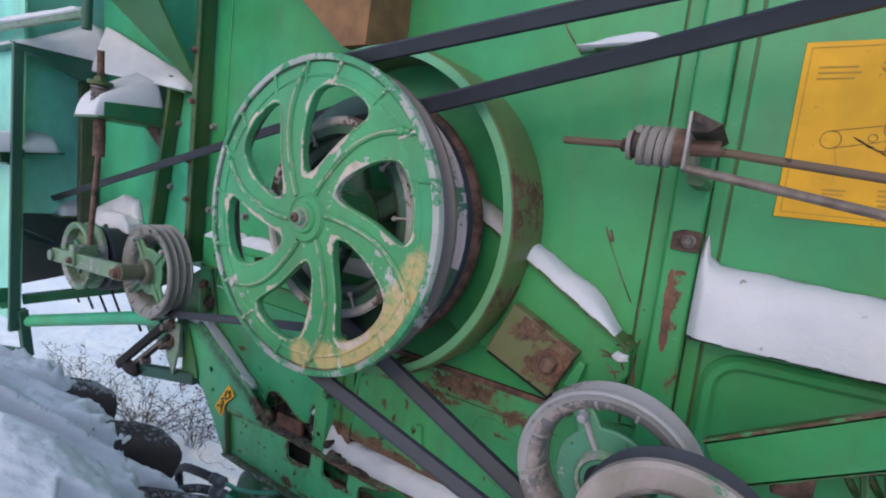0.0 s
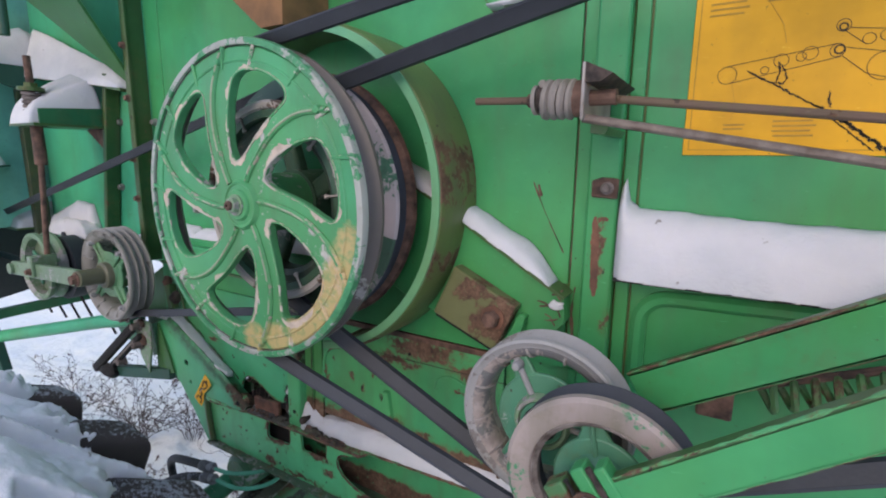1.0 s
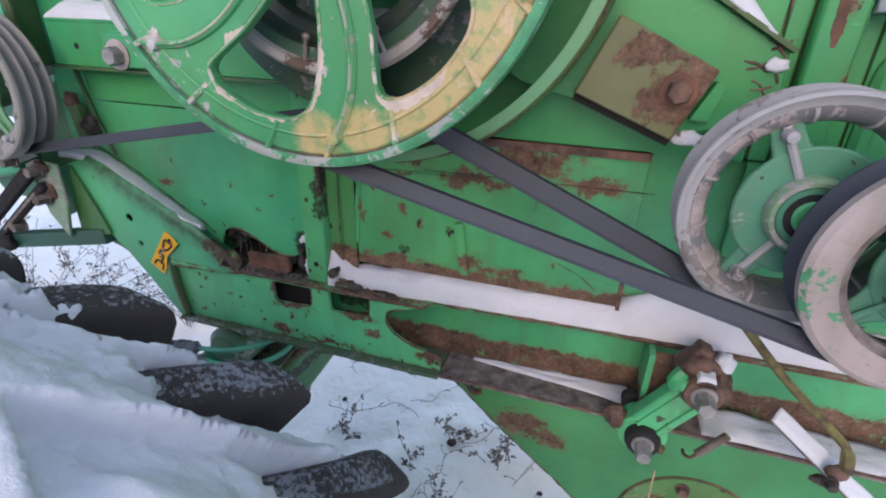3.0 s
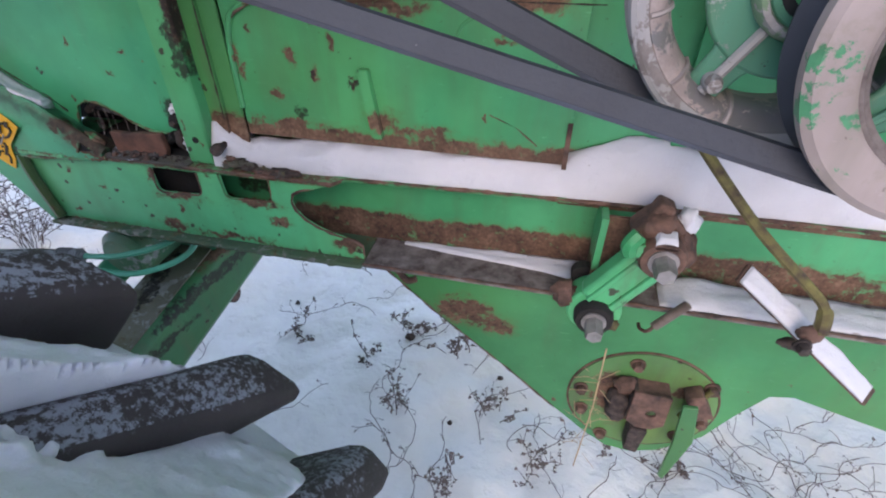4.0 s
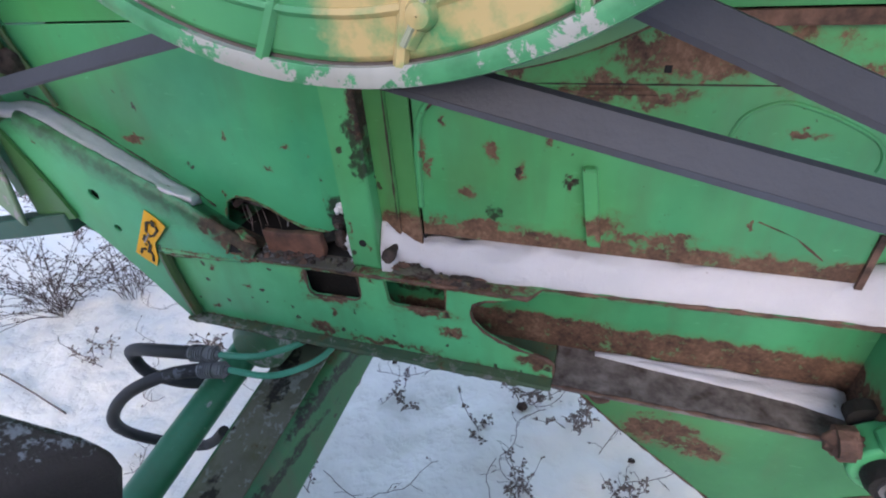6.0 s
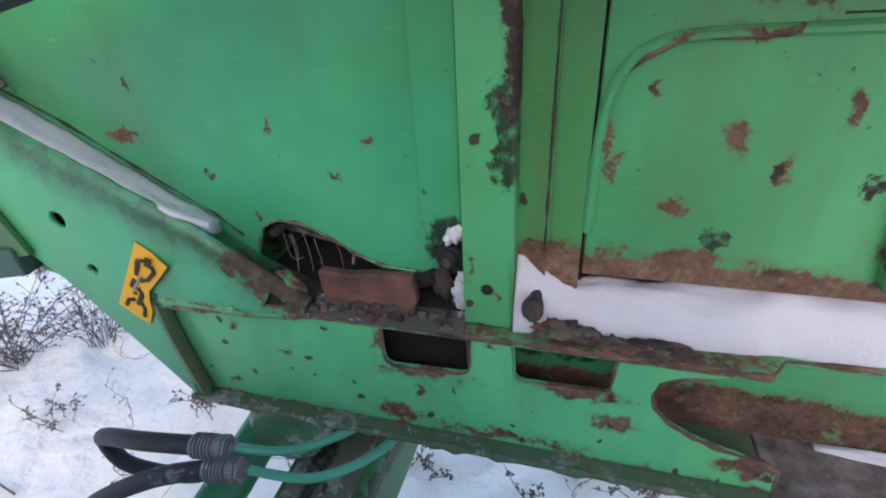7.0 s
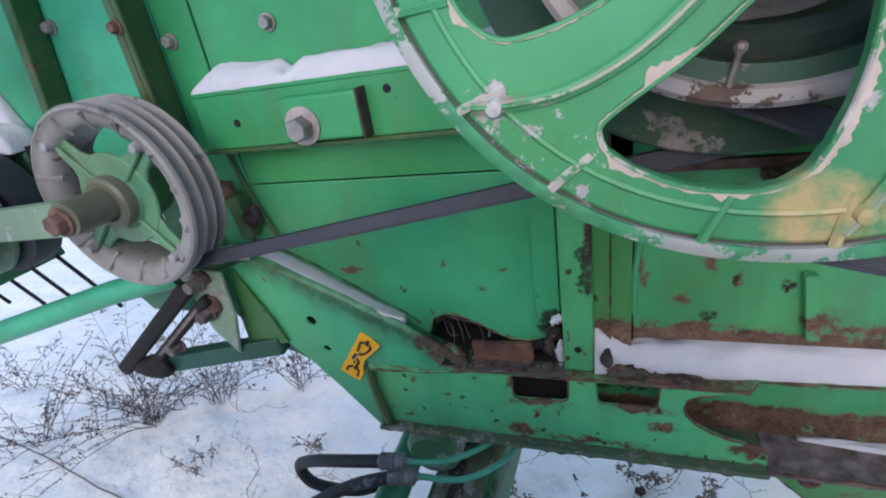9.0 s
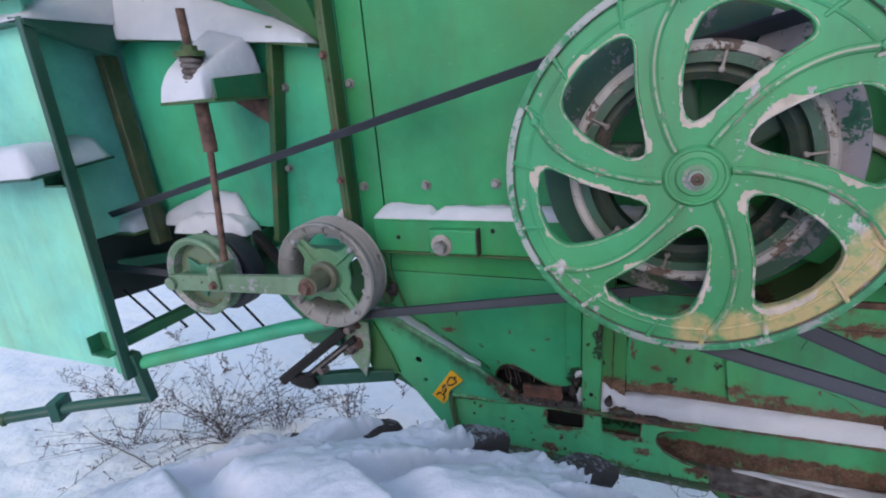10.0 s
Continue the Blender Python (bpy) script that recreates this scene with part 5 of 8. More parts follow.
for k, (x, z, dx, dz) in enumerate([(0.785, 1.475, 0.03, -0.012), (0.79, 1.465, 0.025, 0.012), (0.80, 1.452, 0.02, -0.02), (0.805, 1.50, 0.025, -0.02), (0.812, 1.49, 0.02, 0.012), (0.80, 1.44, 0.025, 0.006), (0.815, 1.47, 0.015, -0.02)]):
    part("rust_scratch", crust([(x, -0.0125, z), (x + dx * 0.5, -0.0125, z + dz * 0.2), (x + dx, -0.0125, z + dz)], 0.0022, 30 + k), m_rust, dg)
part("rust_scratch", crust([(0.586, 0.0335, 1.122), (0.626, 0.0335, 1.106), (0.658, 0.0335, 1.081)], 0.0012, 41), m_rust, body)
part("rust_scratch", crust([(0.60, 0.0295, 2.09), (0.63, 0.0295, 2.04), (0.66, 0.0295, 2.0)], 0.0016, 42), m_rust, body)
part("top_ledge", box(0.69, 0.80, 0.005, 0.03, 2.0, 2.005), m_flange, body)

# ---- belts and pulleys ----
WX, WZ = 0.281, 1.641
WK = 0.967  # the wheel face against its nominal radius


def wheel_hole(a0):
    rows = [(0, .083), (-10, .091), (-18, .107), (-25, .134), (-31, .167), (-36, .198), (-39, .225), (-39, .238), (-36, .248), (-30, .253), (-21, .255), (-12, .252), (-7, .246), (-3.5, .236),
            (-1, .220), (2, .195), (5, .165), (8, .130), (9, .108), (6, .090)]
    return [polar(WX, WZ, r * WK, a0 + o) for o, r in rows]


def large_pulley():
    th = thing("large_pulley", (WX, -0.2, WZ - 0.303), "large cast pulley with six curved spokes, chipped green paint", "pulley")
    face = prism(arc(WX, WZ, 0.294 * WK, 0, 357, 119), -0.255, -0.236, [wheel_hole(35 + 60 * k) for k in range(6)])
    part("spoked_face", face, m_wheel, th, "green face, paint chipped along the spokes", bevel=0.004)
    prof = [(0.268, -0.237), (0.280, -0.247), (0.289, -0.259), (0.295, -0.257), (0.2955, -0.248), (0.280, -0.240), (0.275, -0.236), (0.275, -0.218), (0.280, -0.212), (0.293, -0.205), (0.293, -0.198), (0.284, -0.199), (0.270, -0.211)]
    part("rim", lathe(prof, WX, WZ, 120), m_rim, th, "grooved rim with worn bare edges")
    part("front_lip", lathe([(0.285, -0.2600), (0.290, -0.2612), (0.2962, -0.2592), (0.2978, -0.254), (0.2978, -0.246), (0.292, -0.245), (0.292, -0.255), (0.285, -0.255)], WX, WZ, 120), m_lip, th, "worn pale rim edge")
    for k in range(6):
        a0 = 35 + 60 * k
        pts = []
        for r, o in ((0.05, -26), (0.075, -30), (0.11, -35), (0.15, -39), (0.19, -43.5), (0.23, -49), (0.262, -54.5), (0.285, -58.5)):
            x, z = polar(WX, WZ, r * WK, a0 + o)
            pts.append((x, -0.255, z))
        rib = part("spoke_rib", tube(smooth_path(pts, 5), 0.0062, 8), m_ribs, th)
        part("worn_crest", tube(smooth_path([(x, y - 0.0052, z) for x, y, z in pts], 5), 0.0022, 6), m_crest, rib, "paint worn pale along the crest")
        x, z = polar(WX, WZ, 0.263, a0 - 56)
        part("knob", lathe([(0.0005, -0.264), (0.006, -0.263), (0.0085, -0.257), (0.0085, -0.251), (0.0005, -0.251)], x, z, 14), m_wheel, th)
        for o in (-38, -14, 3):
            p, q = polar(WX, WZ, 0.248, a0 + o), polar(WX, WZ, 0.286, a0 + o - 2.5)
            part("rim_rib", tube([(p[0], -0.253, p[1]), (q[0], -0.257, q[1])], 0.0042, 6), m_bead, th)
    for k in range(6):
        loop = wheel_hole(35 + 60 * k)
        bead = [Vector((WX + (x - WX) * 1.0, -0.2545, WZ + (z - WZ) * 1.0)) for x, z in loop]
        part("hole_edge", tube(smooth_path(bead + bead[:1], 4), 0.0020, 6), m_bead, th, "chipped pale edge of the opening")
        dense = smooth_path([Vector((x, 0, z)) for x, z in loop + loop[:1]], 14)[:-1]
        n = len(dense)
        inner, outer = [], []
        for j, p in enumerate(dense):
            d = (dense[(j + 1) % n] - dense[j - 1]).normalized()
            out = Vector((-d.z, 0, d.x))
            if out.dot(p - Vector((sum(q.x for q in dense) / n, 0, sum(q.z for q in dense) / n))) < 0:
                out = -out
            big = noise.noise(p * 24 + Vector((0, k * 3.1, 0))) + 0.35 * noise.noise(p * 9 + Vector((k, 2, 0)))
            fine_ = noise.noise(p * 130 + Vector((0, k, 5))) + 0.6 * noise.noise(p * 290 + Vector((k, 0, 1)))
            w = 0.0020 + 0.022 * max(0.0, big - 0.14) + fine_ * (0.0014 + 0.006 * max(0.0, big + 0.05))
            inner.append((p.x - out.x * 0.001, p.z - out.z * 0.001))
            outer.append((p.x + out.x * max(0.0012, w), p.z + out.z * max(0.0012, w)))
        part("bare_patch", prism(outer, -0.2557, -0.2548, [inner]), m_chip, th, "bare pale metal where paint has flaked", smooth=0)
    ringp = [Vector((WX + 0.259 * math.cos(t), -0.2545, WZ + 0.259 * math.sin(t))) for t in [2 * math.pi * k / 96 for k in range(96)]]
    part("face_ridge", tube(ringp, 0.0030, 6, None, True), m_wheel, th)
    hub = lathe([(0.010, -0.268), (0.027, -0.268), (0.0295, -0.265), (0.030, -0.262), (0.038, -0.261), (0.040, -0.263), (0.043, -0.263), (0.046, -0.258), (0.050, -0.252), (0.058, -0.243), (0.058, -0.12), (0.010, -0.12)], WX, WZ, 48)
    h = part("hub", hub, m_wheel, th)
    part("nut", hexbolt(WX, -0.268, WZ, 0.026, 0.012, turn=0.2), m_pale, h)
    part("shaft_end", lathe([(0.003, -0.289), (0.007, -0.289), (0.009, -0.287), (0.009, -0.279), (0.003, -0.279)], WX, WZ, 20), m_rust, h)
    return th


large_pulley()


def inner_pulley():
    th = thing("inner_pulley", (WX, -0.1, WZ - 0.26), "dark stepped pulley behind the large one, chipped grey-green", "pulley")
    prof = [(0.166, -0.186), (0.186, -0.186), (0.192, -0.176), (0.180, -0.166), (0.174, -0.160), (0.174, -0.126), (0.200, -0.119), (0.256, -0.113), (0.259, -0.109), (0.254, -0.104), (0.20, -0.106), (0.166, -0.116)]
    part("drum", lathe(prof, WX, WZ, 96), m_drum, th)
    part("bare_sector", arc_band([(0.203, -0.1202), (0.2565, -0.1148), (0.2600, -0.1090), (0.2570, -0.1040), (0.2540, -0.1040), (0.203, -0.1170)], WX, WZ, -14, 66), m_bare_drum, th, "pinkish bare metal with leftover green")
    part("belt_groove", lathe([(0.254, -0.1035), (0.240, -0.098), (0.240, -0.086), (0.252, -0.080), (0.252, -0.076), (0.20, -0.076), (0.20, -0.1035)], WX, WZ, 96), m_rust, th, "rust-brown groove")
    part("rear_flange", lathe([(0.252, -0.0755), (0.264, -0.070), (0.267, -0.060), (0.262, -0.054), (0.20, -0.054), (0.20, -0.0755)], WX, WZ, 96), m_rust, th, "rust-brown rear flange")
    ringp = lathe([(0.184, -0.192), (0.194, -0.192), (0.199, -0.187), (0.196, -0.180), (0.184, -0.180), (0.181, -0.186)], WX, WZ, 96)
    part("front_ring", ringp, m_pale_ring, th, "bare pale ring")
    for k in range(5):
        a = 20 + 72 * k
        p, q = polar(WX, WZ, 0.05, a), polar(WX, WZ, 0.19, a + 8)
        part("spoke", bar((p[0], -0.11, p[1]), (q[0], -0.12, q[1]), 0.04, 0.03), m_drum, th, bevel=0.008)
    for k in range(10):
        a = 7 + 36 * k
        p, q = polar(WX, WZ, 0.150, a), polar(WX, WZ, 0.188, a)
        m_ = p[0] + (q[0] - p[0]) * 0.14, p[1] + (q[1] - p[1]) * 0.14
        part("pin", tube([(p[0], -0.190, p[1]), (p[0] * 0.95 + q[0] * 0.05, -0.190, p[1] * 0.95 + q[1] * 0.05), (m_[0], -0.190, m_[1]), (p[0] * 0.74 + q[0] * 0.26, -0.190, p[1] * 0.74 + q[1] * 0.26), (q[0], -0.188, q[1])], [0.002, 0.0048, 0.0055, 0.0026, 0.0026], 8), m_alu, th)
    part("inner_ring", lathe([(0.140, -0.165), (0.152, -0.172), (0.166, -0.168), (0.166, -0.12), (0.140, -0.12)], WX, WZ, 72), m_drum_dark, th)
    part("hub_sleeve", disc(0.065, -0.13, 0.03, WX, WZ, 40), m_drum, th)
    return th


inner_pulley()

gr = thing("guard_ring", (WX, -0.03, WZ - 0.345), "wide green steel half ring fixed round the pulleys", "guard ring")
part("band", arc_band([(0.326, -0.102), (0.345, -0.102), (0.350, -0.08), (0.350, 0.029), (0.336, 0.029), (0.336, -0.08)], 0.283, 1.655, -82, 112), m_ring, gr, bevel=0.002)
part("worn_edge", arc_band([(0.327, -0.106), (0.343, -0.106), (0.343, -0.102), (0.327, -0.102)], 0.283, 1.655, -82, 112), m_edge, gr)


def tangent_angle(p, c, r, side):
    """The angle on a circle at which the line from p touches it; side +1 or -1."""
    d = math.hypot(p[0] - c[0], p[1] - c[1])
    base = math.degrees(math.atan2(p[1] - c[1], p[0] - c[0]))
    return base + side * math.degrees(math.acos(min(1, r / d)))


def belt_cover(path, y0, y1, thick, parent):
    """The worn woven ply on a belt's wide outer side."""
    out = []
    for k, (x, z) in enumerate(path):
        a, b = path[max(k - 1, 0)], path[min(k + 1, len(path) - 1)]
        d = math.hypot(b[0] - a[0], b[1] - a[1]) or 1
        nx, nz = -(b[1] - a[1]) / d, (b[0] - a[0]) / d
        out.append((x - nx * thick * 0.53, z - nz * thick * 0.53))
    part("woven_ply", belt(out, y0 - 0.0008, y1 + 0.0008, thick * 0.2, taper=0.02), m_ply, parent, "frayed dusty outer ply")


def drive_belt(name, label, start, r, idler, ri, end, y0, y1, thick):
    """From start over the top of the big pulley, round its left, down and under the idler, then on to end."""
    C = (WX, WZ)
    a0 = tangent_angle(start, C, r, 1)
    # the common inner tangent from the pulley's underside to the idler's underside
    d = math.hypot(idler[0] - C[0], idler[1] - C[1])
    base = math.degrees(math.atan2(idler[1] - C[1], idler[0] - C[0]))
    a1 = base - math.degrees(math.acos((r - ri) / d))
    b1 = tangent_angle(end, idler, ri, -1)
    a1n = a1 % 360
    while a1n < a0:
        a1n += 360
    b0 = a1
    while b1 < b0:
        b1 += 360
    path = [start] + arc(C[0], C[1], r, a0, a1n, 90) + arc(idler[0], idler[1], ri, b0, b1, 20) + [end]
    th = thing(name, (WX, (y0 + y1) / 2, WZ - r), label, "belt", "drive belts")
    part("belt_band", belt(path, y0, y1, thick), m_belt, th)
    belt_cover(path, y0, y1, thick, th)
    return th


P2, P3 = (0.856, 1.328), (0.961, 1.303)
drive_belt("drive_belt", "wide dusty black rubber drive belt round the large pulley", (2.3, 2.155), 0.281, P3, 0.114, (2.3, 1.78), -0.240, -0.210, 0.0175)
drive_belt("drive_belt", "dusty black rubber drive belt on the inner pulley", (2.3, 2.255), 0.186, P2, 0.130, (2.3, 1.88), -0.160, -0.124, 0.021)


def left_belt():
    C, r = (WX, WZ), 0.245
    T, rt = (-0.533, 1.373), 0.128
    far = (-2.2, 1.305)
    a0 = tangent_angle(far, C, r, -1)
    d = math.hypot(T[0] - C[0], T[1] - C[1])
    base = math.degrees(math.atan2(T[1] - C[1], T[0] - C[0]))
    a1 = base + math.degrees(math.acos((r - rt) / d))
    while a0 < 0:
        a0 += 360
    while a1 < a0:
        a1 += 360
    # the upper strand runs in from the far left over the top; the lower one leaves the underside for the tension pulley
    path = [far] + arc(C[0], C[1], r, a0, a1 - 360, 80) + arc(T[0], T[1], rt, a1 - 360, a1 - 360 - 75, 16)
    last = path[-1]
    path.append((-2.2, last[1] + 0.03))
    th = thing("drive_belt", (WX, -0.09, WZ - r), "thin black rubber belt running to the tail", "belt", "drive belts")
    part("belt_band", belt(path, -0.104, -0.080, -0.016), m_belt, th)
    belt_cover(path, -0.104, -0.080, -0.016, th)


left_belt()


def spoked_idler(name, cx, cz, R, yf, yb, spokes, label, group="", ribs=9, mat=None, grooves=2, first=30, hubr=0.46, hubmat=None):
    """A cast idler pulley: grooved rim, dished inside with small ribs, spokes and a hub."""
    th = thing(name, (cx, (yf + yb) / 2, cz - R), label, "pulley", group)
    mat = mat or m_cast
    w = yb - yf
    cast = ribs == 12
    dish = [(R * 0.735, yf + 0.040), (R * 0.745, yf + 0.026), (R * 0.775, yf + 0.015), (R * 0.825, yf + 0.008), (R * 0.88, yf + 0.006)]
    prof = dish + [(R * 0.925, yf + 0.004), (R * 0.955, yf), (R * 0.985, yf + 0.002), (R, yf + 0.006)]
    if cast:
        part("dish", lathe([(r - 0.0004, y - 0.0012) for r, y in dish] + [(R * 0.90, yf + 0.009), (R * 0.80, yf + 0.016), (R * 0.76, yf + 0.040)], cx, cz, 80), m_dish_rim, th, "grey-green worn inside of the rim, soft shadows painted in")
    for g in range(grooves):
        s = yf + 0.008 + (w - 0.014) * g / grooves
        e = yf + 0.008 + (w - 0.014) * (g + 1) / grooves
        prof += [(R, s), (R - 0.014, s + (e - s) * 0.35), (R - 0.014, s + (e - s) * 0.65), (R, e)]
    prof += [(R, yb - 0.004), (R * 0.97, yb), (R * 0.78, yb), (R * 0.735, yb - 0.004)]
    part("rim", lathe(prof, cx, cz, 80), mat, th, "bare cast rim with worn paint")
    for k in range(ribs):
        a = first + 17 + 360 * k / ribs
        p, q = polar(cx, cz, R * 0.745, a), polar(cx, cz, R * 0.93, a)
        if cast:
            curve = [polar(cx, cz, r - 0.001, a) + (y - 0.0015,) for r, y in dish]
            part("rim_rib", tube([(x, y, z) for x, z, y in curve], 0.0024, 6), m_alu, th)
        else:
            part("rim_rib", tube([(p[0], yf + 0.020, p[1]), (q[0], yf + 0.002, q[1])], [0.0048, 0.0056], 6), mat, th)
    for k in range(spokes):
        a = first + 360 * k / spokes
        p, q = polar(cx, cz, R * 0.25, a), polar(cx, cz, R * 0.78, a)
        n1, n2 = (q[1] - p[1]), -(q[0] - p[0])
        L = math.hypot(n1, n2)
        n1, n2 = n1 / L, n2 / L
        w0, w1 = R * 0.30, R * 0.115
        bm = prism([(p[0] + n1 * w0, p[1] + n2 * w0), (p[0] * 0.4 + q[0] * 0.6 + n1 * w1 * 1.15, p[1] * 0.4 + q[1] * 0.6 + n2 * w1 * 1.15), (q[0] + n1 * w1, q[1] + n2 * w1), (q[0] - n1 * w1, q[1] - n2 * w1),
                    (p[0] * 0.4 + q[0] * 0.6 - n1 * w1 * 1.15, p[1] * 0.4 + q[1] * 0.6 - n2 * w1 * 1.15), (p[0] - n1 * w0, p[1] - n2 * w0)], yf + 0.016, yf + 0.024)
        s = part("spoke", bm, hubmat or m_idler, th, bevel=0.003)
        part("spoke_rib", tube([(p[0], yf + 0.014, p[1]), (q[0], yf + 0.012, q[1])], 0.005 if cast else 0.0038, 8), m_cast if cast else hubmat or m_idler, s)
        kx, kz = polar(cx, cz, R * (0.70 if cast else 0.82), a)
        part("knob", lathe([(0.0005, yf - 0.004), (0.006, yf - 0.003), (0.008, yf + 0.004), (0.008, yf + 0.016), (0.0005, yf + 0.016)], kx, kz, 14), m_cast, s)
    if cast:
        part("bearing_ring", lathe([(R * 0.25, yf + 0.004), (R * 0.265, yf - 0.001), (R * 0.30, yf - 0.001), (R * 0.33, yf + 0.006), (R * 0.33, yf + 0.016), (R * 0.25, yf + 0.016)], cx, cz, 48), m_pale, th, "pale ring round the bearing")
        part("bearing_gap", disc(R * 0.20, yf + 0.0008, yf + 0.004, cx, cz, 40), m_black, th)
        part("bearing_cap", lathe([(0.0005, yf - 0.002), (R * 0.12, yf - 0.002), (R * 0.145, yf + 0.001), (R * 0.145, yf + 0.006), (0.0005, yf + 0.006)], cx, cz, 28), m_link, th)
    part("hub_plate", lathe([(0.02, yf + 0.0145), (R * hubr, yf + 0.0145), (R * hubr, yf + 0.0225), (0.02, yf + 0.0225)], cx, cz, 40), hubmat or m_idler, th, bevel=0.003)
    part("hub", lathe([(0.012, yf + 0.002), (R * 0.24, yf + 0.002), (R * 0.27, yf + 0.006), (R * 0.34, yf + 0.016), (R * 0.36, yf + 0.026), (R * 0.30, yb), (0.012, yb)], cx, cz, 40), hubmat or m_idler, th)
    part("hub_cap", lathe([(0.0005, yf + 0.006), (R * 0.10, yf + 0.006), (R * 0.16, yf + 0.009), (R * 0.16, yf + 0.02), (0.0005, yf + 0.02)], cx, cz, 28), m_rust, th)
    return th


spoked_idler("idler_pulley", P2[0], P2[1], 0.136, -0.178, -0.12, 3, "grey cast idler pulley with three green spokes", "idler pulleys", 12, None, 1, 117, 0.56)
p3 = spoked_idler("idler_pulley", P3[0], P3[1], 0.127, -0.252, -0.198, 3, "pale worn idler pulley with green spokes and a forked arm", "idler pulleys", 0, m_belt, 1, 100, 0.5)
part("rim_face", lathe([(0.091, -0.240), (0.093, -0.2535), (0.097, -0.256), (0.121, -0.257), (0.127, -0.253), (0.1275, -0.243), (0.120, -0.238)], P3[0], P3[1], 80), m_beige, p3, "pale beige worn rim face")
part("inner_groove", lathe([(0.084, -0.236), (0.0915, -0.236), (0.0935, -0.252), (0.090, -0.2525), (0.087, -0.248), (0.084, -0.246)], P3[0], P3[1], 80), m_flange_grey, p3, "dark worn inner edge")


def swing_arm(a, b, y0, y1, w, label, fork):
    th = thing("belt_tensioner", (a[0], (y0 + y1) / 2, a[1]), label, "tension arm", "tension arms")
    d = Vector((b[0] - a[0], b[1] - a[1])).normalized()
    n = Vector((-d.y, d.x))
    A, B = Vector(a), Vector(b)
    out = [A - n * w / 2, B - n * w / 2, B + n * w / 2, A + n * w / 2]
    bm = prism([(p.x, p.y) for p in out], y0, y0 + 0.006)
    part("front_web", bm, m_arm, th, bevel=0.002)
    for s in (1, -1):
        off = n * (s * (w / 2 - 0.003))
        bm = bar((A.x + off.x, (y0 + y1) / 2, A.y + off.y), (B.x + off.x, (y0 + y1) / 2, B.y + off.y), 0.006, y1 - y0)
        part("flange", bm, m_flange if s > 0 else m_arm, th, "worn dirty upper flange" if s > 0 else "", bevel=0.002)
    c0, c1 = A + n * (w / 2), B + n * (w / 2)
    part("edge_crust", crust([(c0.x, y0 + 0.002, c0.y), (c1.x, y0 + 0.002, c1.y)], 0.003, 50), m_crust, th)
    c0, c1 = A - n * (w / 2), B - n * (w / 2)
    part("edge_crust", crust([(c0.x, y0 + 0.002, c0.y), (c1.x, y0 + 0.002, c1.y)], 0.0016, 51), m_crust, th)
    if fork:
        C = Vector(P3)
        for off, w_, lo, hi, mat in ((-0.030, 0.030, -0.035, 0.040, m_fork), (0.012, 0.020, -0.055, 0.048, m_arm), (0.040, 0.016, -0.040, 0.040, m_arm)):
            p = C + d * off
            bm = bar((p.x + n.x * lo, y0 + 0.012, p.y + n.y * lo), (p.x + n.x * hi, y0 + 0.012, p.y + n.y * hi), w_, 0.03)
            part("fork_cheek", bm, mat, th, bevel=0.003)
        # dark beads along the gaps between the fork cheeks
        part("fork_gap_bead", crust([(C.x - d.x * 0.008 + n.x * s, y0 - 0.002, C.y - d.y * 0.008 + n.y * s) for s in (-0.04, 0.0, 0.04)], 0.005, 52, 0.004), m_grime, th)
        part("fork_gap_bead", crust([(C.x + d.x * 0.028 + n.x * s, y0 - 0.002, C.y + d.y * 0.028 + n.y * s) for s in (-0.05, 0.0, 0.045)], 0.0045, 53, 0.004), m_scrap, th)
        part("axle_nut", tube([(C.x, y0 + 0.03, C.y), (C.x, y0 - 0.022, C.y)], 0.017, 6), m_flange_grey, th)
        part("axle_washer", disc(0.021, y0 - 0.006, y0 - 0.001, C.x, C.y, 24), m_rust, th)
        part("axle_tip", lathe([(0.003, y0 - 0.046), (0.009, y0 - 0.045), (0.0115, y0 - 0.042), (0.0115, y0 - 0.02), (0.003, y0 - 0.02)], C.x, C.y, 20), m_steel, th)
    return th


swing_arm((0.985, 1.389), (1.95, 1.958), -0.125, -0.103, 0.066, "green channel arm to the rear idler, upper edge worn", False)
swing_arm((0.995, 1.325), (1.80, 1.935), -0.290, -0.268, 0.050, "green channel arm with a rusty fork at the idler", True)

# coil spring lying behind the arms
rs = thing("return_spring", (1.2, -0.03, 1.37), "grimy green coil spring behind the arms", "spring")
part("coil", coil((1.14, -0.03, 1.385), (1.75, -0.03, 1.62), 0.020, 0.0055, 26), m_fork, rs)
part("pull_rod", tube([(1.06, -0.03, 1.372), (1.75, -0.03, 1.66)], 0.006, 8), m_rust, rs)
part("anchor", box(1.06, 1.11, -0.04, 0.03, 1.34, 1.40), m_rust, rs, bevel=0.004)

# ---- spring rod above the ledge ----
sr = thing("spring_tensioner", (0.89, -0.1, 1.8), "rusty threaded rod with a grey coil spring on a bracket", "spring tensioner")
part("rod", tube([(0.707, -0.128, 1.822), (0.93, -0.13, 1.814), (1.2, -0.125, 1.782), (1.8, -0.11, 1.711)], 0.0058, 10), m_rod_moss, sr)
part("coil", coil((0.818, -0.129, 1.8185), (0.866, -0.129, 1.8175), 0.0240, 0.0060, 4), m_coil, sr)
# dark tube added inside the coil as the shade between its turns
part("coil_shade_tube", tube([(0.814, -0.129, 1.8185), (0.868, -0.129, 1.8175)], 0.0185, 20), m_scrap, sr)
part("end_washer", tube([(0.806, -0.129, 1.8185), (0.812, -0.129, 1.8185)], 0.0215, 24), m_coil, sr)
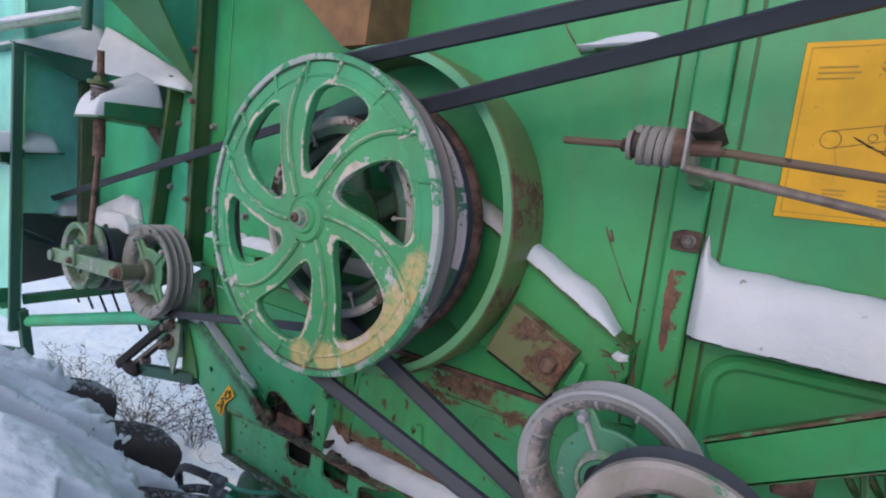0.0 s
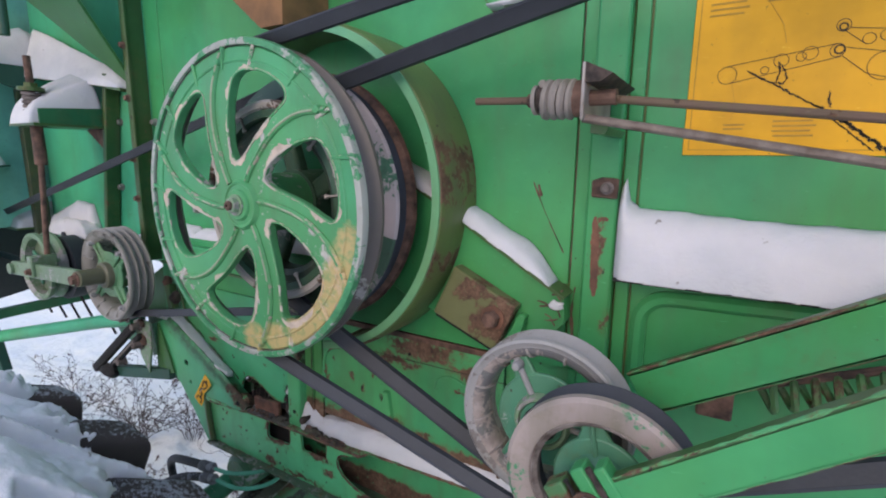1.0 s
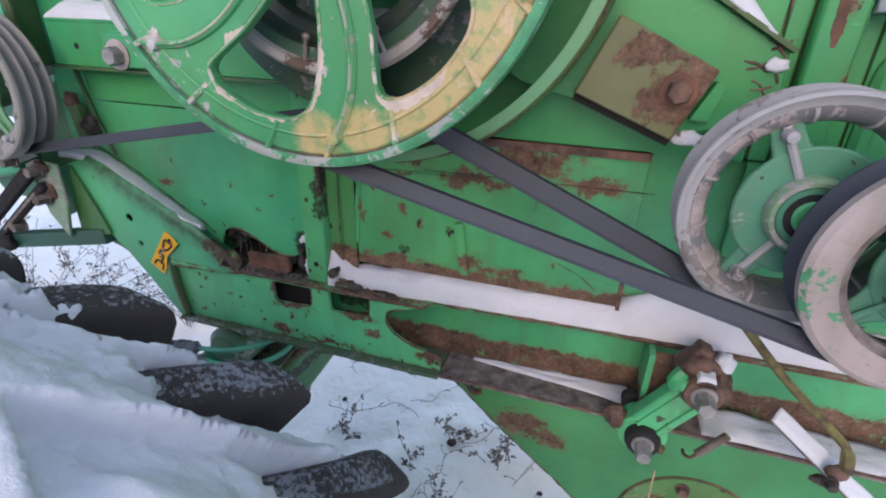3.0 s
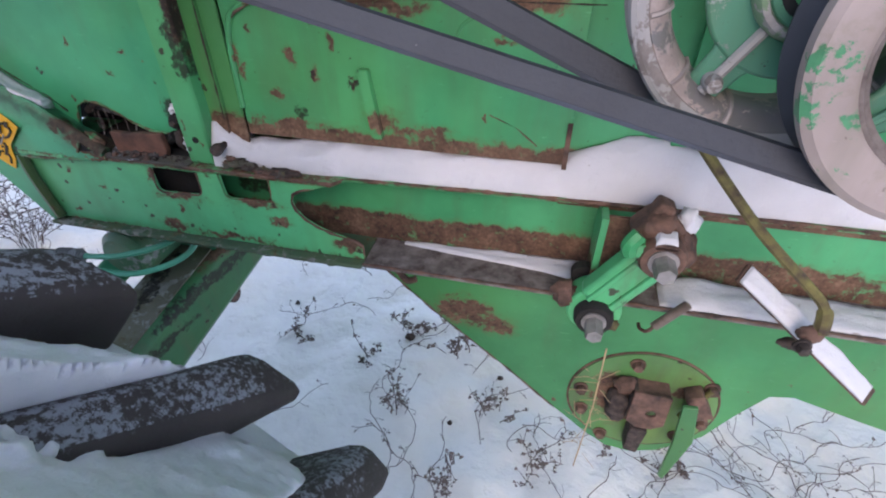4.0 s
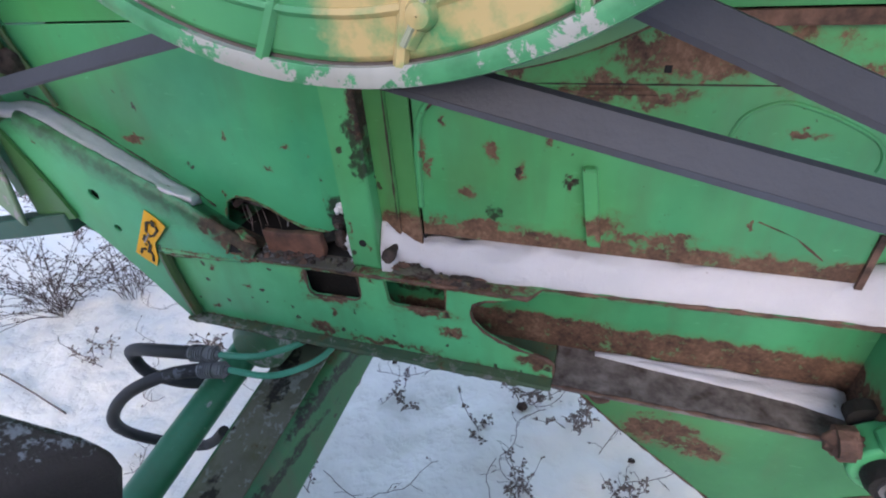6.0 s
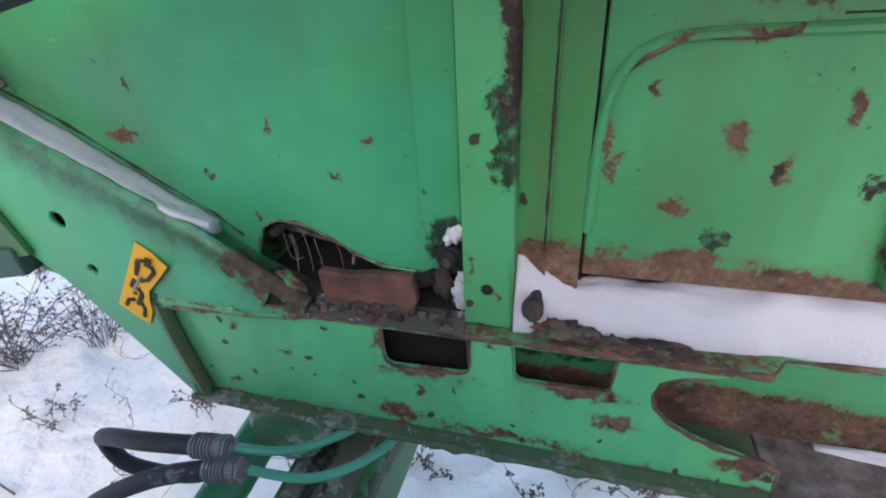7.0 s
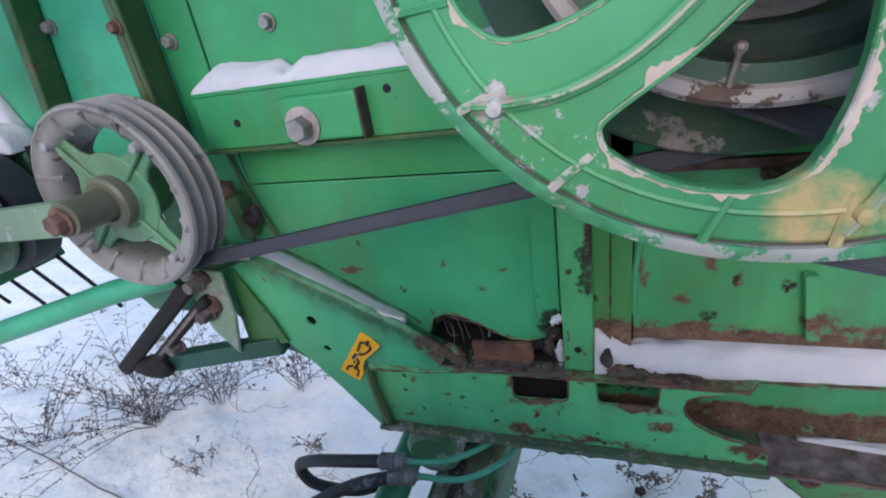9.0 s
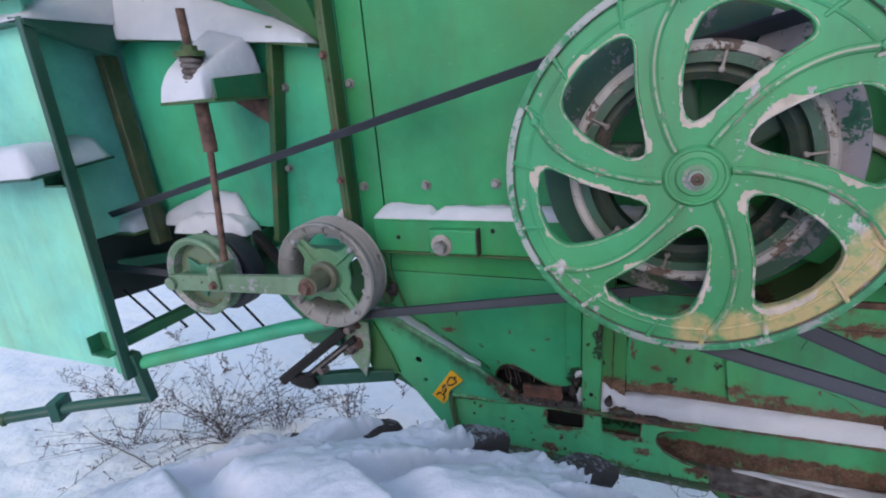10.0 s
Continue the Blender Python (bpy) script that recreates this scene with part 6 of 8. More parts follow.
part("rod_nut", tube([(0.796, -0.129, 1.8185), (0.806, -0.129, 1.8185)], 0.010, 6), m_rust, sr)
part("seat", tube([(0.868, -0.129, 1.818), (0.884, -0.129, 1.818)], 0.026, 16), m_rust, sr)
bm = box(0.884, 0.889, -0.165, 0.004, 1.785, 1.862)
br = part("bracket", bm, m_alu, sr, bevel=0.002)
bm = prism([(0.889, 1.862), (0.925, 1.845), (0.91, 1.835), (0.889, 1.835)], -0.165, 0.004)
part("bracket_tab", bm, m_scrap, br)
bm = prism([(0.889, 1.785), (0.915, 1.778), (0.91, 1.768), (0.889, 1.770)], -0.12, 0.004)
part("bracket_tab", bm, m_flange, br)
part("stay_rod", tube([(0.885, -0.15, 1.789), (1.2, -0.135, 1.734), (1.8, -0.11, 1.626)], 0.0062, 10), m_rod, sr)
part("sleeve", tube([(0.889, -0.13, 1.818), (0.925, -0.13, 1.818)], 0.011, 10), m_rust, sr)


# ---- yellow belt diagram ----
def belt_diagram():
    th = thing("belt_diagram_sign", (1.25, 0.028, 1.742), "yellow enamel sign with a black belt-drive diagram", "sign")
    X0, X1, Z0, Z1 = 1.000, 1.56, 1.742, 2.0
    part("plate", prism(rect(X0, X1, Z0, Z1), 0.0265, 0.0295), m_yellow, th, bevel=0.001)
    y = 0.0262
    bm = bmesh.new()
    for a, b in (((X0 + .008, Z0 + .008), (X1 - .008, Z0 + .008)), ((X1 - .008, Z0 + .008), (X1 - .008, Z1 - .008)), ((X1 - .008, Z1 - .008), (X0 + .008, Z1 - .008)), ((X0 + .008, Z1 - .008), (X0 + .008, Z0 + .008))):
        bar((a[0], y, a[1]), (b[0], y, b[1]), 0.0012, 0.0006, bm)
    part("border", bm, m_print, th)

    def line(pts, w, mat=m_ink, name="diagram_line"):
        bm = bmesh.new()
        for a, b in zip(pts, pts[1:]):
            bar((a[0], y, a[1]), (b[0], y, b[1]), w, 0.0008, bm)
        part(name, bm, mat, th)

    def circle(cx, cz, r, w=0.0011, mat=m_ink):
        line(arc(cx, cz, r, 0, 360, 24), w, mat, "diagram_circle")

    for cx, cz, r in ((1.051, 1.860, 0.0125), (1.098, 1.864, 0.005), (1.117, 1.876, 0.009), (1.140, 1.879, 0.006), (1.150, 1.883, 0.009), (1.180, 1.884, 0.0085), (1.183, 1.916, 0.008), (1.212, 1.896, 0.007), (1.230, 1.899, 0.007), (1.232, 1.860, 0.018), (1.30, 1.875, 0.014), (1.37, 1.880, 0.020), (1.345, 1.825, 0.011)):
        circle(cx, cz, r, 0.0008)
    circle(1.182, 1.885, 0.0055, 0.002)
    circle(1.183, 1.914, 0.0045, 0.002)
    line([(1.049, 1.8725), (1.180, 1.893)], 0.0008)
    line([(1.055, 1.848), (1.184, 1.8755)], 0.0008)
    line([(1.190, 1.912), (1.24, 1.905), (1.30, 1.889), (1.37, 1.900)], 0.0008)
    line([(1.186, 1.876), (1.215, 1.851), (1.24, 1.844), (1.34, 1.814)], 0.0008)
    line([(1.189, 1.887), (1.232, 1.878)], 0.0008)
    line([(1.186, 1.908), (1.207, 1.891)], 0.0008)
    line([(1.058, 1.848), (1.066, 1.815), (1.062, 1.795)], 0.0005, m_print)
    line([(1.09, 1.965), (1.115, 1.925), (1.12, 1.90)], 0.0005, m_print)
    rough = random.Random(77)

    def scrawl(pts, w):
        """A ragged black pen stroke, made of short overlapping dabs."""
        P = [Vector((x, 0, z)) for x, z in pts]
        bm = bmesh.new()
        for a, b in zip(P, P[1:]):
            n = max(2, int((b - a).length / 0.0022))
            side = Vector((a.z - b.z, 0, b.x - a.x)).normalized()
            for k in range(n):
                c = a.lerp(b, k / n) + side * rough.uniform(-0.3, 0.3) * w
                e = c + (b - a).normalized() * 0.004 + side * rough.uniform(-0.25, 0.25) * w
                bar((c.x, y - 0.0002, c.z), (e.x, y - 0.0002, e.z), w * rough.uniform(0.25, 0.85), 0.0004, bm)
        part("thick_stroke", bm, m_ink, th)

    scrawl([(1.076, 1.8645), (1.095, 1.853), (1.119, 1.839), (1.145, 1.823), (1.174, 1.805)], 0.0032)
    scrawl([(1.170, 1.808), (1.196, 1.790), (1.220, 1.773), (1.252, 1.745)], 0.0062)
    scrawl([(1.184, 1.794), (1.205, 1.775), (1.234, 1.749)], 0.0026)
    scrawl([(1.114, 1.875), (1.121, 1.864), (1.127, 1.852), (1.122, 1.844), (1.113, 1.846), (1.117, 1.858), (1.115, 1.872)], 0.0026)
    scrawl([(1.179, 1.831), (1.1775, 1.820), (1.181, 1.810)], 0.0030)
    for x, z, w in [(1.020, 1.962, 0.046), (1.020, 1.954, 0.050), (1.020, 1.946, 0.044), (1.092, 1.966, 0.034), (1.092, 1.958, 0.030), (1.16, 1.972, 0.04), (1.16, 1.964, 0.044), (1.053, 1.786, 0.028), (1.053, 1.780, 0.026),
                    (1.116, 1.790, 0.048), (1.116, 1.783, 0.052), (1.116, 1.776, 0.046), (1.118, 1.769, 0.048), (1.28, 1.80, 0.06), (1.28, 1.79, 0.055), (1.28, 1.78, 0.06), (1.40, 1.79, 0.05), (1.40, 1.78, 0.055)]:
        part("print_bar", box(x, x + w, y - 0.0004, y + 0.0004, z, z + 0.0026), m_print, th)


belt_diagram()

# ---- tail tension pulleys ----
TX, TZ = -0.533, 1.373
ten = spoked_idler("tension_pulley", TX, TZ, 0.143, -0.140, -0.066, 4, "grey cast tension pulley with three belt grooves", "tension pulleys", 14, m_tension, 3, 40, 0.50, m_hubgreen)


def small_tension_pulley():
    cx, cz, R = -0.945, 1.352, 0.116
    th = thing("tension_pulley", (cx, -0.13, cz - R), "small pale green pulley with rusty dish", "pulley", "tension pulleys")
    part("rim", lathe([(R * 0.82, -0.158), (R * 0.93, -0.166), (R, -0.162), (R, -0.15), (R * 0.9, -0.135), (R, -0.12), (R, -0.11), (R * 0.82, -0.11)], cx, cz, 64), m_pale, th)
    part("dish", lathe([(0.02, -0.145), (R * 0.55, -0.14), (R * 0.84, -0.13), (R * 0.84, -0.125), (0.02, -0.135)], cx, cz, 48), m_dish, th)
    part("hub_plate", prism([polar(cx, cz, R * (0.55 if k % 2 else 0.30), k * 40) for k in range(9)], -0.156, -0.146), m_idler, th, bevel=0.003)
    part("rear_sheave", lathe([(0.05, -0.10), (R * 0.95, -0.10), (R * 0.95, -0.05), (0.05, -0.05)], cx + 0.03, cz - 0.01, 48), m_belt, th)


small_tension_pulley()
arm = thing("tension_lever", (-0.76, -0.2, 1.34), "pale green flat lever joining the two tension pulleys", "lever")
bm = prism([(-0.995, 1.330), (-0.995, 1.375), (-0.535, 1.402), (-0.520, 1.38), (-0.530, 1.352)], -0.212, -0.198)
part("flat_bar", bm, m_pale, arm, bevel=0.003)
part("sleeve", tube([(-0.523, -0.215, 1.378), (-0.531, -0.12, 1.374)], 0.024, 20), m_sleeve, arm, "rusty sleeve with leftover green paint")
part("collar", lathe([(0.026, -0.150), (0.034, -0.150), (0.039, -0.146), (0.040, -0.138), (0.040, -0.118), (0.026, -0.118)], -0.530, 1.374, 36), m_sleeve, arm, "worn collar")
part("end_bolt", hexbolt(-0.528, -0.215, 1.376, 0.026, 0.014), m_rust, arm)
part("end_boss", tube([(-0.985, -0.222, 1.352), (-0.985, -0.16, 1.352)], 0.018, 16), m_pale, arm)
part("rod_clevis", box(-0.835, -0.803, -0.222, -0.150, 1.345, 1.412), m_pale, arm, bevel=0.004)
part("clevis_bolt", hexbolt(-0.819, -0.222, 1.362, 0.015, 0.01), m_rust, arm)
tr = thing("tension_rod", (-0.8, -0.165, 1.41), "rusty upright tension rod with a coil spring on top", "tension rod")
part("thin_rod", tube([(-0.822, -0.170, 1.40), (-0.800, -0.168, 1.60), (-0.788, -0.166, 1.715)], 0.0085, 12), m_rust, tr)
part("thick_rod", tube([(-0.789, -0.166, 1.700), (-0.787, -0.166, 1.715), (-0.784, -0.168, 1.82)], [0.017, 0.017, 0.016], 14), m_rust, tr)
part("top_rod", tube([(-0.784, -0.168, 1.82), (-0.781, -0.172, 2.02)], 0.010, 12), m_rust, tr)
part("coil", coil((-0.784, -0.168, 1.826), (-0.783, -0.170, 1.915), 0.020, 0.0066, 7), m_flange_grey, tr)
part("cap_washer", tube([(-0.7832, -0.170, 1.918), (-0.7828, -0.170, 1.930)], 0.034, 20), m_flange, tr)
part("cap_nut", tube([(-0.7828, -0.170, 1.930), (-0.7826, -0.170, 1.942)], 0.019, 6), m_flange, tr)

# ---- straw hopper at the tail ----
hop = thing("straw_hopper", (-2.0, 0.0, 1.0), "tall green sheet-metal straw hopper with dark frame", "hopper")
part("front_sheet", prism([(-1.275, 1.03), (-1.255, 2.5), (-3.6, 2.5), (-3.6, 1.0)], -0.215, -0.208), m_sheet, hop)
part("side_sheet", box(-1.345, -1.337, -0.208, 1.3, 1.45, 2.5), m_sheet, hop)
part("rear_sheet", box(-3.6, -1.285, 1.3, 1.31, 0.9, 2.5), m_dark_green, hop)
post = part("post", bar((-1.216, -0.245, 2.05), (-1.254, -0.236, 1.02), 0.020, 0.03), m_frame_dark, hop, bevel=0.003)
part("lower_post", bar((-1.245, -0.215, 1.10), (-1.258, -0.19, 0.915), 0.04, 0.03), m_frame_dark, hop, bevel=0.003)
part("rib_angle", bar((-1.255, -0.222, 1.66), (-1.30, -0.222, 1.02), 0.05, 0.014), m_hopper, hop, bevel=0.003)
for x, z in ((-1.27, 1.66), (-1.315, 1.13)):
    bm = box(x - 0.05, x + 0.03, -0.262, -0.215, z - 0.03, z - 0.024)
    box(x - 0.05, x - 0.044, -0.262, -0.215, z - 0.03, z + 0.03, bm)
    box(x - 0.05, x + 0.03, -0.222, -0.215, z - 0.03, z + 0.03, bm)
    part("bracket", bm, m_dark_green, hop)
rail_ = part("tow_bar", tube([(-1.258, -0.19, 0.92), (-1.45, -0.29, 0.92), (-1.68, -0.44, 0.92)], 0.018, 12), m_frame_dark, hop)
part("collar", bar((-1.50, -0.31, 0.92), (-1.53, -0.325, 0.92), 0.07, 0.07), m_frame_dark, hop, bevel=0.004)
part("chain_end", coil((-1.62, -0.40, 0.92), (-1.74, -0.48, 0.90), 0.016, 0.007, 5), m_flange, hop)
bm = bmesh.new()
vs = [bm.verts.new(p) for p in ((-1.200, -0.255, 2.044), (-1.202, 0.08, 2.056), (-1.185, -0.06, 1.962), (-1.20, -0.255, 2.030))]
vt = [bm.verts.new(v.co + Vector((-0.06, 0.0, 0.01))) for v in vs]
bm.faces.new(vs)
bm.faces.new(vt)
for k in range(4):
    bm.faces.new((vs[k - 1], vs[k], vt[k], vt[k - 1]))
part("top_bracket", bm, m_frame_dark, hop, "dark soffit bracket")
part("top_shelf", box(-1.7, -1.205, -0.255, 0.08, 2.040, 2.046), m_frame_dark, hop)
bm = bmesh.new()
vs = [bm.verts.new(p) for p in ((-1.255, -0.09, 1.685), (-1.24, -0.33, 1.66), (-1.7, -0.36, 1.645), (-1.7, -0.09, 1.66))]
vt = [bm.verts.new(v.co + Vector((0, 0, 0.007))) for v in vs]
bm.faces.new(vs)
bm.faces.new(vt)
for k in range(4):
    bm.faces.new((vs[k - 1], vs[k], vt[k], vt[k - 1]))
part("low_shelf", bm, m_frame_dark, hop)
part("upper_rail", tube([(-0.66, -0.26, 2.088), (-1.30, -0.26, 2.102), (-2.0, -0.26, 2.115)], 0.014, 10), m_pale, hop)
part("rail_end", tube([(-0.655, -0.26, 2.045), (-0.652, -0.26, 2.20)], 0.013, 12), m_frame_dark, hop)

# ---- underside of the tail: dark sieve box, tines, tubes ----
tail = thing("tail_underside", (-1.1, 0.2, 1.1), "sieve box under the tail, boards painted black for its shadow", "sieve box")
# black boards carry the shadow under the tail in their colour
part("side_shade_board", prism([(-2.3, 1.47), (-0.74, 1.47), (-0.74, 1.41), (-0.90, 1.36), (-1.30, 1.235), (-1.62, 1.14), (-2.3, 0.95)], 0.08, 0.09), m_black, tail)
part("floor_shade_board", bar((-1.9, 0.3, 1.10), (-1.0, 0.3, 1.37), 0.02, 0.4), m_black, tail)
part("brace", bar((-1.62, 0.07, 1.27), (-0.80, 0.07, 1.40), 0.035, 0.02), m_dark_green, tail)
part("ledge_board", box(-1.66, -1.25, -0.10, 0.08, 1.445, 1.452), m_flange, tail)
part("snow_box", box(-1.13, -0.86, -0.02, 0.12, 1.385, 1.44), m_dark_green, tail, bevel=0.006)
part("slant_plate", prism([(-1.03, 1.44), (-0.92, 1.46), (-0.70, 1.20), (-0.74, 1.14), (-0.80, 1.19)], 0.02, 0.03), m_dark_green, tail, bevel=0.003)
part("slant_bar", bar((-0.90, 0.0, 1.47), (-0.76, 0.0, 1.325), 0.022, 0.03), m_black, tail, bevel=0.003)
part("slant_bar", bar((-1.06, -0.02, 1.45), (-0.86, -0.02, 1.29), 0.03, 0.03), m_dark_green, tail, bevel=0.003)
part("slant_bar", bar((-1.02, -0.04, 1.45), (-0.80, -0.04, 1.28), 0.012, 0.02), m_belt, tail, bevel=0.003)
rk = thing("tine_rake", (-1.2, 0.1, 1.1), "row of thin dark steel tines on a beam", "rake")
part("beam", bar((-1.290, -0.20, 1.128), (-1.215, 0.16, 1.155), 0.036, 0.036, up=(0, 0, 1)), m_dark_green, rk, bevel=0.003)
for k in range(5):
    x = -1.62 + 0.135 * k
    part("tine", tube([(x, 0.05, 1.17 + 0.012 * k), (x + 0.16, 0.05, 1.045 + 0.002 * k)], 0.0045, 8), m_black, rk)
ct = thing("cross_tube", (-1.0, -0.12, 1.1), "teal-green painted steel tube under the tail", "tube")
part("pipe", tube([(-1.239, -0.193, 1.055), (-0.74, -0.064, 1.168), (-0.60, -0.03, 1.19)], 0.023, 16), m_tail, ct)
part("end_plate", prism([(-0.76, 1.15), (-0.70, 1.205), (-0.58, 1.22), (-0.60, 1.10), (-0.72, 1.10)], -0.02, -0.005), m_dark_green, ct, bevel=0.003)
kn = thing("hinge_bracket", (-0.6, -0.06, 1.0), "dark slotted hinge bracket with bolts", "bracket")
for k, (a, b, w) in enumerate((((-0.546, -0.068, 1.186), (-0.790, -0.085, 0.992), 0.030), ((-0.520, -0.060, 1.160), (-0.715, -0.075, 1.005), 0.020))):
    sb = part("slotted_bar", bar(a, b, w, 0.018), m_grime, kn, "dark slotted bar", bevel=0.005)
    p, q = Vector(a).lerp(Vector(b), 0.12), Vector(a).lerp(Vector(b), 0.8)
    part("slot", bar((p.x, p.y - 0.0085, p.z), (q.x, q.y - 0.0085, q.z), w * 0.3, 0.003), m_flange_grey if k else m_black, sb)
part("end_clamp", lump((-0.715, -0.075, 1.0), (0.050, 0.018, 0.026), 41, 0.25), m_grime, kn, smooth=180)
part("cheek", prism([(-0.576, 1.198), (-0.540, 1.212), (-0.479, 1.208), (-0.482, 1.12), (-0.506, 1.030), (-0.548, 1.085), (-0.560, 1.15)], -0.052, -0.044), m_pale, kn, "pale green dirty cheek plate", bevel=0.003)
part("dark_wedge", prism([(-0.478, 1.20), (-0.43, 1.10), (-0.41, 1.045), (-0.50, 1.025), (-0.498, 1.10)], -0.026, -0.020), m_hood, kn)
part("foot_bar", bar((-0.745, -0.065, 0.992), (-0.43, -0.015, 1.035), 0.036, 0.03), m_frame_dark, kn, bevel=0.003)
for x, z in ((-0.532, 1.190), (-0.534, 1.126), (-0.646, 1.045), (-0.60, 1.205)):
    part("bolt", hexbolt(x, -0.056, z, 0.022, 0.022), m_flange_grey, kn)
part("bolt_rust", lump((-0.524, -0.054, 1.140), (0.020, 0.006, 0.022), 42, 0.4), m_rust, kn, smooth=180)
part("bolt_rust", lump((-0.525, -0.054, 1.198), (0.020, 0.006, 0.014), 43, 0.4), m_rust, kn, smooth=180)
part("edge_seam", tube([(-0.45, 0.025, 1.40), (-0.425, 0.022, 1.32), (-0.39, 0.02, 1.22)], 0.004, 8), m_flange, body)
part("rust_clod", lump((-0.425, 0.01, 1.285), (0.018, 0.016, 0.022), 95, 0.3), m_scrap, body, smooth=180)
part("rust_clod", lump((-0.455, 0.005, 1.335), (0.014, 0.014, 0.018), 96, 0.3), m_rust, body, smooth=180)
part("dirty_bracket", prism([(-0.462, 1.325), (-0.436, 1.33), (-0.425, 1.25), (-0.45, 1.245)], -0.004, 0.02), m_flange, body, bevel=0.004)

# ---- warning sticker ----
st = thing("warning_sticker", (-0.28, -0.02, 0.96), "small yellow sticker with a black pictogram, peeling", "sticker")
# the corner over the torn right side stands off the member
curl = [((-0.254, 1.075), 0), ((-0.237, 1.063), 0.0005), ((-0.220, 1.050), 0.004), ((-0.235, 1.036), 0.0035), ((-0.247, 1.025), 0.003), ((-0.261, 1.013), 0.0025), ((-0.268, 0.998), 0.001), ((-0.270, 0.983), 0.001), ((-0.284, 0.962), 0.0), ((-0.300, 0.972), 0.0), ((-0.318, 0.986), 0.0), ((-0.284, 1.033), 0.0)]
bm = bmesh.new()
ring_f = [bm.verts.new((x, -0.0200 - o, z)) for (x, z), o in curl]
ring_b = [bm.verts.new((x, -0.0192 - o, z)) for (x, z), o in curl]
mid_f, mid_b = bm.verts.new((-0.279, -0.0200, 1.012)), bm.verts.new((-0.279, -0.0192, 1.012))
for k in range(len(curl)):
    bm.faces.new((ring_f[k - 1], ring_f[k], mid_f))
    bm.faces.new((ring_b[k], ring_b[k - 1], mid_b))
    bm.faces.new((ring_f[k - 1], ring_b[k - 1], ring_b[k], ring_f[k]))
part("sheet", bm, m_yellow, st, "yellow foil curling off at its torn side", smooth=60)


def stroke(pts, w):
    """A flat inked stroke, 0.4 mm thick."""
    bm = bmesh.new()
    for a, b in zip(pts, pts[1:]):
        bar((a[0], -0.0208 - 0.075 * max(0, a[0] + 0.279), a[1]), (b[0], -0.0208 - 0.075 * max(0, b[0] + 0.279), b[1]), w, 0.0014, bm)
    part("pictogram_line", bm, m_ink, st)


for pts, w in ([(-0.2700, 1.033), (-0.2650, 1.042), (-0.2590, 1.053), (-0.2490, 1.054)], 0.0036), ([(-0.2420, 1.058), (-0.2480, 1.047)], 0.0060), ([(-0.2420, 1.048), (-0.2410, 1.041), (-0.2550, 1.029), (-0.2670, 1.025)], 0.0038), ([(-0.2760, 1.026), (-0.2850, 1.015)], 0.0048), \
        ([(-0.2760, 1.015), (-0.2740, 1.007), (-0.2870, 0.990)], 0.0050), ([(-0.2890, 0.997), (-0.2980, 0.996), (-0.3050, 0.987)], 0.0040), ([(-0.2810, 0.993), (-0.2800, 0.985), (-0.2860, 0.973)], 0.0038), ([(-0.2860, 1.007), (-0.2820, 1.006)], 0.0030):
    stroke(pts, w)
part("scratch", bar((-0.2640, -0.0222, 1.032), (-0.2850, -0.0212, 1.011), 0.0022, 0.0006), m_steel, st, "pale scratch")

# ---- rear axle and steering lines ----
ax = thing("rear_axle", (-0.2, -0.1, 0.35), "green steel rear axle beam with dirty top", "axle")
part("beam", bar((-0.219, -0.62, 0.401), (-0.045, 0.90, 0.796), 0.142, 0.154, up=(0, 0, 1)), m_axle, ax, bevel=0.020)
part("worn_top", bar((-0.2165, -0.60, 0.4885), (-0.114, 0.30, 0.7225), 0.104, 0.004, up=(0, 0, 1)), m_axle_top, ax, "dirt-caked top")
part("stand", prism([(-0.21, 0.55), (-0.08, 0.55), (-0.06, 0.85), (-0.20, 0.85)], 0.15, 0.30), m_dark_green, ax, bevel=0.01)
part("bump_stop", tube([(-0.14, 0.19, 0.50), (-0.09, 0.19, 0.50)], 0.022, 12), m_rust, ax)
part("steering_cylinder", tube([(-0.352, -0.55, 0.497), (-0.209, 0.70, 0.822)], 0.034, 20), m_cylinder, ax)
part("trunnion", lathe([(0.0005, 0.02), (0.045, 0.022), (0.058, 0.035), (0.06, 0.06), (0.06, 0.26), (0.0005, 0.26)], -0.195, 0.735, 32), m_trunnion, ax)
part("pipe", tube(smooth_path([(-0.215, -0.033, 0.778), (-0.13, -0.02, 0.785), (-0.05, 0.04, 0.80), (-0.03, 0.09, 0.86)]), 0.0062, 8), m_hopper, ax)
part("pipe", tube(smooth_path([(-0.195, -0.044, 0.754), (-0.10, -0.03, 0.752), (-0.02, 0.03, 0.775), (0.0, 0.09, 0.85)]), 0.0062, 8), m_hopper, ax)


def hose(points, fit_from):
    th = thing("hydraulic_hose", points[-1], "black hydraulic hose with crimped steel fitting", "hose", "hydraulic hoses")
    part("rubber", tube(smooth_path(points, 10), 0.0130, 12), m_hose, th)
    a, b = Vector(points[0]), Vector(fit_from)
    d = (a - b)
    rows = [(0.0, 0.009), (0.12, 0.009), (0.12, 0.013), (0.3, 0.013), (0.3, 0.017), (0.42, 0.018), (0.46, 0.015), (0.55, 0.018), (0.62, 0.015), (0.7, 0.018), (0.8, 0.015), (1.0, 0.0165), (1.02, 0.0165)]
    f = part("fitting", tube([b + d * t for t, r in rows], [r * 0.88 for t, r in rows], 14), m_fitting, th)
    for t in (0.16, 0.26):
        part("crimp_nut", tube([b + d * t, b + d * (t + 0.07)], 0.0165, 6), m_fitting, f)
    for k in range(6):
        t = 0.50 + 0.085 * k
        part("crimp_rib", tube([b + d * t, b + d * (t + 0.035)], 0.0168, 14), m_fitting, f)
    return th


